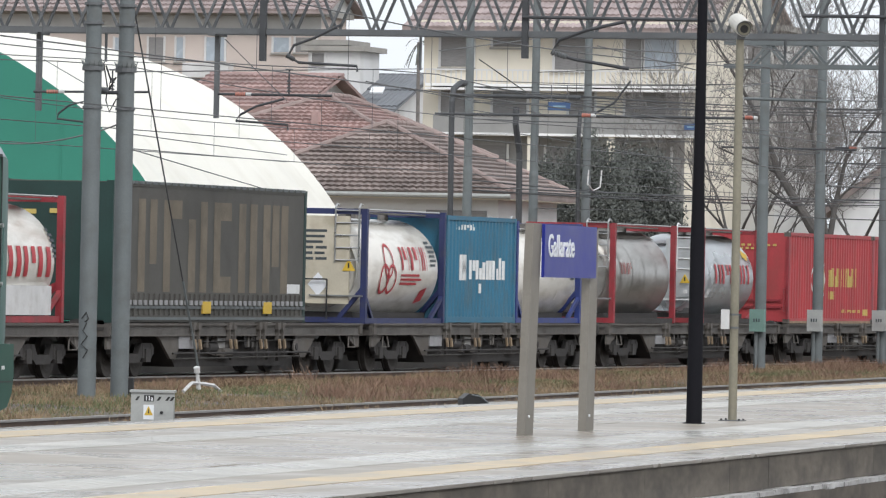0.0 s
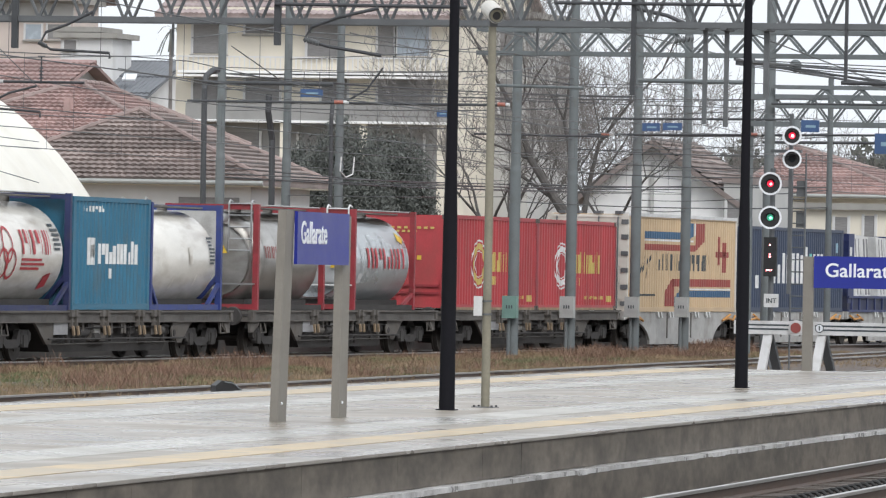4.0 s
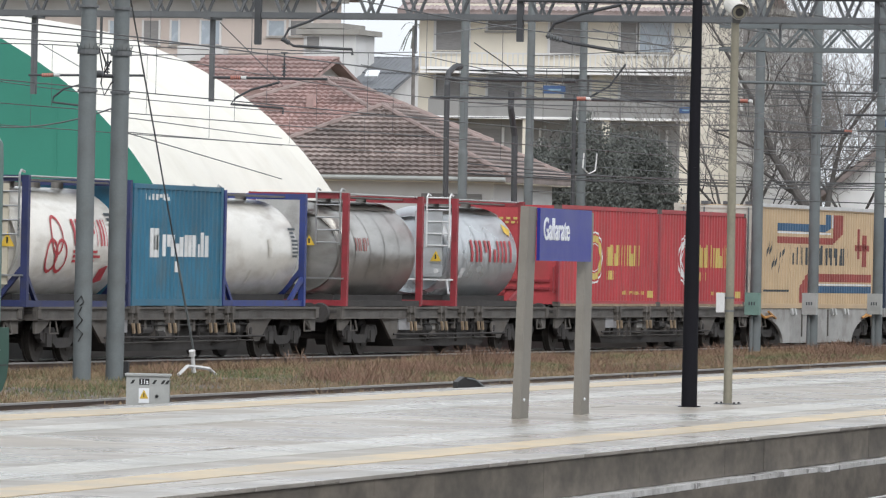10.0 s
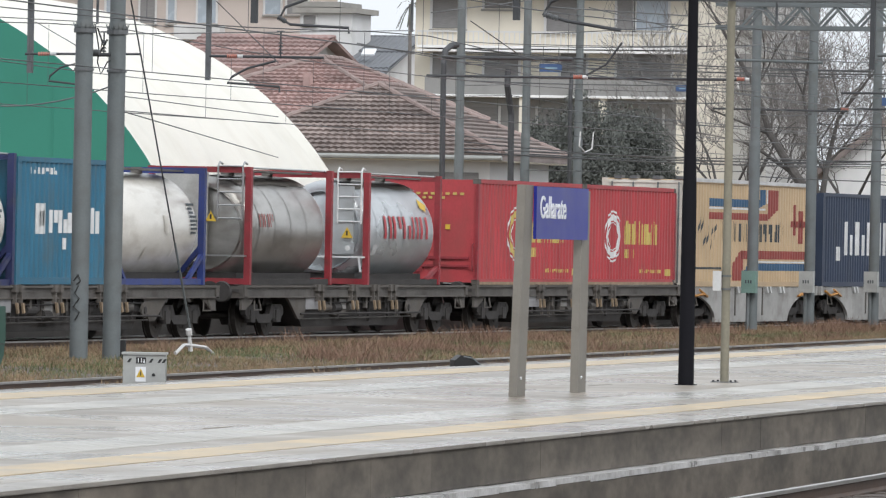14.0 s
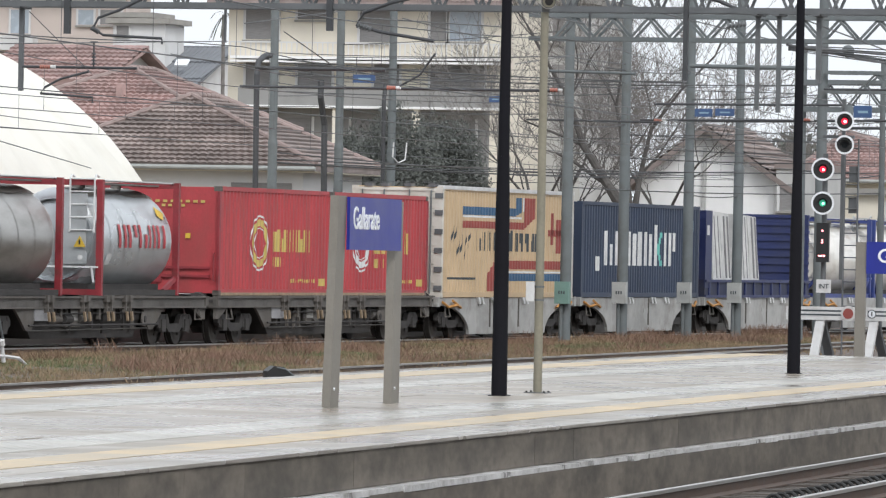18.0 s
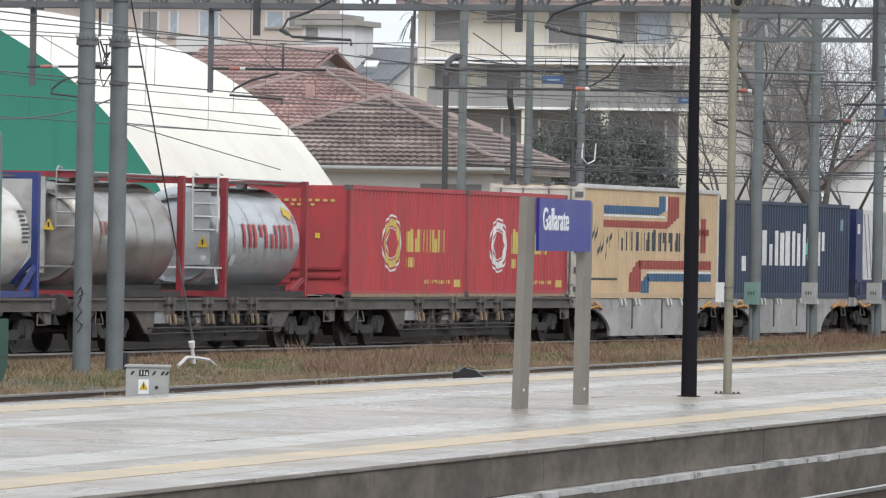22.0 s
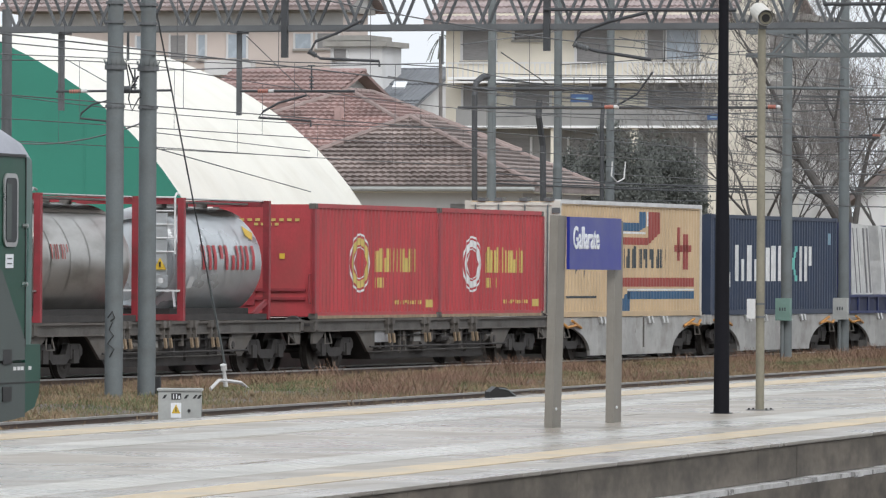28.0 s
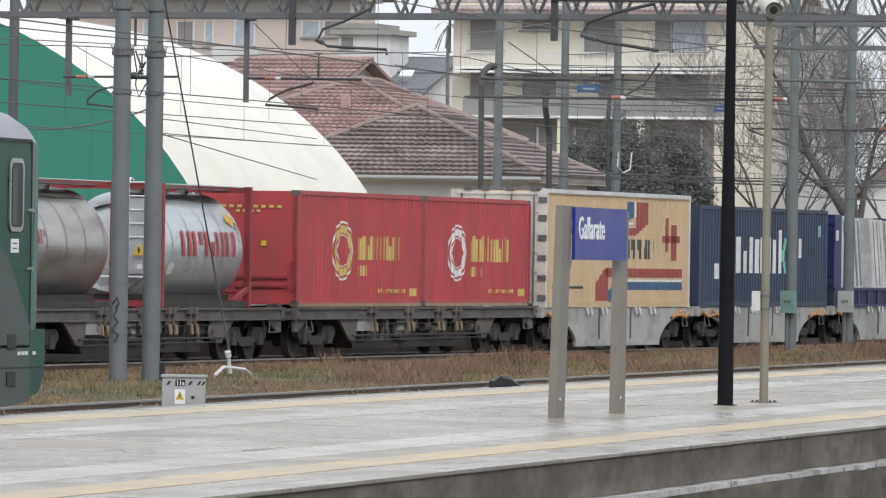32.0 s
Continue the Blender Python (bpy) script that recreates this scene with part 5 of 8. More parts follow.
messenger_support(46.67, 6.04, 6.59)
messenger_support(50.63, 6.04, 6.54)


def platform_tag(a, b, c, label):
    """Small hanging plate; a, b: top corners, c: bottom height."""
    t = thing("hanging_plate", label, "sign", "blue hanging plates", at=pose(*a))
    bm = B()
    w = abs(b[1] - a[1])
    for k in (0.15, 0.85):
        rod = B()
        tube(rod, (0, -w * k, -0.02), (0, -w * k, 0.45), 0.012, seg=5)
        part("hanger_rod", rod, "galv_dark", t)
    quad_box(bm, -0.02, 0.02, -w, 0, c - a[2], 0)
    p = part("plate", bm, "sign_blue2", t)
    bm = B()
    quad_box(bm, -0.026, -0.02, -w * 0.8, -w * 0.25, (c - a[2]) * 0.62, (c - a[2]) * 0.42)
    part("writing_bar", bm, "blue_light", p)
    return t


platform_tag((175.00, 50.56, 6.84), (175.00, 49.96, 6.84), 6.63, "blue hanging plate with a pale bar")
platform_tag((178.00, 47.71, 6.40), (178.00, 47.39, 6.40), 6.24, "small plain blue hanging plate")
platform_tag((187.00, 44.33, 6.35), (187.00, 43.84, 6.36), 6.13, "blue hanging plate with a pale bar")
platform_tag((187.00, 43.76, 6.36), (187.00, 43.23, 6.36), 6.16, "plain blue hanging steel plate")
platform_tag((184.00, 37.28, 6.09), (184.00, 36.6, 6.09), 5.55, "blue hanging plate with a pale bar")
platform_tag((184.00, 39.28, 6.42), (184.00, 38.79, 6.42), 6.10, "plain blue hanging steel plate")


def span_wire(y0, slope, zc, zm, x0, x1, step, label):
    """Contact and messenger wire with droppers over one track."""
    w = thing("overhead_line", label, "overhead wire", "overhead lines")
    n = int((x1 - x0) / step)
    sag = lambda x: zm - 0.45 * (1 - ((((x - 142) / 55) % 1.0) * 2 - 1) ** 2)
    bm = B()
    tube(bm, (x0, y0 + slope * (x0 - 100), zc), (x1, y0 + slope * (x1 - 100), zc), 0.011, seg=5)
    part("contact_wire", bm, "wire", w)
    bm = B()
    pts = [(x0 + (x1 - x0) * i / 60, y0 + slope * (x0 + (x1 - x0) * i / 60 - 100), sag(x0 + (x1 - x0) * i / 60)) for i in range(61)]
    polyline(bm, pts, 0.011, 5)
    part("messenger_wire", bm, "wire", w)
    bm = B()
    tube(bm, (142, y0 + slope * 42, sag(142.0)), (142, y0 + slope * 42, 7.3), 0.03, seg=6)
    part("support_insulator", bm, "galv_dark", w)
    for i in range(n):
        x = x0 + step * (i + 0.5)
        bm = B()
        tube(bm, (x, y0 + slope * (x - 100), zc), (x, y0 + slope * (x - 100), sag(x)), 0.005, seg=4)
        part("dropper", bm, "wire", w)
    return w


span_wire(33.5, 0.058, 5.3, 6.75, 70, 330, 5.5, "contact and messenger wires with droppers over the siding")
span_wire(50.86, 0.0, 5.3, 6.7, 100, 360, 6.0, "contact and messenger wires with droppers over the freight track")
span_wire(43.0, 0.02, 5.25, 6.6, 100, 360, 7.0, "contact and messenger wires with droppers over the yard")
span_wire(57.5, 0.0, 5.2, 6.5, 120, 360, 6.5, "contact and messenger wires with droppers over the far track")
def cross_wires(runs):
    for a, b, r in runs:
        bm = B()
        tube(bm, a, b, r, seg=5)
        solid("cross_wire", bm, "wire", "thin dark span wire of the overhead line", "overhead wire", "cross wires")


cross_wires((((123.50, 43.70, 4.50), (164.04, 54.00, 4.18), 0.012), ((123.50, 43.70, 4.51), (157.92, 52.00, 4.90), 0.01), ((123.50, 43.70, 4.78), (159.43, 52.50, 5.09), 0.01), ((142.00, 52.26, 6.73), (123.00, 44.32, 5.62), 0.01), ((142.00, 48.19, 7.21), (141.00, 46.45, 5.89), 0.01), ((120.00, 45.59, 6.14), (142.00, 48.43, 6.63), 0.01), ((124.00, 43.84, 5.95), (176.00, 54.27, 7.69), 0.012), ((142.00, 45.03, 6.35), (178.00, 51.61, 6.62), 0.012), ((142.00, 43.42, 7.01), (165.00, 47.16, 8.22), 0.012)))
cross_wires((((170.00, 50.94, 7.76), (172.00, 50.33, 7.04), 0.015), ((142.00, 40.83, 7.15), (165.00, 43.89, 7.77), 0.015), ((142.00, 39.97, 7.15), (165.00, 43.74, 7.35), 0.012), ((142.00, 37.53, 7.34), (165.00, 40.94, 7.71), 0.014), ((165.00, 43.59, 6.88), (190.00, 47.13, 8.07), 0.014), ((142.00, 31.40, 7.22), (185.00, 37.21, 7.42), 0.016), ((142.00, 35.36, 7.53), (185.00, 40.89, 7.98), 0.016), ((142.00, 31.38, 6.64), (170.00, 34.20, 7.27), 0.03), ((142.00, 31.74, 6.69), (165.00, 33.18, 6.79), 0.03)))
cross_wires(tuple(((150.0, 33.5, 6.93 - 0.02 * k), (150.0 - k, 29.0, z), 0.012) for k, z in enumerate((6.78, 6.66, 6.56, 6.46, 6.36, 6.25))))
cross_wires((((150.0, 33.4, 6.92), (150.0, 29.4, 6.36), 0.028),))
bm = B()
bmesh.ops.create_icosphere(bm, subdivisions=3, radius=0.14, matrix=Matrix.Translation((150.50, 32.28, 6.83)))
solid("line_weight", bm, "galv", "grey ball on the overhead line", "line fitting", smooth=True)


# cross-span wires and steady wires between the mast rows
rnd = random.Random(41)
spans = 0
while spans < 46:
    a, b = rnd.sample(masts, 2)
    gap = math.hypot(a[0] - b[0], a[1] - b[1])
    if gap < 4 or gap > 62 or (min(a[0], b[0]) < 150 and rnd.random() < 0.93):
        continue
    za, zb = rnd.uniform(4.0, 8.2), rnd.uniform(-0.25, 0.25)
    droop = rnd.uniform(0.05, 0.2) * gap / 20
    bm = B()
    polyline(bm, [(a[0] + (b[0] - a[0]) * i / 8, a[1] + (b[1] - a[1]) * i / 8, za + zb * i / 8 - droop * 4 * (i / 8) * (1 - i / 8)) for i in range(9)], rnd.choice((0.009, 0.012, 0.016)), 5)
    solid("span_wire", bm, "wire", "thin dark cross-span wire between the masts", "overhead wire", "cross wires")
    spans += 1


# ---- light signal, buffer stops ----
def light_signal():
    X, Y, Z = (176.00, 38.28, 1.23)
    s = thing("light_signal", "railway light signal with round black heads showing red and green", "signal", at=pose(X, Y, -0.2))
    bm = B()
    tube(bm, (0, 0, 0), (0, 0, 5.2), 0.07, seg=12)
    part("post", bm, "galv_dark", s, smooth=True)
    bm = B()
    quad_box(bm, 0.2, 0.32, -0.45, -0.36, 2.0, 6.6)
    part("ladder_mast", bm, "galv_dark", s)
    for y in (-0.75, -0.4):
        bm = B()
        tube(bm, (0.5, y, 0.0), (0.5, y, 5.6), 0.025, seg=6)
        part("ladder_stile", bm, "galv_dark", s)
    for i in range(17):
        bm = B()
        tube(bm, (0.5, -0.75, 0.4 + i * 0.31), (0.5, -0.4, 0.4 + i * 0.31), 0.016, seg=5)
        part("ladder_rung", bm, "galv_dark", s)
    for z, wy0, wy1, hh in ((4.5, -0.72, -0.5, 0.4), (3.7, -0.7, -0.5, 0.4)):
        bm = B()
        quad_box(bm, 0.55, 0.8, wy0, wy1, z, z + hh)
        part("cable_box", bm, "galv_dark", s)
    heads = (((175.60, 38.26, 4.60), "lamp_red", 0.27), ((175.60, 38.25, 3.74), "lamp_green", 0.27), ((175.60, 37.72, 5.83), "lamp_red", 0.22), ((175.60, 37.71, 5.23), None, 0.22))
    for p, lamp, r in heads:
        h = new("signal_head")
        h.parent = s
        h.matrix_basis = Matrix.Translation(Vector(p) - Vector((X, Y, -0.2))) @ Matrix.Rotation(radians(14), 4, "Z")
        bm = B()
        tube(bm, (0, 0, 0), (0.06, 0, 0), r, seg=28)
        part("backing_disc", bm, "black", h, smooth=False)
        bm = B()
        for k in range(32):
            a0, a1 = 2 * math.pi * k / 32, 2 * math.pi * (k + 1) / 32
            beam(bm, (-0.012, r * math.cos(a0), r * math.sin(a0)), (-0.012, r * math.cos(a1), r * math.sin(a1)), 0.05, 0.045, (1, 0, 0))
        part("white_rim", bm, "sign_white", h, "white painted rim")
        bm = B()
        tube(bm, (-0.012, 0, 0), (0.0, 0, 0), 0.085, seg=16)
        lens = part("lens", bm, lamp or "dark_glass", h, "lit signal lens" if lamp else "dark lens")
        if lamp:
            bm = B()
            tube(bm, (-0.02, -0.015, -0.01), (-0.012, -0.015, -0.01), 0.042 if r < 0.25 else 0.036, seg=10)
            part("lamp_core", bm, "lamp_core_red" if lamp == "lamp_red" else "lamp_core_green", lens, "bright lamp core")
        bm = B()
        for k in range(10):
            a0, a1 = math.pi * (k - 0.0) / 10, math.pi * (k + 1) / 10
            q = [bm.verts.new((x, 0.13 * math.cos(a), 0.13 * math.sin(a))) for x, a in ((-0.18, a0), (0, a0), (0, a1), (-0.18, a1))]
            bm.faces.new(q)
        part("hood", bm, "black", h)
    for (x, y, z), wid, hei in (((175.80, 38.27, 2.74), 0.32, 1.0),):
        bm = B()
        quad_box(bm, x - X - 0.05, x - X + 0.1, y - Y - wid / 2, y - Y + wid / 2, z + 0.2 - hei / 2, z + 0.2 + hei / 2)
        pan = part("indicator_panel", bm, "black", s, "black route indicator panel")
        for dy, dz in ((0.0, 0.3), (0.0, 0.06), (0.0, -0.0), (-0.05, -0.34), (0.02, -0.34), (0.07, -0.34)):
            bm = B()
            quad_box(bm, x - X - 0.06, x - X - 0.05, y - Y + dy - 0.02, y - Y + dy + 0.02, z + 0.2 + dz - 0.018, z + 0.2 + dz + 0.018)
            part("indicator_lamp", bm, "lamp_core_red", pan, "small lit red lamp")
    x, y, z = (175.70, 38.20, 1.63)
    bm = B()
    quad_box(bm, x - X - 0.02, x - X, y - Y - 0.19, y - Y + 0.19, z + 0.2 - 0.17, z + 0.2 + 0.17)
    pl = part("letter_plate", bm, "buffer_white", s, "pale plate with dark letters")
    word("lettering", "INT", 0.17, "dark_mark", pl, Matrix.Translation((x - X - 0.026, y - Y + 0.13, z + 0.2 - 0.06)) @ Matrix.Rotation(radians(-90), 4, "Z"), 0.95)
    bm = B()
    quad_box(bm, 0.1, 0.25, -0.7, 0.1, 5.6, 5.68)
    part("head_bracket", bm, "galv_dark", s)
    bm = B()
    tube(bm, (0.1, -0.55, 6.0), (0.1, -0.55, 6.45), 0.15, 0.1, 12)
    part("horn", bm, "galv", s)
    return s


light_signal()


def buffer_stop(x, ya, yb, z, legs, label, disc=None, circle=None):
    b = thing("buffer_stop", label, "buffer stop", "buffer stops", at=pose(x, 0, -0.2))
    top = z + 0.2
    bm = B()
    quad_box(bm, -0.1, 0.1, yb, ya, top - 0.33, top)
    body = part("beam", bm, "buffer_white", b, "white painted steel beam")
    for dz in (0.1, 0.2):
        bm = B()
        quad_box(bm, -0.107, -0.1, yb + 0.25, ya - 0.05, top - dz - 0.02, top - dz + 0.02)
        part("groove", bm, "dark_mark", body)
    for y in legs:
        for dx, m_ in ((-0.55, "buffer_white"), (0.6, "galv_dark")):
            bm = B()
            beam(bm, (0, y, top - 0.3), (dx, y + (0.06 if dx < 0 else -0.14), 0), 0.22, 0.09)
            part("leg", bm, m_, b)
    if disc is not None:
        bm = B()
        tube(bm, (-0.16, disc, top - 0.16), (-0.1, disc, top - 0.16), 0.19, seg=24)
        d = part("lamp_disc", bm, "buffer_white", b)
        bm = B()
        tube(bm, (-0.18, disc, top - 0.16), (-0.16, disc, top - 0.16), 0.13, seg=24)
        part("red_disc", bm, "brick_mark", d, "red reflector disc")
    if circle is not None:
        bm = B()
        tube(bm, (-0.112, circle, top - 0.16), (-0.108, circle, top - 0.16), 0.11, seg=20)
        d = part("pictogram_plate", bm, "dark_mark", b)
        bm = B()
        tube(bm, (-0.116, circle, top - 0.16), (-0.112, circle, top - 0.16), 0.09, seg=20)
        part("plate_face", bm, "sign_white", d)
        bm = B()
        quad_box(bm, -0.12, -0.116, circle - 0.015, circle + 0.015, top - 0.21, top - 0.1)
        part("bar_mark", bm, "dark_mark", d)
    return b


buffer_stop(171.0, 38.09, 36.38, 1.14, (37.23,), "white steel buffer stop beam with red reflector disc", disc=36.51)
buffer_stop(172.5, 36.40, 33.55, 1.13, (36.19,), "white steel buffer stop beam with round plate", circle=36.24)


# ---- small trackside boxes among the weeds ----
def track_box(x, y, w, h, label="small grey trackside junction box on a stub post"):
    t = thing("junction_box", label, "cabinet", "trackside boxes", at=pose(x, y, -0.2))
    bm = B()
    tube(bm, (0, 0, 0), (0, 0, h * 0.5), 0.05, seg=8)
    part("post", bm, "galv_dark", t)
    bm = B()
    prism(bm, [(-w / 2, h * 0.25), (w / 2, h * 0.25), (w / 2, h * 0.94), (w / 2 - 0.03, h), (-w / 2 + 0.03, h), (-w / 2, h * 0.94)], -0.13, 0.13, "yz")
    part("box", bm, "cabinet_grey", t)
    bm = B()
    quad_box(bm, -0.14, -0.13, -w / 2 + 0.04, w / 2 - 0.04, h * 0.34, h * 0.86)
    part("door", bm, "galv", t)


track_box(*(234.71, 54.83, -0.20)[:2], 0.42, 0.62)
track_box(*(224.11, 56.14, -0.20)[:2], 0.4, 0.6)
track_box(*(245.82, 56.88, -0.20)[:2], 0.24, 0.5)


# ---- railcar standing on the siding ----
def railcar():
    x1 = 91.72
    c = thing("railcar", "green and grey railcar standing on the siding", "railcar", at=Matrix.Translation((x1, 35.55, 0)) @ Matrix.Rotation(math.atan(0.058), 4, "Z"))
    L = 17.0
    side = [(-1.38, 0.95), (-1.42, 1.3), (-1.42, 3.5), (-1.41, 3.78), (-1.28, 3.98), (-1.0, 4.16), (-0.4, 4.28)]
    prof = side + [(-y, z) for y, z in side[::-1]]
    REAR, NOSE = ((-L, 1.0), (-0.76, 1.0)), ((-0.76, 1.0), (-0.5, 0.985), (-0.22, 0.95), (-0.05, 0.86), (0.0, 0.76))

    def skin(name, lo, hi, stations, material, label):
        bm = B()
        ps = [p for p in prof if lo <= p[1] <= hi]
        rows = []
        for x, k in stations:
            rows.append([bm.verts.new((x, y * k, z * (1 if z < 3 else 1 - (1 - k) * 0.3))) for y, z in ps])
        for a, b in zip(rows, rows[1:]):
            for i in range(len(ps) - 1):
                bm.faces.new((a[i], a[i + 1], b[i + 1], b[i]))
        bm.faces.new(rows[-1])
        bm.faces.new(rows[0])
        return part(name, bm, material, c, label, smooth=True)
    skin("body", 0.9, 3.8, REAR, "railcar_green", "dark green painted body")
    skin("front_fairing", 0.9, 3.8, NOSE, "railcar_fairing", "rounded front fairing, its green paled as lit at an angle")
    skin("roof", 3.76, 4.4, REAR, "railcar_roof", "pale grey rounded roof")
    skin("front_roof", 3.76, 4.4, NOSE, "railcar_roof", "pale grey roof front")
    bm = B()
    prism(bm, [(-L, 0.98), (-0.79, 0.98), (-0.79, 1.26), (-1.85, 2.2), (-2.6, 2.46), (-L, 2.46)], -1.432, -1.425, "xz")
    part("side_panel", bm, "railcar_grey", c, "grey side panel with slanted edge")
    bm = B()
    quad_box(bm, -L, -0.78, -1.435, -1.405, 3.76, 3.8)
    part("roof_seam", bm, "black", c)
    bm = B()
    quad_box(bm, -0.775, -0.745, -1.43, -1.41, 1.15, 3.76)
    part("door_seam", bm, "black", c)
    win = new("cab_window")
    win.parent = c
    win.matrix_basis = pose(-1.515, -1.44, 3.03)

    def rounded(w, hh, rad):
        pts = []
        for cx, cz, a0 in ((w - rad, hh - rad, 0), (-w + rad, hh - rad, 90), (-w + rad, -hh + rad, 180), (w - rad, -hh + rad, 270)):
            for k in range(5):
                a = radians(a0 + 22.5 * k)
                pts.append((cx + rad * math.cos(a), cz + rad * math.sin(a)))
        return pts
    bm = B()
    prism(bm, rounded(0.32, 0.5, 0.14), -0.012, 0.01, "xz")
    part("window_frame", bm, "chrome", win, "polished metal window frame")
    bm = B()
    prism(bm, rounded(0.25, 0.44, 0.1), -0.018, -0.012, "xz")
    part("pane", bm, "dark_glass", win)
    bm = B()
    quad_box(bm, -0.24, -0.02, -0.022, -0.018, -0.4, 0.36)
    part("blind", bm, "railcar_grey", win, "grey blind behind the pane")
    bm = B()
    quad_box(bm, -1.7, -1.36, -1.437, -1.425, 2.24, 2.43)
    lab = part("label_plate", bm, "sign_white", c, "small white label")
    for z in (2.29, 2.36):
        bm = B()
        quad_box(bm, -1.64, -1.44, -1.44, -1.437, z, z + 0.018)
        part("print_bar", bm, "dark_mark", lab)
    bm = B()
    polyline(bm, [(-0.86, -1.43, 2.84), (-0.86, -1.49, 2.8), (-0.9, -1.49, 2.05), (-0.95, -1.43, 2.0)], 0.013, 6)
    part("grab_rail", bm, "railcar_fairing", c)
    for z in (2.82, 2.02):
        bm = B()
        tube(bm, (-0.9, -1.43, z), (-0.9, -1.5, z), 0.03, seg=8)
        part("rail_foot", bm, "chrome", c)
    bm = B()
    prism(bm, [(-0.74, 1.19), (-0.04, 1.19), (-0.02, 0.75), (-0.1, 0.5), (-0.3, 0.32), (-0.74, 0.25)], -1.42, -1.25, "xz")
    part("skirt", bm, "railcar_green", c, "green rounded lower skirt")
    bm = B()
    prism(bm, [(-L, 0.94), (-0.74, 0.94), (-0.74, 0.2), (-1.9, 0.14), (-L, 0.5)], -1.42, -1.3, "xz")
    part("skirt_panel", bm, "railcar_grey", c)
    for z0, z1 in ((0.93, 1.13), (0.42, 0.62)):
        bm = B()
        quad_box(bm, -1.8, -1.4, -1.436, -1.41, z0, z1)
        part("step_recess", bm, "black", c)
    bm = B()
    quad_box(bm, -L, -0.1, -1.426, -1.4, 0.66, 0.68)
    part("skirt_seam", bm, "black", c)
    for x in (-1.3, -1.12, -0.96, -0.6):
        bm = B()
        quad_box(bm, x, x + 0.12, -1.43, -1.415, 0.84, 0.89)
        part("number_bar", bm, "white_mark", c)
    for x in (-2.2, -4.6):
        bm = B()
        for s in (-1, 1):
            tube(bm, (x, s * 0.68, 0.46), (x, s * 0.82, 0.46), 0.46, seg=24)
        part("wheelset", bm, "wheel", c)
    bm = B()
    quad_box(bm, -6, -1.2, -1.0, 1.0, 0.3, 0.95)
    part("bogie_frame", bm, "bogie", c)
    return c


railcar()


# ---- unseen wall added on the camera's side: closes the place, darkens reflections ----
bm = B()
quad_box(bm, -60, 330, -14, -8, -0.4, 7.5)
solid("wall_south", bm, "plaster_grey", "plain grey wall added out of view to darken reflections", kind="structure")


# ---- sports dome ----
def dome():
    d = thing("sports_dome", "white fabric barrel dome with green end wall", "building", at=pose(162.66, 66.98, -0.2, 0, 0, 7))
    n = 44
    arc = [(-11 * math.cos(math.pi * i / n), 9.1 * math.sin(math.pi * i / n)) for i in range(n + 1)]
    bm = B()
    rows = []
    for j in range(49):
        x = 24.3 * j / 48
        sag = 1.0 - 0.006 * math.sin(math.pi * ((x / 2.0) % 1.0))
        rows.append([bm.verts.new((x, y * sag, z * sag)) for y, z in arc])
    for a, b in zip(rows, rows[1:]):
        for i in range(n):
            bm.faces.new((a[i], a[i + 1], b[i + 1], b[i]))
    bm.faces.new(rows[-1])
    part("membrane", bm, "dome_white", d, "cream-white fabric membrane", smooth=True)
    bm = B()
    prism(bm, [(y * 1.003, z * 1.003) for y, z in arc], -0.02, 0.03, "yz")
    part("end_wall", bm, "dome_green", d, "green fabric end wall")
    for k in range(1, 6):
        y = -11 + 22 * k / 6
        z = 9.05 * math.sqrt(max(0, 1 - (y / 11) ** 2))
        bm = B()
        quad_box(bm, -0.035, -0.02, y - 0.02, y + 0.02, 0, z)
        part("seam", bm, "dome_green", d)
    return d


dome()
bm = B()
polyline(bm, [(187.5, 60.71, -0.3), (187.5, 61.01, 4.20), (187.5, 61.45, 4.82)], 0.03, 6)
solid("leaning_rod", bm, "galv_dark", "thin dark leaning rod beside the dome", "rod")


# ---- houses behind the line ----
def tiled_face(parent, a, b, c, d, courses, material, pitch=0.24, lift=0.05):
    """Roof face with eave a-b and ridge d-c (c may equal d), in lapped courses of half-round tiles."""
    a, b, c, d = (Vector(p) for p in (a, b, c, d))
    nrm = (b - a).cross(d - a)
    if nrm.length < 1e-6:
        return
    nrm.normalize()
    if nrm.z < 0:
        nrm.negate()
    for k in range(courses):
        f0, f1 = k / courses, min(1.0, (k + 1.12) / courses)
        p0, q0 = a.lerp(d, f0), b.lerp(c, f0)
        p1, q1 = a.lerp(d, f1), b.lerp(c, f1)
        n = max(1, int((q0 - p0).length / pitch))
        bm = B()
        lo, hi = [], []
        for i in range(n * 4 + 1):
            t = i / (n * 4)
            w = (0.0, 0.03, 0.042, 0.03)[i % 4] + random.uniform(-0.008, 0.008)
            lo.append(bm.verts.new(p0.lerp(q0, t) + nrm * (lift + 0.05 + w)))
            hi.append(bm.verts.new(p1.lerp(q1, t) + nrm * (0.012 + w)))
        base = [bm.verts.new(p0.lerp(q0, i / (n * 4)) + nrm * 0.0) for i in range(n * 4 + 1)]
        for i in range(n * 4):
            bm.faces.new((lo[i], lo[i + 1], hi[i + 1], hi[i]))
            bm.faces.new((base[i], base[i + 1], lo[i + 1], lo[i]))
        part("tile_course", bm, material, parent)


def slab_face(parent, pts, material, name="roof_deck", t=0.12):
    bm = B()
    lo = [bm.verts.new(Vector(p) - Vector((0, 0, t))) for p in pts]
    hi = [bm.verts.new(Vector(p)) for p in pts]
    bm.faces.new(hi)
    bm.faces.new(lo[::-1])
    for i in range(len(pts)):
        j = (i + 1) % len(pts)
        bm.faces.new((lo[i], lo[j], hi[j], hi[i]))
    return part(name, bm, material, parent)


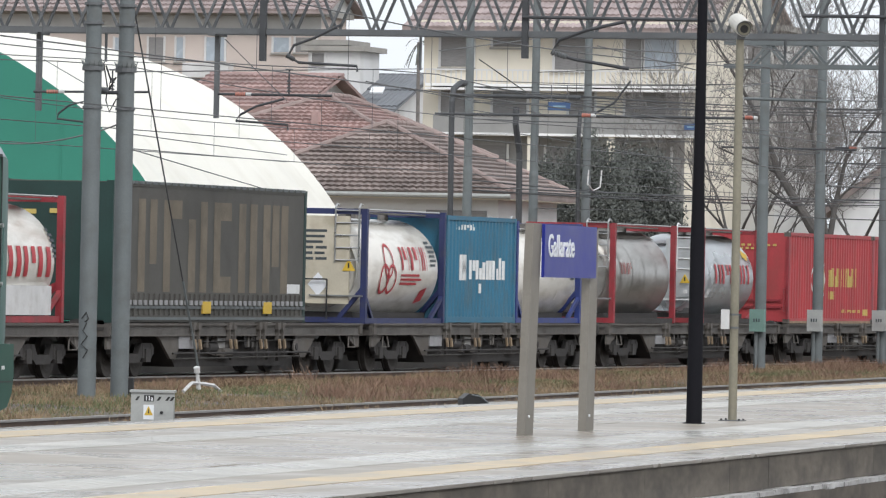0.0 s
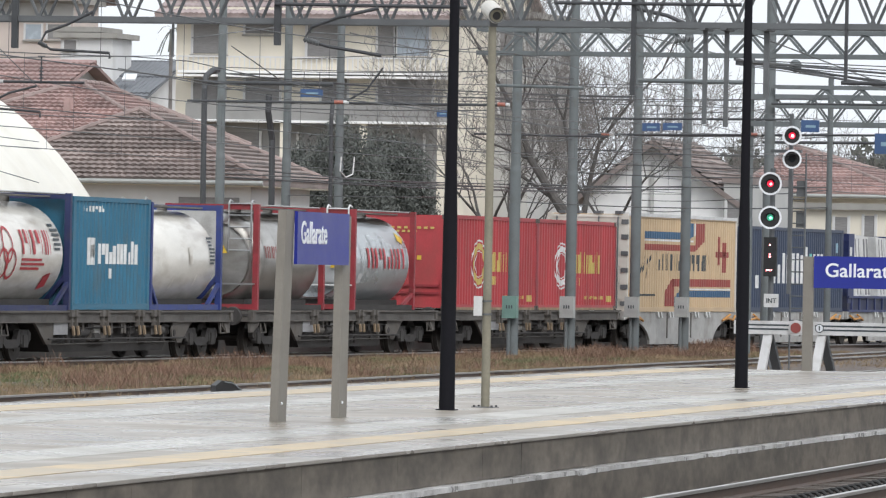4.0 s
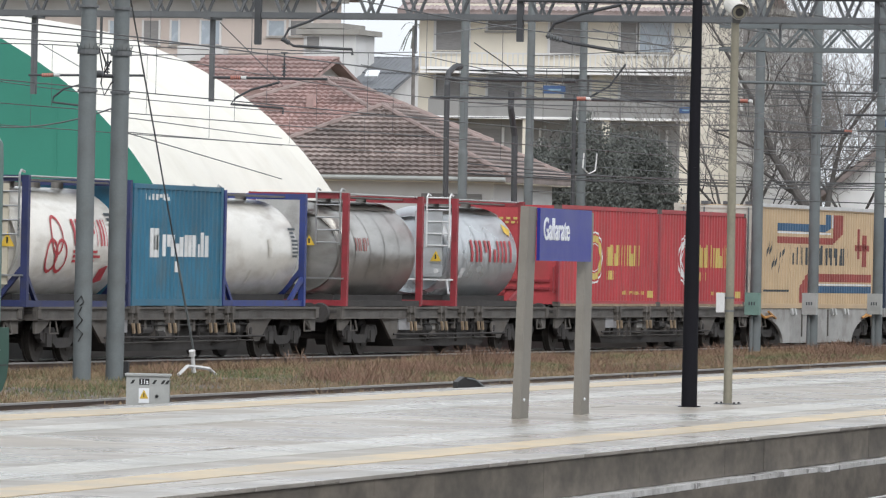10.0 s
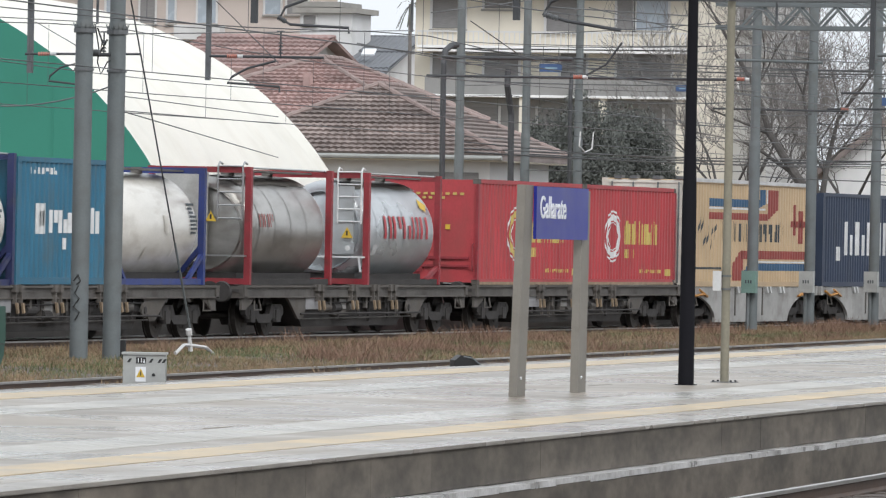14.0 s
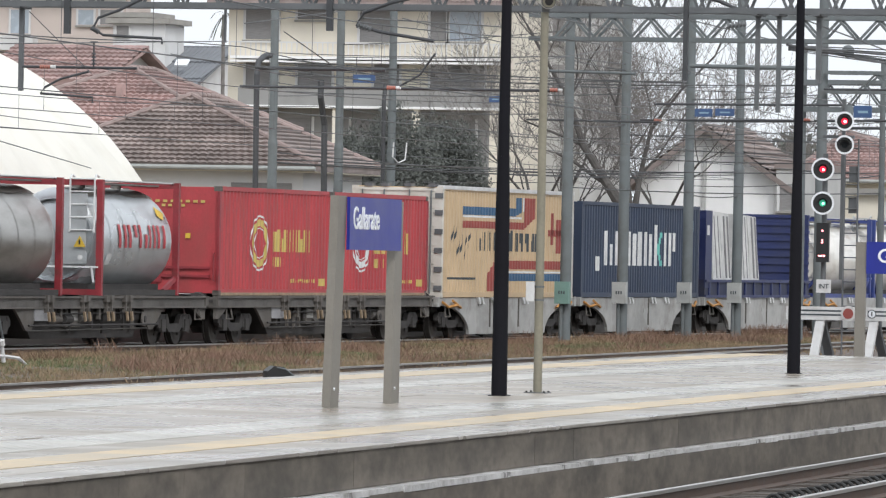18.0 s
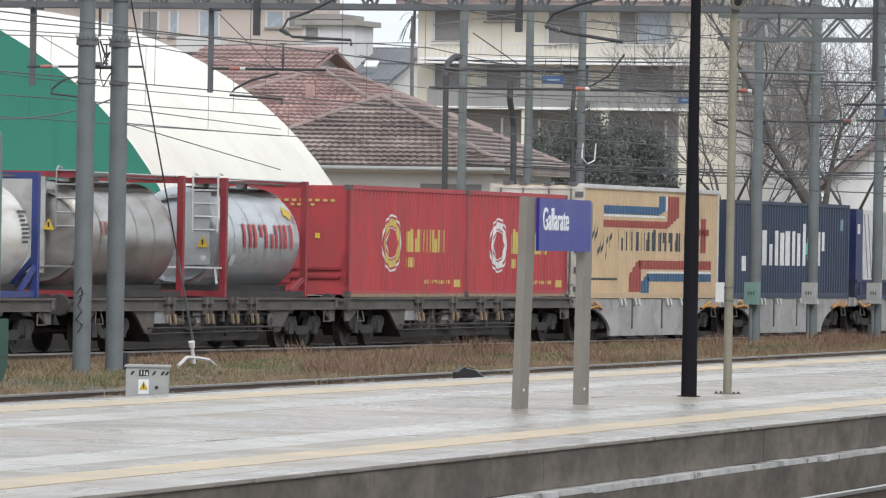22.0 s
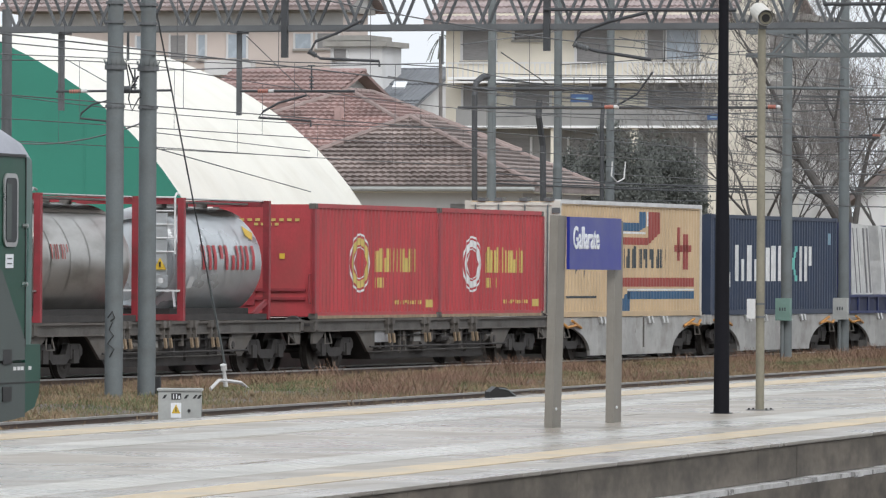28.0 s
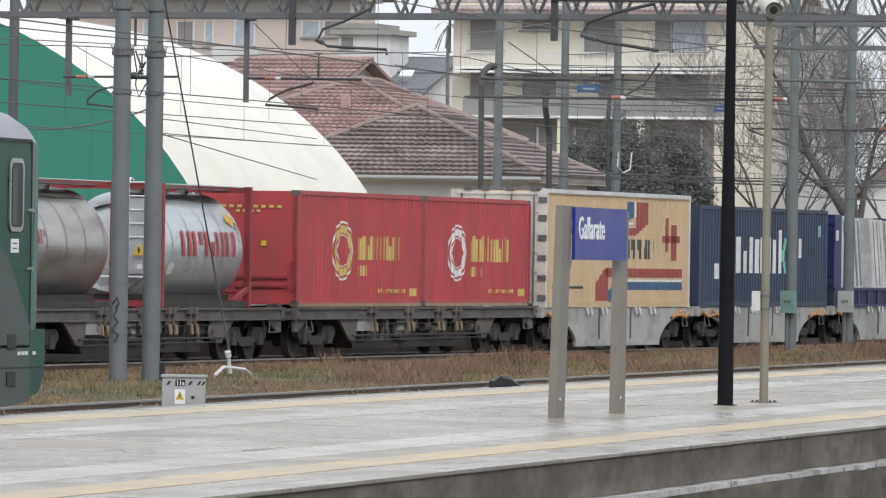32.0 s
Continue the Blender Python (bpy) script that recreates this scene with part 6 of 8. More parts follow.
def ridge(parent, p, q, material, r=0.1):
    bm = B()
    p, q = Vector(p), Vector(q)
    n = max(2, int((q - p).length / 0.42))
    for i in range(n):
        tube(bm, p.lerp(q, i / n), p.lerp(q, (i + 1.1) / n), r, r * 0.85, 8)
    part("ridge_tiles", bm, material, parent)


def hip_house(x0, x1, y0, y1, eave, apex, wall_in, material, wall, courses, label, windows=(), ridge_len=0.0):
    """Hipped house; its ridge runs back from the apex along x."""
    h = thing("house", label, "house", "houses behind the line")
    ax, ay, az = apex
    A, Bp, C, D = (x0, y1, eave), (x0, y0, eave), (x1, y0, eave), (x1, y1, eave)
    R0, R1 = (ax, ay, az), (ax + ridge_len, ay, az)
    bm = B()
    quad_box(bm, x0 + wall_in, x1 - wall_in, y0 + wall_in, y1 - wall_in, -0.4, eave - 0.02)
    body = part("wall", bm, wall, h, "plastered house walls")
    bm = B()
    quad_box(bm, x0 + 0.03, x1 - 0.03, y0 + 0.03, y1 - 0.03, eave - 0.16, eave - 0.02)
    part("eaves_board", bm, "plaster_cream", h)
    bm = B()
    tube(bm, (x0 - 0.06, y0, eave - 0.05), (x0 - 0.06, y1, eave - 0.05), 0.07, seg=8)
    part("gutter", bm, "cabinet_grey", h)
    roof = new("roof")
    roof.parent = h
    for pts in ((A, Bp, R0), (Bp, C, R1, R0), (C, D, R1), (D, A, R0, R1)):
        slab_face(roof, [p for i, p in enumerate(pts) if p != pts[i - 1]], material)
    tiled_face(roof, A, Bp, R0, R0, courses, material)
    tiled_face(roof, Bp, C, R1, R0, courses, material)
    tiled_face(roof, D, A, R0, R1, courses, material)
    for p, q in ((A, R0), (Bp, R0), (C, R1), (D, R1)) + (((R0, R1),) if ridge_len else ()):
        ridge(roof, Vector(p) + Vector((0, 0, 0.1)), Vector(q) + Vector((0, 0, 0.1)), "ridge_tile")
    for (yy, zz, w, hh) in windows:
        win = new("window")
        win.parent = h
        win.matrix_basis = pose(x0 + wall_in, yy, zz)
        bm = B()
        quad_box(bm, -0.05, 0.02, -w / 2, w / 2, -hh / 2, hh / 2)
        part("shutter", bm, "shutter", win, "closed dark shutter")
        bm = B()
        quad_box(bm, -0.12, 0.02, -w / 2 - 0.08, w / 2 + 0.08, -hh / 2 - 0.09, -hh / 2)
        part("sill", bm, "concrete", win)
    return h, roof


hip_house(203.0, 210.5, 59.75, 69.4, 4.79, (205.60, 64.49, 6.88), 0.55, "tile_brown", "plaster_white", 16, "single-storey house with brown tiled hip roof", windows=((66.0, 3.0, 1.3, 1.5), (61.6, 3.4, 1.9, 1.8)), ridge_len=2.6)
h2, r2 = hip_house(217.0, 226.0, 67.0, 76.5, 6.2, (221.00, 71.39, 8.1), 0.5, "tile_red", "plaster_cream", 16, "house with reddish tiled hip roof", ridge_len=2.4)
bm = B()
quad_box(bm, 218.8, 219.2, 71.01, 71.23, 6.6, 7.60)
part("chimney", bm, "tile_red", h2, "small brick chimney")


def gable_house(x0, x1, y0, y1, eave, top, ridge_y, material, wall, label, courses=10, along="y", wall_label="", name="house", base=-0.4):
    """Gable house whose ridge runs along y, or along x."""
    h = thing(name, label, "house", "houses behind the line")
    bm = B()
    if along == "y":
        mx = (x0 + x1) / 2
        prism(bm, [(x0, base), (x1, base), (x1, eave), (mx, top - 0.1), (x0, eave)], y0, y1, "xz")
    else:
        prism(bm, [(y0, base), (y1, base), (y1, eave), (ridge_y, top - 0.1), (y0, eave)], x0, x1, "yz")
    part("wall", bm, wall, h, wall_label)
    roof = new("roof")
    roof.parent = h
    o = 0.5
    if along == "y":
        f = (top - eave) / (mx - x0)
        e = eave - o * f
        A, Bq, C, D = (x0 - o, y1 + o, e), (x0 - o, y0 - o, e), (mx, y0 - o, top), (mx, y1 + o, top)
        E, F = (x1 + o, y0 - o, e), (x1 + o, y1 + o, e)
        slab_face(roof, (A, Bq, C, D), material)
        slab_face(roof, (E, F, D, C), material)
        tiled_face(roof, A, Bq, C, D, courses, material)
        ridge(roof, D, C, material)
    else:
        f0, f1 = (top - eave) / (ridge_y - y0), (top - eave) / (y1 - ridge_y)
        A, Bq = (x0 - o, y0 - o, eave - o * f0), (x1 + o, y0 - o, eave - o * f0)
        C, D = (x1 + o, ridge_y, top), (x0 - o, ridge_y, top)
        E, F = (x0 - o, y1 + o, eave - o * f1), (x1 + o, y1 + o, eave - o * f1)
        slab_face(roof, (A, Bq, C, D), material)
        slab_face(roof, (F, E, D, C), material)
        tiled_face(roof, A, Bq, C, D, courses, material)
        tiled_face(roof, E, F, C, D, courses, material)
        ridge(roof, D, C, material)
        for foot in (A, E):
            bm = B()
            beam(bm, Vector(foot) - Vector((0.04, 0, 0.1)), Vector(D) - Vector((0.04, 0, 0.1)), 0.06, 0.18)
            part("barge_board", bm, "tile_brown", roof)
    return h


# third red roof and its dormer gable, slate-roofed house, tall pink block
gable_house(238.0, 247.0, 78.28, 82.32, 8.24, 9.49, 0, "tile_red", "plaster_grey", "upper part of a house with red tiled roof", 9)
gable_house(318.0, 334.0, 100.52, 104.18, 9.61, 12.04, 0, "slate_roof", "plaster_white", "grey slate-roofed house with a roof window", 3)
x_, y_, z_ = (321.00, 101.22, 11.16)
bm = B()
quad_box(bm, -0.25, 0.25, -0.32, 0.32, -0.03, 0.05)
solid("roof_window", bm, "sign_white", "pale roof window in the slate roof", "window", at=Matrix.Translation((x_, y_, z_)) @ Matrix.Rotation(radians(-35), 4, "Y"))


def block(x0, depth, ya, yb, z1, wall, label, windows, name="apartment_block", roof_m="concrete", overhang=0.3):
    """Flat-fronted building; windows: (y, z, width, height, kind)."""
    b = thing(name, label, "building", "buildings behind the line")
    bm = B()
    quad_box(bm, x0, x0 + depth, ya, yb, -0.4, z1)
    part("wall", bm, wall, b)
    bm = B()
    quad_box(bm, x0 - overhang, x0 + depth + overhang, ya - overhang, yb + overhang, z1, z1 + 0.25)
    part("roof_slab", bm, roof_m, b)
    for y, z, w, h, k in windows:
        win = new("window")
        win.parent = b
        win.matrix_basis = pose(x0, y, z)
        bm = B()
        quad_box(bm, -0.02, 0.05, -w / 2, w / 2, -h / 2, h / 2)
        part("pane", bm, "pane_pale" if k == "glass" else "shutter", win, "closed grey shutter" if k != "glass" else "pale bluish window pane")
        for dy in (-w / 2 - 0.05, w / 2 + 0.05):
            bm = B()
            quad_box(bm, -0.06, 0.0, dy - 0.05, dy + 0.05, -h / 2 - 0.05, h / 2 + 0.05)
            part("frame", bm, "plaster_white", win)
        bm = B()
        quad_box(bm, -0.14, 0.0, -w / 2 - 0.12, w / 2 + 0.12, -h / 2 - 0.12, -h / 2 - 0.04)
        part("sill", bm, "concrete", win)
    return b


def win_at(xa, xb, za, zb, k="shutter"):
    return ((xa[1] + xb[1]) / 2, (za + zb) / 2, abs(xa[1] - xb[1]), abs(za - zb), k)


# cream villa with balconies
V = 280.0
villa = block(V, 14.0, 74.22, 86.29, 12.69, "plaster_cream", "three-storey cream villa with balconies and grey shutters", [
    win_at((280.00, 85.55, 12.40), (280.00, 84.16, 12.40), 12.40, 11.04),
    win_at((280.00, 83.31, 12.41), (280.00, 82.09, 12.41), 12.59, 11.89),
    win_at((280.00, 80.63, 12.42), (280.00, 79.30, 12.42), 12.37, 10.97),
    win_at((280.00, 77.61, 12.43), (280.00, 76.89, 12.44), 12.34, 11.04),
    win_at((280.00, 76.84, 12.44), (280.00, 75.45, 12.44), 12.34, 11.04, "glass"),
    win_at((280.00, 85.51, 9.82), (280.00, 84.17, 9.83), 10.15, 8.27),
    win_at((280.00, 83.26, 9.84), (280.00, 81.80, 9.85), 10.12, 8.29),
    win_at((280.00, 79.98, 9.86), (280.00, 78.90, 9.87), 10.09, 8.32),
    win_at((280.00, 77.57, 9.88), (280.00, 75.28, 9.89), 10.06, 8.34),
    # the two wide grey panels below stand in for the shaded porch
    win_at((280.00, 85.30, 7.48), (280.00, 82.62, 7.50), 7.81, 5.37),
    win_at((280.00, 80.92, 7.52), (280.00, 75.61, 7.57), 7.81, 5.37),
], name="villa")


def balcony(parent, x0, ya, yb, z, proj, rail, label="white balcony with railing"):
    b = new("balcony")
    b.parent = parent
    tagged(b, label)
    # brighter plaster paints in the light on the slab edge
    bm = B()
    quad_box(bm, x0 - proj, x0, ya, yb, z - 0.11, z)
    part("slab", bm, "plaster_bright", b, "white balcony slab, brightened as its edge catches light")
    bm = B()
    quad_box(bm, x0 - proj, x0 - proj + 0.05, ya, yb, z + rail - 0.06, z + rail)
    part("hand_rail", bm, "plaster_white", b)
    n = int((yb - ya) / 0.22)
    for i in range(n + 1):
        y = ya + (yb - ya) * i / n
        bm = B()
        quad_box(bm, x0 - proj + 0.01, x0 - proj + 0.04, y - 0.025, y + 0.025, z, z + rail - 0.06)
        part("baluster", bm, "plaster_white", b)


balcony(villa, V, 74.19, 85.88, 10.32, 1.1, 0.6)
# awning edge is white, and brightened in colour for the light on it
bm = B()
quad_box(bm, V - 1.15, V, 74.19, 85.87, 10.06, 10.15)
part("awning_edge", bm, "plaster_bright", villa, "white edge of the awning box, brightened as it catches light")
# the parapet's grey includes the shade it stands in
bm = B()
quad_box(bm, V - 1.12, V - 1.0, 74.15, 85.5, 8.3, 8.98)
low = part("balcony_parapet", bm, "shade_grey", villa, "solid balcony parapet, its grey deepened for shade")
bm = B()
quad_box(bm, V - 1.16, V, 74.15, 85.5, 8.2, 8.3)
part("slab", bm, "plaster_bright", low, "white balcony slab, brightened as its edge catches light")
bm = B()
quad_box(bm, V - 1.14, V - 0.98, 74.15, 85.5, 8.98, 9.03)
part("coping", bm, "plaster_white", low)
# grey sheet over the ground floor paints in the porch shade
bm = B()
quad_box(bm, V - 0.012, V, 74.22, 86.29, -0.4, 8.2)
part("ground_floor_render", bm, "shade_grey", villa, "ground floor sheet coloured grey for the porch shade")
for yy in (74.6, 77.9, 81.3, 85.1):
    bm = B()
    quad_box(bm, V - 1.05, V - 0.8, yy - 0.14, yy + 0.14, -0.4, 8.2)
    part("porch_pillar", bm, "plaster_cream", villa, "cream porch pillar")
hv = gable_house(V - 0.6, V + 15, 74.26 + 0.2, 86.72 - 0.3, 12.79, 12.79 + 3.4, 0, "tile_mauve", "plaster_cream", "tiled roof storey of the villa", 12, name="villa_roof", base=12.69 + 0.26)
block(285.0, 7.6, 72.44, 75.50, 12.83, "plaster_grey", "grey apartment house behind bare trees", [
    win_at((285.00, 75.12, 11.93), (285.00, 74.54, 11.93), 12.40, 11.22), win_at((285.00, 75.09, 9.57), (285.00, 74.50, 9.57), 10.28, 8.86), win_at((285.00, 73.68, 9.82), (285.00, 73.15, 9.82), 10.28, 8.86), win_at((285.00, 73.71, 11.93), (285.00, 73.18, 11.94), 12.40, 11.22), win_at((285.00, 75.04, 6.98), (285.00, 74.46, 6.98), 7.69, 6.27)])
pink = block(330.0, 4.0, 107.0, 124.0, 15.0, "plaster_pink", "tall pinkish apartment block in the haze", [
    win_at((330.0, 114.5, 13.91), (330.0, 114.15, 12.75), 13.91, 12.75, "glass"), win_at((330.0, 112.94, 13.93), (330.0, 112.0, 12.77), 13.93, 12.77, "glass"), win_at((330.0, 109.45, 13.95), (330.0, 108.65, 13.23), 13.95, 13.23, "glass"), win_at((330.0, 108.31, 13.96), (330.0, 107.25, 13.25), 13.96, 13.25, "shutter"), win_at((330.0, 115.95, 13.9), (330.0, 115.18, 12.73), 13.90, 12.73, "shutter"), win_at((330.0, 117.73, 13.87), (330.0, 116.96, 12.71), 13.87, 12.71, "glass")])
bm = B()
quad_box(bm, 329.2, 330.0, 111.51, 113.91, 11.92, 12.64)
part("balcony_parapet", bm, "plaster_white", pink, "pale balcony parapet")
bm = B()
quad_box(bm, 329.97, 330.0, 107.0, 124.0, 14.27, 14.99)
part("upper_storey_band", bm, "plaster_grey", pink, "pale grey upper storey")
gable_house(329.4, 334.6, 106.8, 124.2, 15.42, 16.5, 0, "tile_mauve", "plaster_grey", "red tiled roof of the pinkish block", 6, name="block_roof", base=15.26)
block(322.0, 3.0, 102.41, 105.03, 13.04, "plaster_white", "white flat-roofed house with stepped roof", [win_at((322.00, 104.85, 12.81), (322.00, 104.23, 12.82), 12.92, 12.49)], name="house")
block(323.0, 2.5, 103.7, 105.1, 13.35, "plaster_white", "white roof storey with overhanging slab", [], name="roof_storey", overhang=0.5)

# white gable house and red roofs beside the line further on
gable = gable_house(250.0, 256.0, 55.96, 61.32, 5.22, 7.11, 58.74, "tile_brown", "plaster_bright", "white plastered house with brown tiled gable roof", 11, along="x", wall_label="white gable wall")
hip_house(270.0, 284.0, 53.28, 60.25, 5.50, (277.00, 59.42, 7.43), 0.6, "tile_red", "plaster_cream", 16, "cream house with red tiled hip roof", windows=((54.71, 3.3, 0.5, 1.5), (55.61, 3.3, 0.4, 1.5), (56.39, 3.3, 0.4, 1.5)))
block(262.0, 6.0, 52.60, 55.82, 4.83, "plaster_cream", "low cream annex with dark openings", [win_at((262.00, 53.42, 4.46), (262.00, 53.03, 4.46), 4.63, 1.0), win_at((262.00, 54.55, 4.44), (262.00, 54.07, 4.45), 4.56, 1.0)], name="annex")
# downpipe, seam and dark lean-to of the white gable house
for yy, w_, m_ in ((58.84, 0.12, "plaster_grey"), (56.76, 0.05, "galv_dark"), (60.41, 0.04, "galv_dark"), (57.75, 0.03, "plaster_grey")):
    bm = B()
    quad_box(bm, 249.88, 250.0, yy - w_ / 2, yy + w_ / 2, 0.0, 6.33 - 2.4 * (w_ < 0.1))
    part("downpipe", bm, m_, gable)
block(249.5, 8.0, 55.35, 56.08, 5.59, "plaster_grey", "dark grey lean-to beside the white house", [win_at((249.50, 55.93, 4.56), (249.50, 55.47, 4.57), 5.01, 4.12)], name="lean_to", roof_m="tile_brown", overhang=0.06)
# ---- bare trees, hedge, palm ----
def bare_tree(x, y, height, seed, label, spread=1.25, levels=5, r0=0.22, lean=(0, 0), leaders=()):
    rnd = random.Random(seed)
    t = thing("tree", label, "tree", "bare trees", at=pose(x, y, -0.4))
    trunk, limbs, twigs = B(), B(), B()

    def grow(p, d, length, r, level):
        n = 3
        for i in range(n):
            d2 = (d + Vector((rnd.uniform(-0.26, 0.26), rnd.uniform(-0.26, 0.26), rnd.uniform(-0.1, 0.12)))).normalized()
            q = p + d2 * (length / n)
            r = max(r, 0.008)
            tube(trunk if level == 0 else limbs if level < 3 else twigs, p, q, r, r * 0.82, 8 if level == 0 else 5 if level < 3 else 3, caps=False)
            p, d, r = q, d2, r * 0.82
            if 0 < level < levels and rnd.random() < 0.72:
                side = Vector((rnd.uniform(-1, 1), rnd.uniform(-1, 1), rnd.uniform(-0.2, 0.8))).normalized()
                grow(p, (d + side * 0.9 * spread).normalized(), length * rnd.uniform(0.45, 0.7), r * 0.6, level + 1)
        if level < levels:
            for _ in range(rnd.choice((2, 2, 3))):
                side = Vector((rnd.uniform(-1, 1), rnd.uniform(-1, 1), rnd.uniform(0.0, 0.7))).normalized()
                grow(p, (d + side * 0.75 * spread).normalized(), length * rnd.uniform(0.6, 0.85), r * 0.62, level + 1)
    if leaders:
        tube(trunk, (0, 0, 0), (0, 0, height * 0.3), r0 * 1.15, r0, 10)
        for path, r in leaders:
            p = Vector((0, 0, height * 0.28))
            for k, (dy, dz) in enumerate(path):
                q = Vector((rnd.uniform(-0.3, 0.3), dy, dz))
                tube(trunk, p, q, r, r * 0.7, 9)
                r *= 0.7
                for _ in range(2 if k else 1):
                    side = Vector((rnd.uniform(-1, 1), rnd.uniform(-1, 1), rnd.uniform(0.0, 0.8))).normalized()
                    grow(q, ((q - p).normalized() + side).normalized(), rnd.uniform(1.6, 2.8), r * 0.5, 2)
                p = q
            grow(p, (q - Vector((0, 0, height * 0.28))).normalized(), 2.4, r * 0.8, 1)
    else:
        grow(Vector((0, 0, 0)), Vector((lean[0], lean[1], 1)).normalized(), height * 0.28, r0 * 0.8, 0)
    part("trunk", trunk, "bark_dark", t, "dark bare trunk")
    part("branchwork", limbs, "bark_dark", t, kind="stuff")
    part("twig_crown", twigs, "bark", t, "fine bare twigs", kind="stuff")
    return t


for (X, Y, Z), hgt, sd, r0, ln in (((255.00, 65.34, 5.23), 15, 5, 0.25, (0, 0.1)), ((262.00, 67.3, 5.30), 15, 8, 0.24, (0, -0.05)), ((246.00, 59.56, 5.37), 14, 11, 0.26, (0.0, -0.1)), ((262.00, 64.03, 5.35), 14, 14, 0.24, (0, 0.1)), ((270.00, 63.21, 5.72), 14, 17, 0.22, (0, 0)), ((290.00, 65.94, 6.01), 11, 23, 0.2, (0, 0))):
    bare_tree(X, Y, hgt, sd, "tall bare winter tree with dense fine branches", r0=r0, lean=ln)

for (X, Y, Z), hgt, sd in (((266.00, 68.95, 5.35), 15, 77), ((262.00, 65.91, 5.33), 14.5, 83)):
    bare_tree(X, Y, hgt, sd, "slender bare winter tree before the villa", r0=0.13, spread=1.05)
# thick forked tree in front of the white house
bare_tree(*(241.00, 59.31, 4.49)[:2], 14.0, 33, "old bare tree with thick forked dark trunk", r0=0.36, leaders=(
    (((0.9, 5.2), (1.9, 6.6), (2.4, 8.2), (3.2, 9.6)), 0.24),
    (((-0.2, 5.6), (-0.6, 7.2), (-1.6, 8.6), (-2.9, 9.8), (-3.6, 11.5)), 0.13),
    (((0.2, 6.0), (0.7, 8.0), (0.4, 10.0)), 0.1)))
for (X, Y, Z), hgt, sd in (((300.00, 68.21, 6.14), 13, 51), ((310.00, 68.41, 6.30), 12, 53), ((320.00, 66.07, 6.51), 12, 57), ((315.00, 67.14, 6.41), 11, 59)):
    bare_tree(X, Y, hgt, sd, "distant bare winter tree with fine branches", r0=0.2)


def bush(x, y, w, h, d, n, material, label, seed, name="hedge", leaf=0.14, stem=True):
    rnd = random.Random(seed)
    b = thing(name, label, "shrub", "shrubs", at=pose(x, y, -0.35))
    bm = B()
    for i in range(n):
        a, e = rnd.uniform(0, 2 * math.pi), math.acos(rnd.uniform(-0.2, 1))
        k = rnd.uniform(0.45, 1.0) ** 0.6 * (0.82 + 0.25 * noise.noise((math.cos(a) * 2 + seed, math.sin(a) * 2, e * 2)))
        p = Vector((math.sin(e) * math.cos(a) * d / 2 * k, math.sin(e) * math.sin(a) * w / 2 * k, max(0.1, h * 0.42 + math.cos(e) * h * 0.56 * k)))
        q = Euler((rnd.uniform(0, 6), rnd.uniform(0, 6), rnd.uniform(0, 6))).to_matrix()
        s = leaf * rnd.uniform(0.6, 1.5)
        bm.faces.new([bm.verts.new(p + q @ Vector(c)) for c in ((-s, 0, 0), (0, -s * 0.5, 0), (s, 0, 0), (0, s * 0.5, 0))])
    part("foliage", bm, material, b, kind="stuff")
    if stem:
        bm = B()
        tube(bm, (0, 0, 0), (0, 0, h * 0.6), 0.12, 0.05, 7)
        part("stem", bm, "bark", b)
    return b


for (X, Y, Z), w, h, sd in (((236.00, 66.6, 5.52), 4.6, 8.6, 1), ((238.00, 68.5, 5.53), 3.2, 7.9, 2), ((240.00, 65.92, 5.60), 4.4, 8.4, 3), ((242.00, 65.7, 5.04), 2.8, 6.2, 4), ((242.00, 63.04, 5.07), 3.6, 4.6, 6), ((246.00, 62.20, 5.13), 2.6, 4.6, 7)):
    bush(X, Y, w, h, 2.8, 22000, "evergreen", "dark evergreen shrub behind the train", sd, leaf=0.055)

for (X, Y, Z), w, h, sd in (((340.00, 69.09, 7.63), 6.0, 10.2, 61), ((345.00, 72.11, 7.68), 5.0, 9.6, 62), ((340.00, 75.04, 7.54), 6.0, 10.0, 63), ((335.00, 76.75, 7.42), 5.0, 9.6, 64), ((350.00, 78.42, 7.68), 4.5, 9.4, 65)):
    bush(X, Y, w, h, 4.0, 4200, "far_green", "hazy grey-green conifer behind the roofs", sd, name="conifer", leaf=0.2)


def palm():
    x, y, z = (310.00, 95.7, 13.09)
    p = thing("palm_tree", "tall thin palm between the houses", "tree", at=pose(x, y, -0.4))
    bm = B()
    tube(bm, (0, 0, 0), (0, 0.1, z + 0.4), 0.12, 0.08, 8)
    part("trunk", bm, "bark", p)
    rnd = random.Random(4)
    for i in range(15):
        a, u = rnd.uniform(0, 6.28), rnd.uniform(-0.3, 0.9)
        bm = B()
        pts = [Vector((math.cos(a) * 0.8 * k, math.sin(a) * 0.8 * k, z + 0.4 + u * 1.0 * k - 1.0 * k * k)) for k in (0, 0.35, 0.7, 1.0)]
        for s, e in zip(pts, pts[1:]):
            w = 0.04
            side = Vector((-math.sin(a), math.cos(a), 0)) * w
            bm.faces.new([bm.verts.new(v) for v in (s - side, s + side, e + side * 0.7, e - side * 0.7)])
        part("frond", bm, "far_green", p)
    return p


palm()


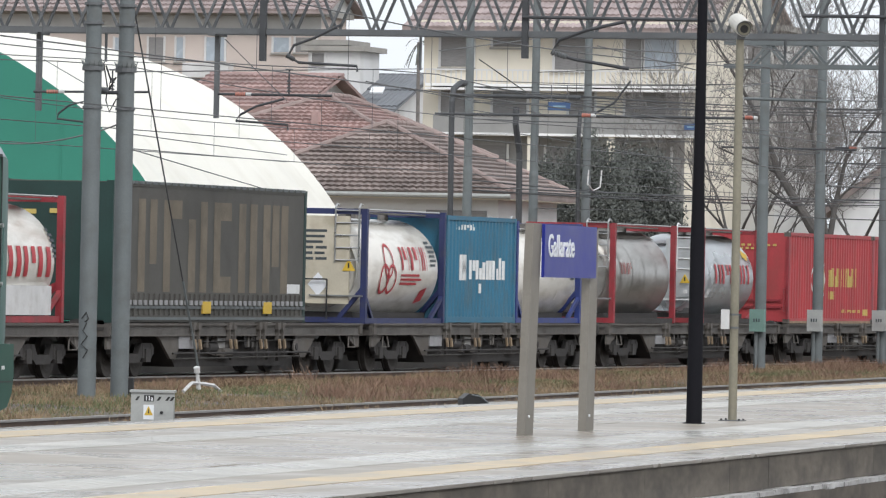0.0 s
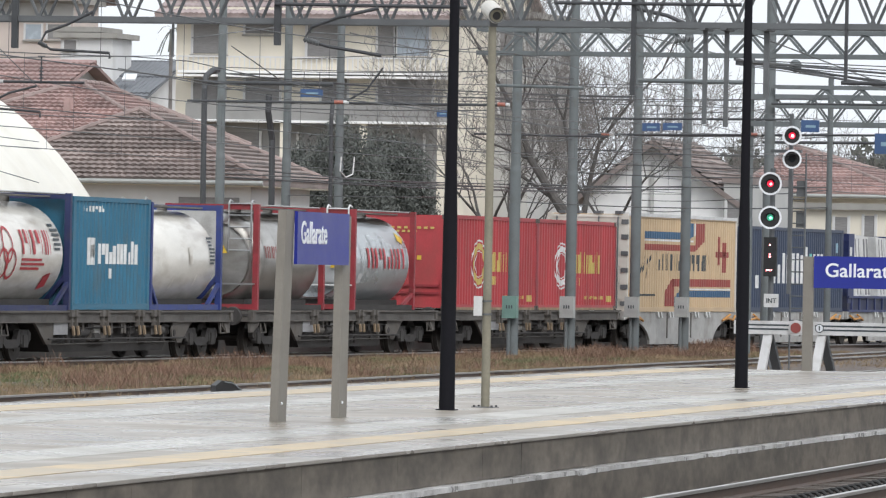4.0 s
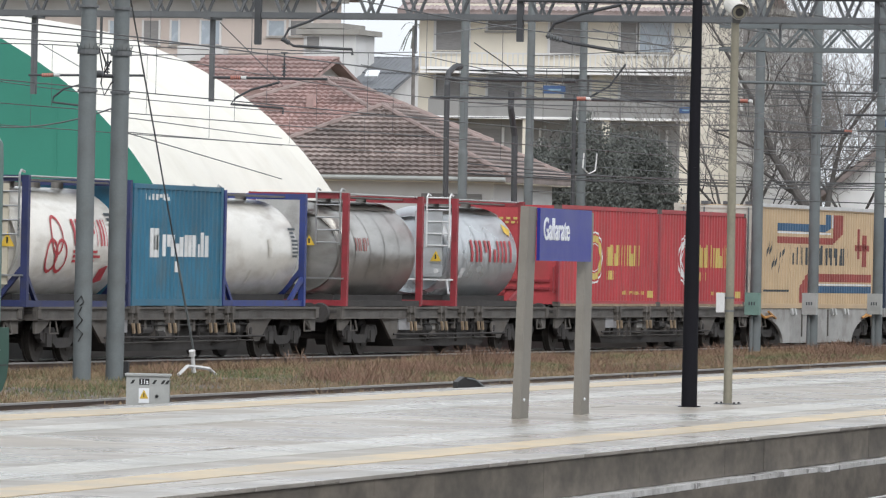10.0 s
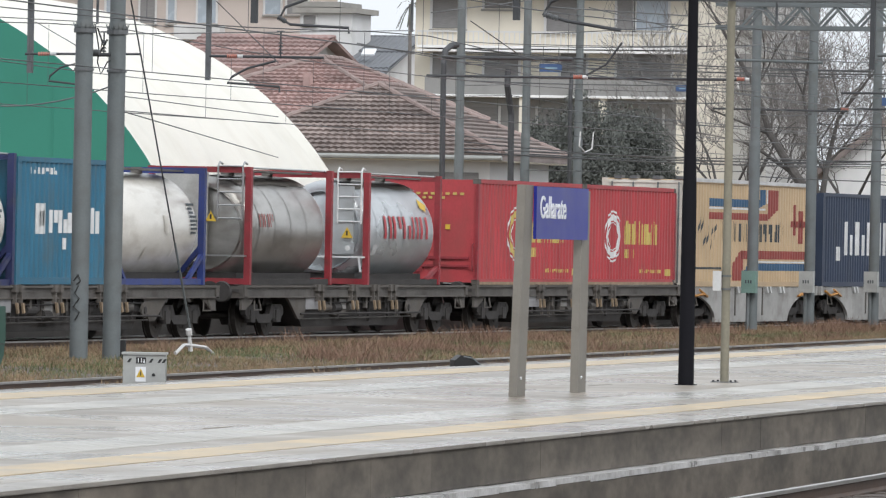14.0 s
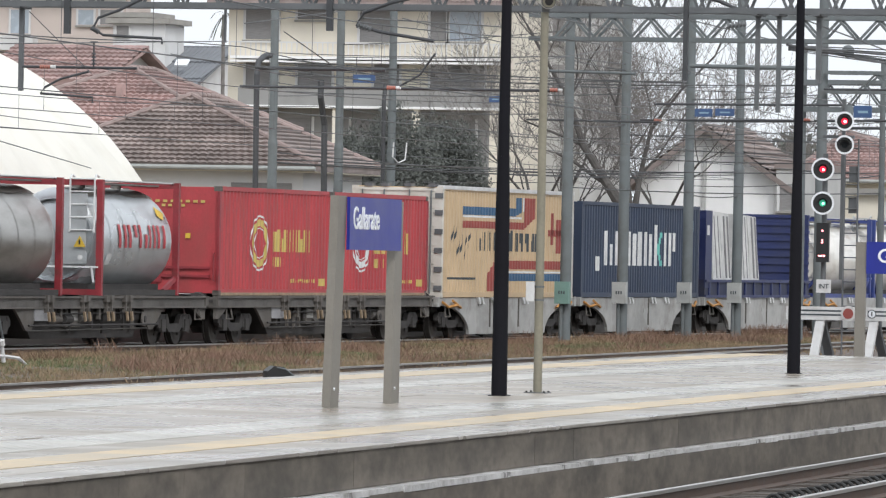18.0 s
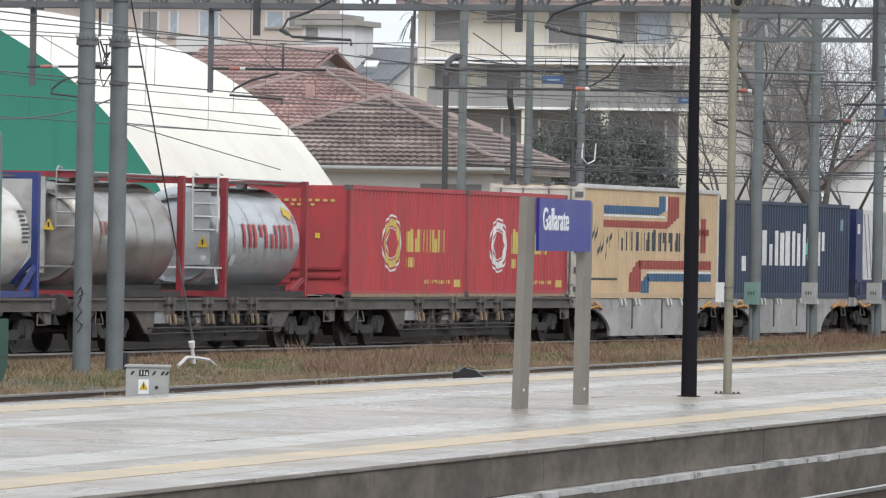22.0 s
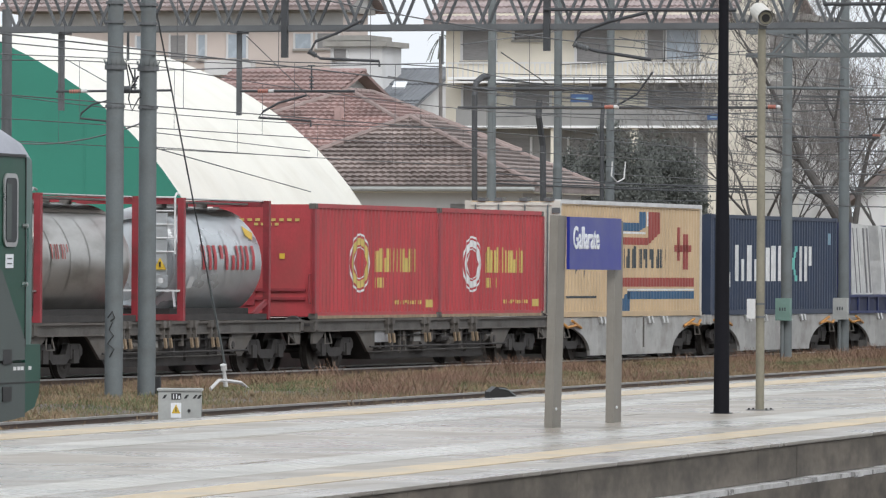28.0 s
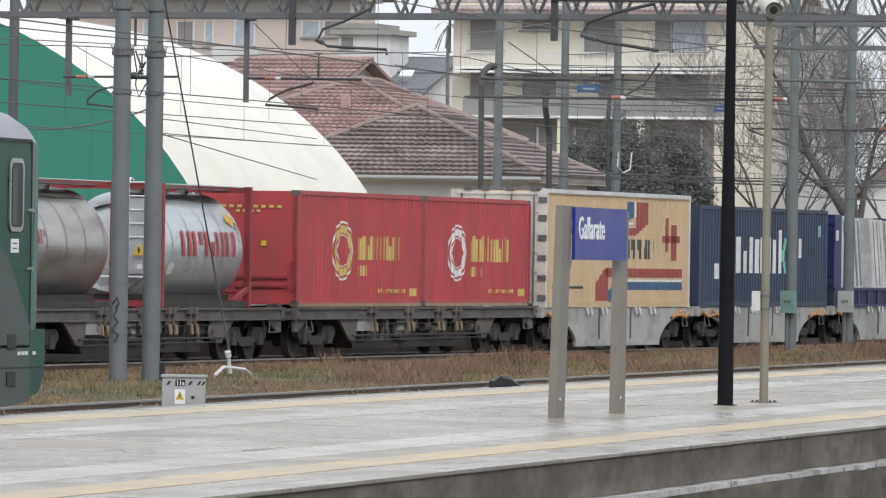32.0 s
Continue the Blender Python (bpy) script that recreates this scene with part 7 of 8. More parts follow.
# ---- weeds, dry grass and bare scrub between the tracks ----
def blades(name, count, area, hmin, hmax, material, label, seed, keep=None, wid=0.012):
    rnd = random.Random(seed)
    verts, faces = [], []
    x0, x1, f0, f1 = area
    while len(faces) < count:
        x = rnd.uniform(x0, x1)
        y = rnd.uniform(f0(x), f1(x))
        dens = noise.noise((x * 0.22, y * 0.5, seed)) + 0.5 * noise.noise((x * 0.9, y * 1.3, seed + 4.0))
        if dens < rnd.uniform(-0.7, 0.45) or (keep and not keep(x, y)):
            continue
        h = rnd.uniform(hmin, hmax) * (0.65 + 0.7 * max(0, dens + 0.3))
        a = rnd.uniform(0, 3.14)
        dx, dy = math.cos(a) * wid, math.sin(a) * wid
        lx, ly = rnd.uniform(-0.9, 0.9) * h, rnd.uniform(-0.9, 0.9) * h
        z = yard_height(x, y) - 0.03
        i = len(verts)
        verts += [(x - dx, y - dy, z), (x + dx, y + dy, z), (x + lx + dx * 0.4, y + ly + dy * 0.4, z + h), (x + lx - dx * 0.4, y + ly - dy * 0.4, z + h)]
        faces.append((i, i + 1, i + 2, i + 3))
    me = bpy.data.meshes.new(name)
    me.from_pydata(verts, [], faces)
    me.materials.append(M[material])
    return tagged(new(name, me), label, "grass", kind="stuff")


siding = lambda x: 35.45 + 0.058 * (x - 94)
blades("dry_grass", 95000, (88, 215, lambda x: siding(x) + 1.6, lambda x: min(48.2, siding(x) + 11)), 0.04, 0.15, "straw", "dry straw-coloured grass between the tracks", 1, wid=0.009)
blades("green_grass", 70000, (88, 215, lambda x: siding(x) + 2.0, lambda x: min(48.0, siding(x) + 10)), 0.03, 0.13, "grass", "short olive grass between the tracks", 2, keep=lambda x, y: noise.noise((x * 0.1, y * 0.25, 5.0)) > -0.25, wid=0.009)
blades("russet_scrub", 17000, (128, 215, lambda x: siding(x) + 2.5, lambda x: min(48.4, siding(x) + 9.5)), 0.08, 0.36, "russet", "russet dead weeds beside the siding", 3, keep=lambda x, y: noise.noise((x * 0.16, y * 0.35, 9.0)) > 0.1, wid=0.008)
blades("bank_grass", 30000, (88, 215, lambda x: 46.0, lambda x: 48.5), 0.07, 0.22, "straw", "taller dry grass along the freight track", 12, wid=0.009)
blades("track_weeds", 9000, (88, 215, lambda x: siding(x) - 3.0, lambda x: siding(x) + 1.2), 0.03, 0.12, "straw", "sparse weeds in the siding ballast", 5)

blades("wall_weeds", 2600, (96, 122, lambda x: near_edge(x) - 0.5, lambda x: near_edge(x) - 0.15), 0.05, 0.2, "grass", "small green weeds at the foot of the platform wall", 8, keep=lambda x, y: noise.noise((x * 0.5, 0.0, 3.0)) > 0.15)
# wall added so the gap under the wagons reads dark, as in shade
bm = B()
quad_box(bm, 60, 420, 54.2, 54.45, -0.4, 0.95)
solid("track_wall", bm, "wagon_shade", "low added wall, dark for the shade under the wagons", "wall", kind="structure")


# ---- loads on the freight wagons ----
ZB = 1.16


def mark(c, name, x0, x1, z0, z1, h, wy, H, material, follow=True, label=""):
    """A painted block on the near side, in shares of the side's length and height."""
    bm = B()
    f = lambda v: v if callable(v) else v * H
    patch(bm, -h + x0 * 2 * h, -h + x1 * 2 * h, f(z0), f(z1), -wy + 0.012, follow)
    return part(name, bm, material, c, label)


def word_blocks(c, x0, x1, z0, z1, h, wy, H, widths, material, follow=True, seed=1, share=0.34):
    """A painted word as plain uneven blocks of its size and colour."""
    rnd = random.Random(seed)
    for a, b in bars(None, x0, x1, z0, z1, widths, 0):
        w = (b - a) * share
        hi = z1 + (z1 - z0) * rnd.choice((0, 0, 0.14, -0.1))
        mark(c, "letter_block", a, a + w, z0, hi, h, wy, H, material, follow)
        cut = rnd.choice((0.0, 0.0, 0.45, -0.4))
        mark(c, "letter_block", b - w, b, z0 + max(0, cut) * (z1 - z0), z1 + min(0, cut) * (z1 - z0), h, wy, H, material, follow)


def flank(bm, r, zc, pts, lift=0.02):
    bm.faces.new([bm.verts.new((x, -math.sqrt(max(0.01, (r + lift) ** 2 - (z - zc) ** 2)), z)) for x, z in pts])


def flank_ring(c, r, zc, cx, cz, rx, rz, t, material):
    bm = B()
    n = 28
    for i in range(n):
        a0, a1 = 2 * math.pi * i / n, 2 * math.pi * (i + 1) / n
        flank(bm, r, zc, [(cx + (rx - k) * math.cos(a), cz + (rz - k) * math.sin(a)) for k, a in ((0, a0), (0, a1), (t, a1), (t, a0))])
    part("emblem_ring", bm, material, c)


def flank_blocks(c, r, zc, x0, x1, z0, z1, widths, material, seed=1, thin=0.34):
    rnd = random.Random(seed)
    for a, b in bars(None, x0, x1, z0, z1, widths, 0, gap=0.25):
        t = (b - a) * thin
        bm = B()
        side_patch(bm, r, zc, a, a + t, z0, z1, 0.02)
        part("letter_block", bm, material, c)
        if b - a > 0.15:
            bm = B()
            cut = rnd.choice((0.0, 0.0, 0.45, -0.4))
            side_patch(bm, r, zc, b - t, b, z0 + max(0, cut) * (z1 - z0), z1 + min(0, cut) * (z1 - z0), 0.02)
            part("letter_block", bm, material, c)


def small_print(c, r, zc, x0, x1, z0, z1, n, material="dark_mark", seed=3):
    rnd = random.Random(seed)
    for i in range(n):
        z = z0 + (z1 - z0) * i / n
        bm = B()
        side_patch(bm, r, zc, x0, x0 + (x1 - x0) * rnd.uniform(0.5, 1.0), z, z + (z1 - z0) / n * 0.55, 0.02, 1)
        part("print_bar", bm, material, c)


def hazard_plate(c, x, y, z, s, facing_end=True):
    bm = B()
    if facing_end:
        prism(bm, [(y - s, z - s * 0.8), (y + s, z - s * 0.8), (y, z + s)], x - 0.012, x, "yz")
    else:
        prism(bm, [(x - s, z - s * 0.8), (x + s, z - s * 0.8), (x, z + s)], y - 0.012, y, "xz")
    p = part("hazard_plate", bm, "yellow_mark", c, "orange warning triangle plate")
    bm = B()
    if facing_end:
        quad_box(bm, x - 0.018, x - 0.012, y - 0.02, y + 0.02, z - s * 0.4, z + s * 0.4)
    else:
        quad_box(bm, x - 0.02, x + 0.02, y - 0.018, y - 0.012, z - s * 0.4, z + s * 0.4)
    part("plate_mark", bm, "black", p)


def end_plate(c, h, wy, H, material, y0, y1, z0, z1, label=""):
    bm = B()
    quad_box(bm, -h - 0.02, -h + 0.05, y0, y1, z0, z1)
    return part("end_plate", bm, material, c, label)


# white tank with red blocks
c, h, wy, zc = tank_container(83.6, 89.9, ZB, 2.6, 2.44, "frame_red", "white_tank", "white tank container in a red frame with red lettering blocks")
flank_blocks(c, TANK_R, zc, -2.0, 2.35, zc - 0.3, zc + 0.32, (1, 1.1, 1, 0.9, 1), "red_mark", 2)
small_print(c, TANK_R, zc, 2.45, 2.75, zc + 0.1, zc + 0.75, 6)
bm = B()
flank(bm, TANK_R, zc, [(2.25, zc - 0.75), (2.75, zc - 0.6), (2.75, zc - 0.4), (2.25, zc - 0.55)])
part("red_flash", bm, "red_mark", c)
bm = B()
quad_box(bm, -h + 0.6, h - 0.6, -1.16, -1.1, 0.15, 0.75)
part("side_locker", bm, "buffer_white", c, "grey locker under the tank")

# curtain-sided swap body
c, h, wy = container(92.7, 105.75, ZB, 2.98, 2.5, "tarp_brown", name="swap_body", label="dirty grey-brown curtain-sided swap body with large faded blocks", end_color="tarp_green", end_label="dark green end wall", smooth_side=True)
H = 2.98
SHAPES = (((0, 0.36, 0, 1), (0.6, 0.96, 0.3, 1)), ((0, 0.36, 0, 1), (0.36, 0.95, 0.8, 1)), ((0, 0.36, 0, 0.8), (0.6, 0.95, 0, 1)), ((0, 0.95, 0.8, 1), (0, 0.36, 0, 0.8), (0.36, 0.95, 0, 0.18)), ((0.05, 0.4, 0, 1), (0.62, 0.97, 0, 1)), ((0, 0.28, 0, 1), (0.36, 0.64, 0.3, 1), (0.72, 1, 0, 1)))
for (a, b), shape in zip(((0.125, 0.22), (0.25, 0.345), (0.375, 0.475), (0.505, 0.6), (0.63, 0.735), (0.765, 0.9)), SHAPES):
    for u0, u1, v0, v1 in shape:
        mark(c, "faded_block", a + (b - a) * u0, a + (b - a) * u1, 0.22 + 0.66 * v0, 0.22 + 0.66 * v1, h, wy, H, "tarp_letter", False)
for i in range(38):
    x = -h + 0.4 + i * (2 * h - 0.8) / 37
    bm = B()
    quad_box(bm, x - 0.025, x + 0.025, -wy - 0.03, -wy + 0.02, 0.16, 0.62)
    strap = part("curtain_strap", bm, "tarp_brown", c)
    bm = B()
    quad_box(bm, x - 0.08, x + 0.08, -wy - 0.05, -wy - 0.02, 0.38, 0.48)
    part("buckle", bm, "strap_grey", strap, "pale steel buckle")
for x in (-0.5, 3.7):
    bm = B()
    quad_box(bm, x - 0.28, x + 0.28, -wy - 0.055, -wy - 0.03, 0.2, 0.46)
    part("yellow_tag", bm, "yellow_mark", c, "yellow plate on the side rail")
for z in (0.06, 0.3):
    bm = B()
    quad_box(bm, -h + 0.2, h - 0.1, -wy - 0.03, -wy - 0.005, z, z + 0.06)
    part("side_bar", bm, "galv", c)
for i in range(30):
    x = -h + 0.5 + i * (2 * h - 0.8) / 29
    bm = B()
    quad_box(bm, x - 0.14, x + 0.14, -wy - 0.02, -wy + 0.05, H - 0.045, H + 0.015)
    part("roof_cleat", bm, "galv", c)
mark(c, "label_block", 0.9, 0.97, 0.1 + 0.12, 0.1 + 0.19, h, wy, H, "white_mark", False)
for y, z, w, hh in ((-0.75, 2.35, 0.34, 0.1), (0.0, 2.32, 0.3, 0.1), (0.6, 2.3, 0.3, 0.1)):
    bm = B()
    quad_box(bm, -h - 0.03, -h - 0.02, y - w / 2, y + w / 2, z - hh / 2, z + hh / 2)
    part("end_writing_bar", bm, "gold_mark", c)

# tank with red emblem, deep blue frame and flat printed end
c, h, wy, zc = tank_container(110.4, 116.75, ZB - 0.02, 2.68, 2.44, "frame_navy", "white_tank", "white tank container in a dark blue frame with red emblem")
flank_ring(c, TANK_R, zc, -1.35, zc + 0.2, 0.36, 0.42, 0.07, "red_mark")
flank_ring(c, TANK_R, zc, -1.65, zc - 0.22, 0.36, 0.36, 0.07, "red_mark")
flank_ring(c, TANK_R, zc, -1.1, zc - 0.22, 0.36, 0.36, 0.07, "red_mark")
flank_blocks(c, TANK_R, zc, -0.35, 1.75, zc, zc + 0.55, (1, 0.25, 1.3, 0.25, 0.6, 0.25), "red_mark", 5)
small_print(c, TANK_R, zc, -0.4, 1.75, zc - 0.35, zc - 0.05, 3, "red_mark")
small_print(c, TANK_R, zc, 1.95, 2.6, zc + 0.1, zc + 0.75, 6)
bm = B()
flank(bm, TANK_R, zc, [(1.45, zc - 0.8), (1.9, zc - 0.72), (1.9, zc - 0.4), (1.45, zc - 0.48)])
part("red_flash", bm, "red_mark", c)
pl = end_plate(c, h, wy, 2.68, "plate_cream", -0.8, 1.1, 0.45, 2.5, "cream printed end plate")
for i in range(6):
    bm = B()
    w = (1.2, 1.15, 1.1, 0.6, 0.55, 0.6)[i]
    a = 0.95 if i < 3 else 0.35
    quad_box(bm, -h - 0.026, -h - 0.02, a - w * 0.45, a, 2.12 - i * 0.13, 2.18 - i * 0.13)
    quad_box(bm, -h - 0.026, -h - 0.02, a - w, a - w * 0.55, 2.12 - i * 0.13, 2.18 - i * 0.13)
    part("print_bar", bm, "dark_mark", pl)
bm = B()
for y in (-0.3, 0.35, 0.95):
    tube(bm, (-h - 0.12, y, 0.1), (-h - 0.12, y, 1.02), 0.02, seg=6)
tube(bm, (-h - 0.12, -0.3, 1.02), (-h - 0.12, 0.95, 1.02), 0.02, seg=6)
part("guard_rail", bm, "black", c, "dark tubular guard rail")
bm = B()
prism(bm, [(-0.05, 0.62), (0.2, 0.9), (-0.05, 1.18), (-0.3, 0.9)], -h - 0.03, -h - 0.02, "yz")
part("diamond_label", bm, "sign_white", pl)
hazard_plate(c, -h - 0.03, -0.8, 1.35, 0.16)

# teal container
c, h, wy = container(116.85, 122.75, ZB, 2.6, 2.44, "box_teal", label="teal blue corrugated steel container with white emblem blocks")
H = 2.6
bm = B()
patch(bm, -h + 0.2 * 2 * h, -h + 0.3 * 2 * h, 0.4 * H, 0.64 * H, -wy + 0.012)
part("emblem", bm, "white_mark", c)
mark(c, "emblem_gap", 0.24, 0.275, 0.46, 0.58, h, wy, H, "box_teal")
word_blocks(c, 0.33, 0.84, 0.41, 0.59, h, wy, H, (1, 1, 1, 0.8, 0.4, 1), "white_mark", True, 4)
word_blocks(c, 0.14, 0.4, 0.87, 0.92, h, wy, H, (1, 1, 1, 1, 1, 1), "white_mark", True, 6)
mark(c, "letter_block", 0.46, 0.5, 0.28, 0.37, h, wy, H, "white_mark")

# plain white tank, bright blue frame
c, h, wy, zc = tank_container(122.85, 128.7, ZB, 2.55, 2.44, "frame_blue", "white_tank", "plain white tank container in a bright blue frame", top_rail=False)
small_print(c, TANK_R, zc, 1.9, 2.45, zc - 0.1, zc + 0.6, 8)
for x0, z0, w, hh in ((-0.9, -0.7, 0.14, 0.3), (0.9, -0.62, 0.1, 0.26), (0.2, -0.1, 0.3, 0.4)):
    bm = B()
    side_patch(bm, TANK_R, zc, x0, x0 + w, zc + z0, zc + z0 + hh, 0.02, 2)
    part("scuff", bm, "box_white", c, "grey scuffed patch")

# stainless tank
c, h, wy, zc = tank_container(131.75, 137.75, ZB, 2.62, 2.44, "frame_red", "steel_tank", "bare stainless steel tank container in a red frame", sheet_top=0.95, struts=())
flank_blocks(c, TANK_R, zc, -2.3, -1.3, zc + 0.05, zc + 0.35, (1, 1.2, 0.9), "brick_mark", 3, 0.25)
pl = end_plate(c, h, wy, 2.62, "wagon_light", -0.2, 1.0, 0.5, 2.5, "dull grey end plate")
hazard_plate(c, -h - 0.03, -0.3, 1.5, 0.13)

# blue-grey tank with red blocks
c, h, wy, zc = tank_container(140.5, 146.35, ZB, 2.62, 2.44, "frame_red", "grey_tank", "blue-grey tank container with red lettering blocks in a red frame", sheet_top=1.0, struts=(1,), rung_color="white_mark")
flank_blocks(c, TANK_R, zc, -1.65, 1.85, zc - 0.15, zc + 0.38, (1, 1.05, 1, 0.8, 1), "red_mark", 8, 0.3)
bm = B()
flank(bm, TANK_R, zc, [(1.62, zc + 0.6), (1.95, zc + 0.5), (2.2, zc + 0.66), (1.8, zc + 0.82)])
part("yellow_patch", bm, "yellow_mark", c)
bm = B()
side_patch(bm, TANK_R, zc, -2.4, -2.05, zc - 0.55, zc - 0.3, 0.02, 2)
part("white_label", bm, "white_mark", c)
pl = end_plate(c, h, wy, 2.62, "grey_tank", -0.85, -0.15, 0.7, 2.3, "blue-grey end plate")
hazard_plate(c, -h - 0.08, -0.72, 1.2, 0.14)
bm = B()
quad_box(bm, -h - 0.03, -h - 0.022, -0.88, -0.55, 0.72, 0.98)
lab = part("label_plate", bm, "grey_tank", c)
bm = B()
tube(bm, (-h - 0.036, -0.72, 0.85), (-h - 0.03, -0.72, 0.85), 0.06, seg=14)
part("label_ring", bm, "white_mark", lab)
bm = B()
beam(bm, (-h - 0.05, -1.0, 0.62), (-h - 0.35, -1.15, 0.28), 0.05, 0.05)
part("step_bar", bm, "chrome", c, "pale steel step bar")

# two red bulk containers
for k, (a, b) in enumerate(((149.5, 158.9), (159.0, 167.75))):
    c, h, wy = container(a, b, ZB, 2.6, 2.44, "box_red", label="red corrugated bulk container with yellow oval emblem" if not k else "red corrugated bulk container with white oval emblem", casting="wagon_grey")
    H = 2.6
    at = lambda f: (f * 8.8 + 0.6) / 9.4 if not k else f
    cx = -h + at(0.314) * 2 * h
    for rx, rz, kk, m_ in ((0.75, 0.68, 0.93, "white_mark"), (0.64, 0.58, 0.72, "gold_mark" if not k else "white_mark"), (0.42, 0.38, 0.93, "white_mark")):
        bm = B()
        ring(bm, cx, 0.488 * H, rx, rz, kk, -wy + 0.012)
        part("emblem_ring", bm, m_, c)
    word_blocks(c, at(0.435), at(0.8), 0.41, 0.62, h, wy, H, (0.35, 0.9, 0.6, 0.9, 0.5, 1.1, 0.9, 0.35, 0.9), "gold_mark", True, 11 + k, 0.4)
    for i in range(5):
        x = at(0.437) + i * 0.024
        mark(c, "small_block", x, x + 0.009, 0.27, 0.36, h, wy, H, "gold_mark")
    word_blocks(c, at(0.62), at(0.85), 0.12, 0.155, h, wy, H, (1,) * 9, "gold_mark", True, 3)
    mark(c, "data_square", 0.905, 0.96, 0.09, 0.16, h, wy, H, "gold_mark")
    # tipping end with frame, rails and data
    for z0, y0, y1, nb in ((2.2, -0.85, 0.85, 9), (2.1, -0.35, 0.3, 4), (1.5, 0.35, 0.7, 3), (1.42, 0.35, 0.7, 3), (1.34, 0.35, 0.65, 3)):
        for i in range(nb):
            yy = y0 + (y1 - y0) * i / nb
            bm = B()
            quad_box(bm, -h - 0.03, -h - 0.02, yy, yy + (y1 - y0) / nb * 0.55, z0, z0 + 0.06)
            part("data_bar", bm, "gold_mark", c)
    bm = B()
    quad_box(bm, -h - 0.03, -h - 0.02, -0.5, -0.38, 1.35, 1.47)
    part("yellow_sticker", bm, "yellow_mark", c)
    bm = B()
    polyline(bm, [(-h - 0.04, -1.12, 0.35), (-h - 0.12, -1.12, 0.35), (-h - 0.12, -1.12, 1.0), (-h - 0.04, -1.12, 1.0)], 0.02)
    part("grab_rail", bm, "frame_red", c)
    for z in (0.42, 0.62):
        bm = B()
        quad_box(bm, -h - 0.06, -h - 0.01, -1.0, 0.9, z, z + 0.06)
        part("end_bar", bm, "frame_red", c)
    bm = B()
    quad_box(bm, -h - 0.05, -h, 0.2, 0.5, 0.3, 0.9)
    part("discharge_flap", bm, "frame_red", c)

# cream container with stripes
c, h, wy = container(169.1, 182.5, 1.1, 2.95, 2.5, "box_cream", label="cream corrugated container with red and blue stripes", end_color="box_white", end_label="pale door end with locking bars")
H = 2.95
m = lambda x0, x1, z0, z1, mt, n="stripe": mark(c, n, x0, x1, z0, z1, h, wy, H, mt)
slant = lambda xa, xb, za, zb: (lambda x: (za + (zb - za) * min(1, max(0, ((x + h) / (2 * h) - xa) / (xb - xa)))) * H)
m(0.15, 0.545, 0.755, 0.83, "blue_mark")
m(0.545, 0.6, slant(0.545, 0.6, 0.755, 0.8), 0.93, "blue_mark")
m(0.15, 0.61, 0.635, 0.7, "brick_mark")
m(0.61, 0.7, slant(0.61, 0.7, 0.635, 0.75), 0.93, "brick_mark")
m(0.41, 0.95, 0.265, 0.345, "brick_mark")
m(0.335, 0.42, 0.06, slant(0.335, 0.4, 0.2, 0.345), "brick_mark")
m(0.47, 0.95, 0.155, 0.225, "blue_mark")
m(0.15, 0.595, 0.732, 0.75, "white_mark", "outline")
m(0.602, 0.609, 0.8, 0.93, "white_mark", "outline")
m(0.47, 0.95, 0.23, 0.246, "white_mark", "outline")
m(0.422, 0.428, 0.06, 0.19, "white_mark", "outline")
m(0.43, 0.48, 0.05, slant(0.43, 0.47, 0.15, 0.225), "blue_mark")
word_blocks(c, 0.255, 0.36, 0.43, 0.62, h, wy, H, (1, 0.25, 1, 0.25), "dark_mark", True, 21, 0.26)
word_blocks(c, 0.39, 0.74, 0.43, 0.6, h, wy, H, (1, 0.6, 0.9, 0.9, 0.7, 0.9, 0.9, 0.6, 0.6), "dark_mark", True, 22, 0.24)
for x0, z0, z1 in ((0.07, 0.46, 0.66), (0.095, 0.5, 0.68), (0.115, 0.36, 0.54), (0.14, 0.4, 0.58), (0.165, 0.34, 0.56), (0.19, 0.44, 0.6)):
    x1 = x0 + 0.02
    m(x0, x1, slant(x0, x1, z0, z1 - 0.05), slant(x0, x1, z0 + 0.05, z1), "dark_mark", "scribble_stroke")
m(0.82, 0.85, 0.5, 0.8, "brick_mark", "emblem_block")
m(0.87, 0.9, 0.42, 0.74, "brick_mark", "emblem_block")
m(0.8, 0.93, 0.58, 0.64, "brick_mark", "emblem_block")
m(0.05, 0.25, 0.165, 0.185, "dark_mark", "print_bar")
for y in (-0.95, -0.35, 0.35, 0.95):
    bm = B()
    tube(bm, (-h - 0.05, y, 0.1), (-h - 0.05, y, H - 0.1), 0.022, seg=6)
    part("locking_bar", bm, "galv", c, "steel door locking bar")
for z in (0.25, 0.75, 1.25, 1.75, 2.25, 2.7):
    bm = B()
    quad_box(bm, -h - 0.03, -h + 0.03, -wy - 0.01, -wy + 0.2, z - 0.07, z + 0.07)
    part("hinge", bm, "galv_dark", c, "dark door hinge")
    bm = B()
    quad_box(bm, -h - 0.035, -h - 0.02, -1.05, 1.05, z + 0.13, z + 0.16)
    part("door_rib", bm, "box_white", c)
for y in (-0.95, -0.3, 0.35, 0.8):
    bm = B()
    quad_box(bm, -h - 0.05, -h + 0.3, y - 0.1, y + 0.1, H - 0.02, H + 0.07)
    part("roof_catch", bm, "galv_dark", c)
bm = B()
quad_box(bm, -h + 0.05, h - 0.05, -wy - 0.016, -wy + 0.14, H - 0.07, H + 0.03)
part("roof_edge", bm, "buffer_white", c, "white weathered roof edge")

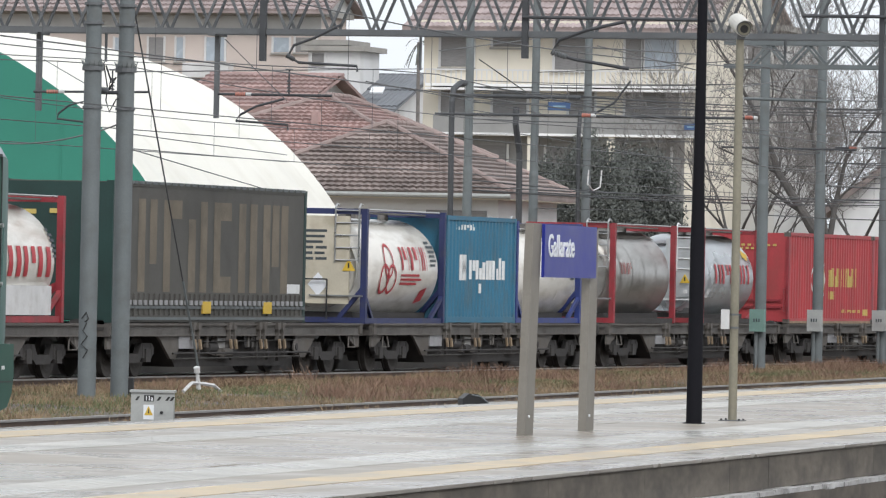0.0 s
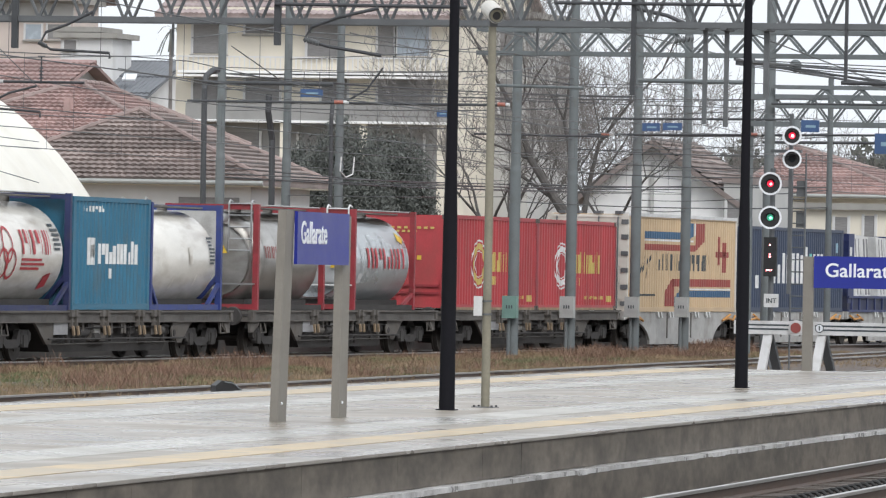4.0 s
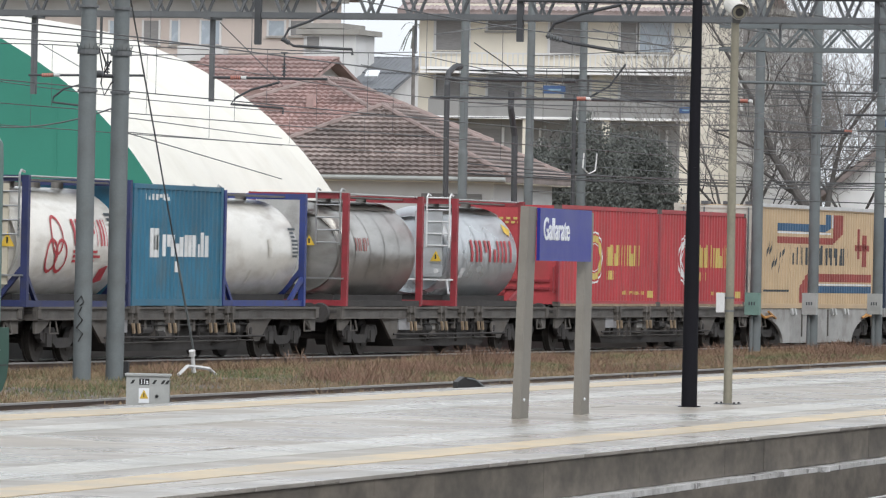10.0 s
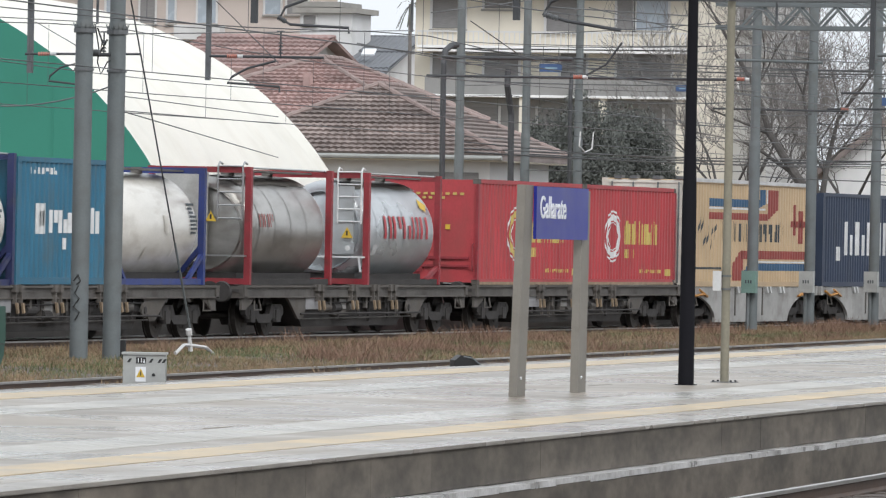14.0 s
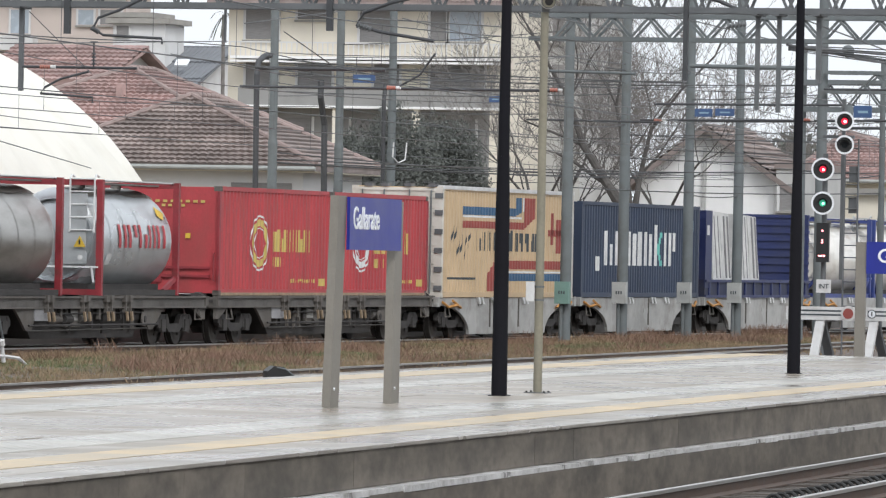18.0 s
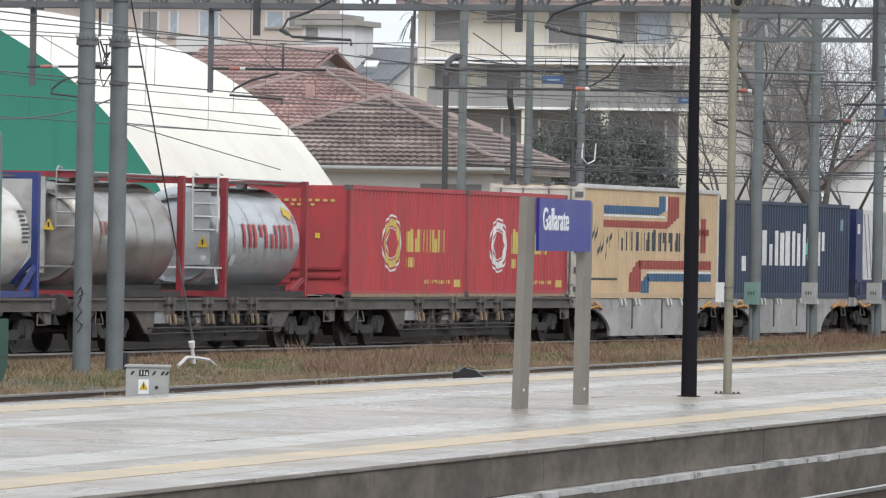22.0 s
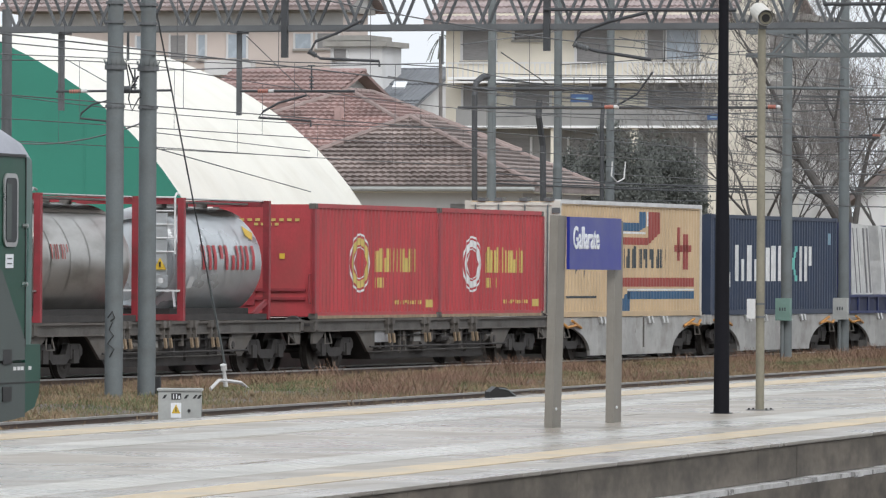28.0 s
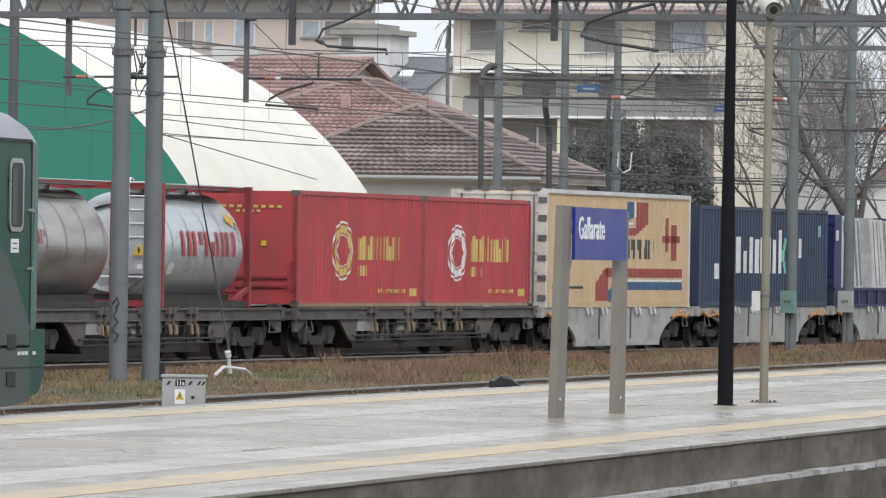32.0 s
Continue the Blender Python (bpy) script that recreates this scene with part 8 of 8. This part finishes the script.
# slate container
c, h, wy = container(183.4, 196.75, 1.1, 2.75, 2.5, "box_slate", label="dark slate blue corrugated container with white lettering blocks")
H = 2.75
for a, b, n in ((0.185, 0.26, 2), (0.285, 0.36, 2), (0.385, 0.5, 3), (0.52, 0.585, 2)):
    w = (b - a) * (0.36 if n == 2 else 0.24)
    for i in range(n):
        x = a + (b - a - w) * i / (n - 1)
        mark(c, "letter_block", x, x + w, 0.34, 0.7 if i % 2 == 0 else 0.56 if a < 0.3 else 0.68, h, wy, H, "white_mark")
mark(c, "letter_block", 0.605, 0.63, 0.34, 0.78, h, wy, H, "white_mark")
for i in range(6):
    mark(c, "teal_stroke", 0.632 + 0.009 * abs(i - 2.5), 0.652 + 0.009 * abs(i - 2.5), 0.34 + i * 0.06, 0.4 + i * 0.06, h, wy, H, "teal_mark")
mark(c, "letter_block", 0.69, 0.71, 0.34, 0.7, h, wy, H, "white_mark")
mark(c, "letter_block", 0.73, 0.752, 0.34, 0.7, h, wy, H, "white_mark")
mark(c, "letter_block", 0.77, 0.792, 0.5, 0.7, h, wy, H, "white_mark")
mark(c, "label_block", 0.12, 0.155, 0.28, 0.43, h, wy, H, "white_mark")
mark(c, "label_block", 0.93, 0.95, 0.72, 0.84, h, wy, H, "blue_light")


# flat rack with wrapped slabs between two blue end walls
def flat_rack():
    s0, s1 = 197.6, 210.6
    h = (s1 - s0) / 2
    c = thing("flat_rack", "blue flat rack container loaded with white wrapped panels", "container", "containers on the train", at=pose((s0 + s1) / 2, TRAIN_Y, 1.1))
    bm = B()
    quad_box(bm, -h, h, -1.22, 1.22, 0, 0.55)
    part("base_frame", bm, "box_navy", c, "dark navy base frame")
    for i in range(12):
        x = -h + 0.5 + (2 * h - 1.0) * i / 11
        bm = B()
        quad_box(bm, x - 0.07, x + 0.07, -1.26, -1.22, 0.04, 0.53)
        part("base_rib", bm, "box_blue", c)
    for z in (0.0, 0.47):
        bm = B()
        quad_box(bm, -h, h, -1.28, -1.22, z, z + 0.08)
        part("base_flange", bm, "box_blue", c)
    for s in (-1, 1):
        w = new("end_wall")
        w.parent = c
        for i in range(9):
            z = 0.6 + 2.0 * i / 8
            bm = B()
            quad_box(bm, s * h - 0.16 * (s > 0), s * h + 0.16 * (s < 0), -1.22, 1.22, z - 0.05, z + 0.05)
            part("stiffener", bm, "box_blue", w)
        bm = B()
        quad_box(bm, s * h - 0.11 * (s > 0) - 0.0, s * h + 0.11 * (s < 0), -1.2, 1.2, 0.55, 2.62)
        part("panel", bm, "box_blue", w, "blue steel end panel")
    bm = B()
    quad_box(bm, -h - 0.01, -h + 0.75, -1.235, -1.2, 0.3, 2.65)
    part("side_gusset", bm, "box_blue", c)
    bm = B()
    patch(bm, -h + 0.1, -h + 0.4, 1.9, 2.2, -1.24, False)
    part("white_block", bm, "white_mark", c)
    return c, h


c, h = flat_rack()
moving.append(c)
rnd = random.Random(3)
for i, x in enumerate((-4.9, -3.7, -1.6, -0.3)):
    bm = B()
    bow = rnd.uniform(0.05, 0.12)
    prism(bm, [(x, 0.0), (x + 1.2, 0.0), (x + 0.95 - bow, 1.0), (x + 0.62, 2.05 - i * 0.03), (x - 0.5, 2.1 - i * 0.03), (x - 0.2 + bow, 1.0)], -1.05 + 0.03 * (i % 2), 0.9, "xz")
    w = solid("wrapped_panel", bm, "wrap_white", "white wrapped panel standing on the flat rack", "cargo", "wrapped panels", at=pose(204.1, TRAIN_Y, 1.65))
    moving.append(w)
    for k in (0.4, 0.75):
        bm = B()
        prism(bm, [(x + 1.2 * k - 0.02, 0.05), (x + 1.2 * k + 0.02, 0.05), (x + 1.2 * k - 0.5, 1.95), (x + 1.2 * k - 0.54, 1.95)], -1.07, -1.0, "xz")
        part("strap", bm, "strap_grey", w)

for s0, s1 in ((212.4, 218.9), (219.3, 225.6)):
    c, h, wy, zc = tank_container(s0, s1, 1.1, 2.6, 2.44, "frame_blue", "white_tank", "shiny white tank container in a blue frame", name="tank_container")
    small_print(c, TANK_R, zc, 1.9, 2.6, zc - 0.1, zc + 0.5, 5)


# ---- paving slabs, edge stones and wall panels of the platform ----
def skewed(name, pts_lo, z0, z1, material, parent):
    bm = B()
    v = [bm.verts.new((x, y, z)) for z in (z0, z1) for x, y in pts_lo]
    for q in ((3, 2, 1, 0), (4, 5, 6, 7), (0, 1, 5, 4), (1, 2, 6, 5), (2, 3, 7, 6), (3, 0, 4, 7)):
        bm.faces.new([v[k] for k in q])
    return part(name, bm, material, parent)


g = 0.0015
x = 30.0
while x < PX1 - 0.1:
    x2 = min(x + 2.4, PX1)
    rows = [0.0, 0.33, 0.66, 1.0]
    for a, b in zip(rows, rows[1:]):
        lo = lambda q, f: near_edge(q) + 0.45 + (far_edge(q) - 0.45 - near_edge(q) - 0.45) * f
        dz = random.uniform(-0.0015, 0.0015)
        skewed("paving_slab", ((x + g, lo(x, a) + g), (x2 - g, lo(x2, a) + g), (x2 - g, lo(x2, b) - g), (x + g, lo(x, b) - g)), 0.5, 0.55 + dz, "wet_slab", platform)
    x = x2
x = 30.0
while x < 150:
    x2 = x + 1.2
    skewed("edge_stone", ((x + 0.0015, near_edge(x)), (x2 - 0.0015, near_edge(x2)), (x2 - 0.0015, near_edge(x2) + 0.445), (x + 0.0015, near_edge(x) + 0.445)), 0.523, 0.551 + random.uniform(-0.002, 0.002), "edge_stone", platform)
    if x2 < PX1:
        skewed("edge_stone", ((x + 0.0015, far_edge(x) - 0.445), (x2 - 0.0015, far_edge(x2) - 0.445), (x2 - 0.0015, far_edge(x2)), (x + 0.0015, far_edge(x))), 0.523, 0.551 + random.uniform(-0.002, 0.002), "edge_stone", platform)
    x = x2
x = 36.0
while x < 190:
    x2 = x + 2.0
    skewed("wall_panel", ((x + 0.008, near_edge(x) + 0.015 + random.uniform(0, 0.008)), (x2 - 0.008, near_edge(x2) + 0.015), (x2 - 0.008, near_edge(x2) + 0.118), (x + 0.008, near_edge(x) + 0.118)), 0.196, 0.52, "platform_wall", platform)
    x = x2


# ribbed hose lying along the near track
hose = thing("ribbed_hose", "black ribbed drainage hose lying between the rails", "hose")
n_loops = 90
for i in range(n_loops):
    q = 66.0 + i * 0.46
    bm = B()
    pts = [(q + 0.03 * math.sin(math.pi * k / 7), near_edge(q) - 2.35 + 0.1 * math.cos(math.pi * k / 7), -0.17 + 0.15 * math.sin(math.pi * k / 7)) for k in range(8)]
    polyline(bm, pts, 0.02, 6)
    part("hose_loop", bm, "rubber", hose)

motions()
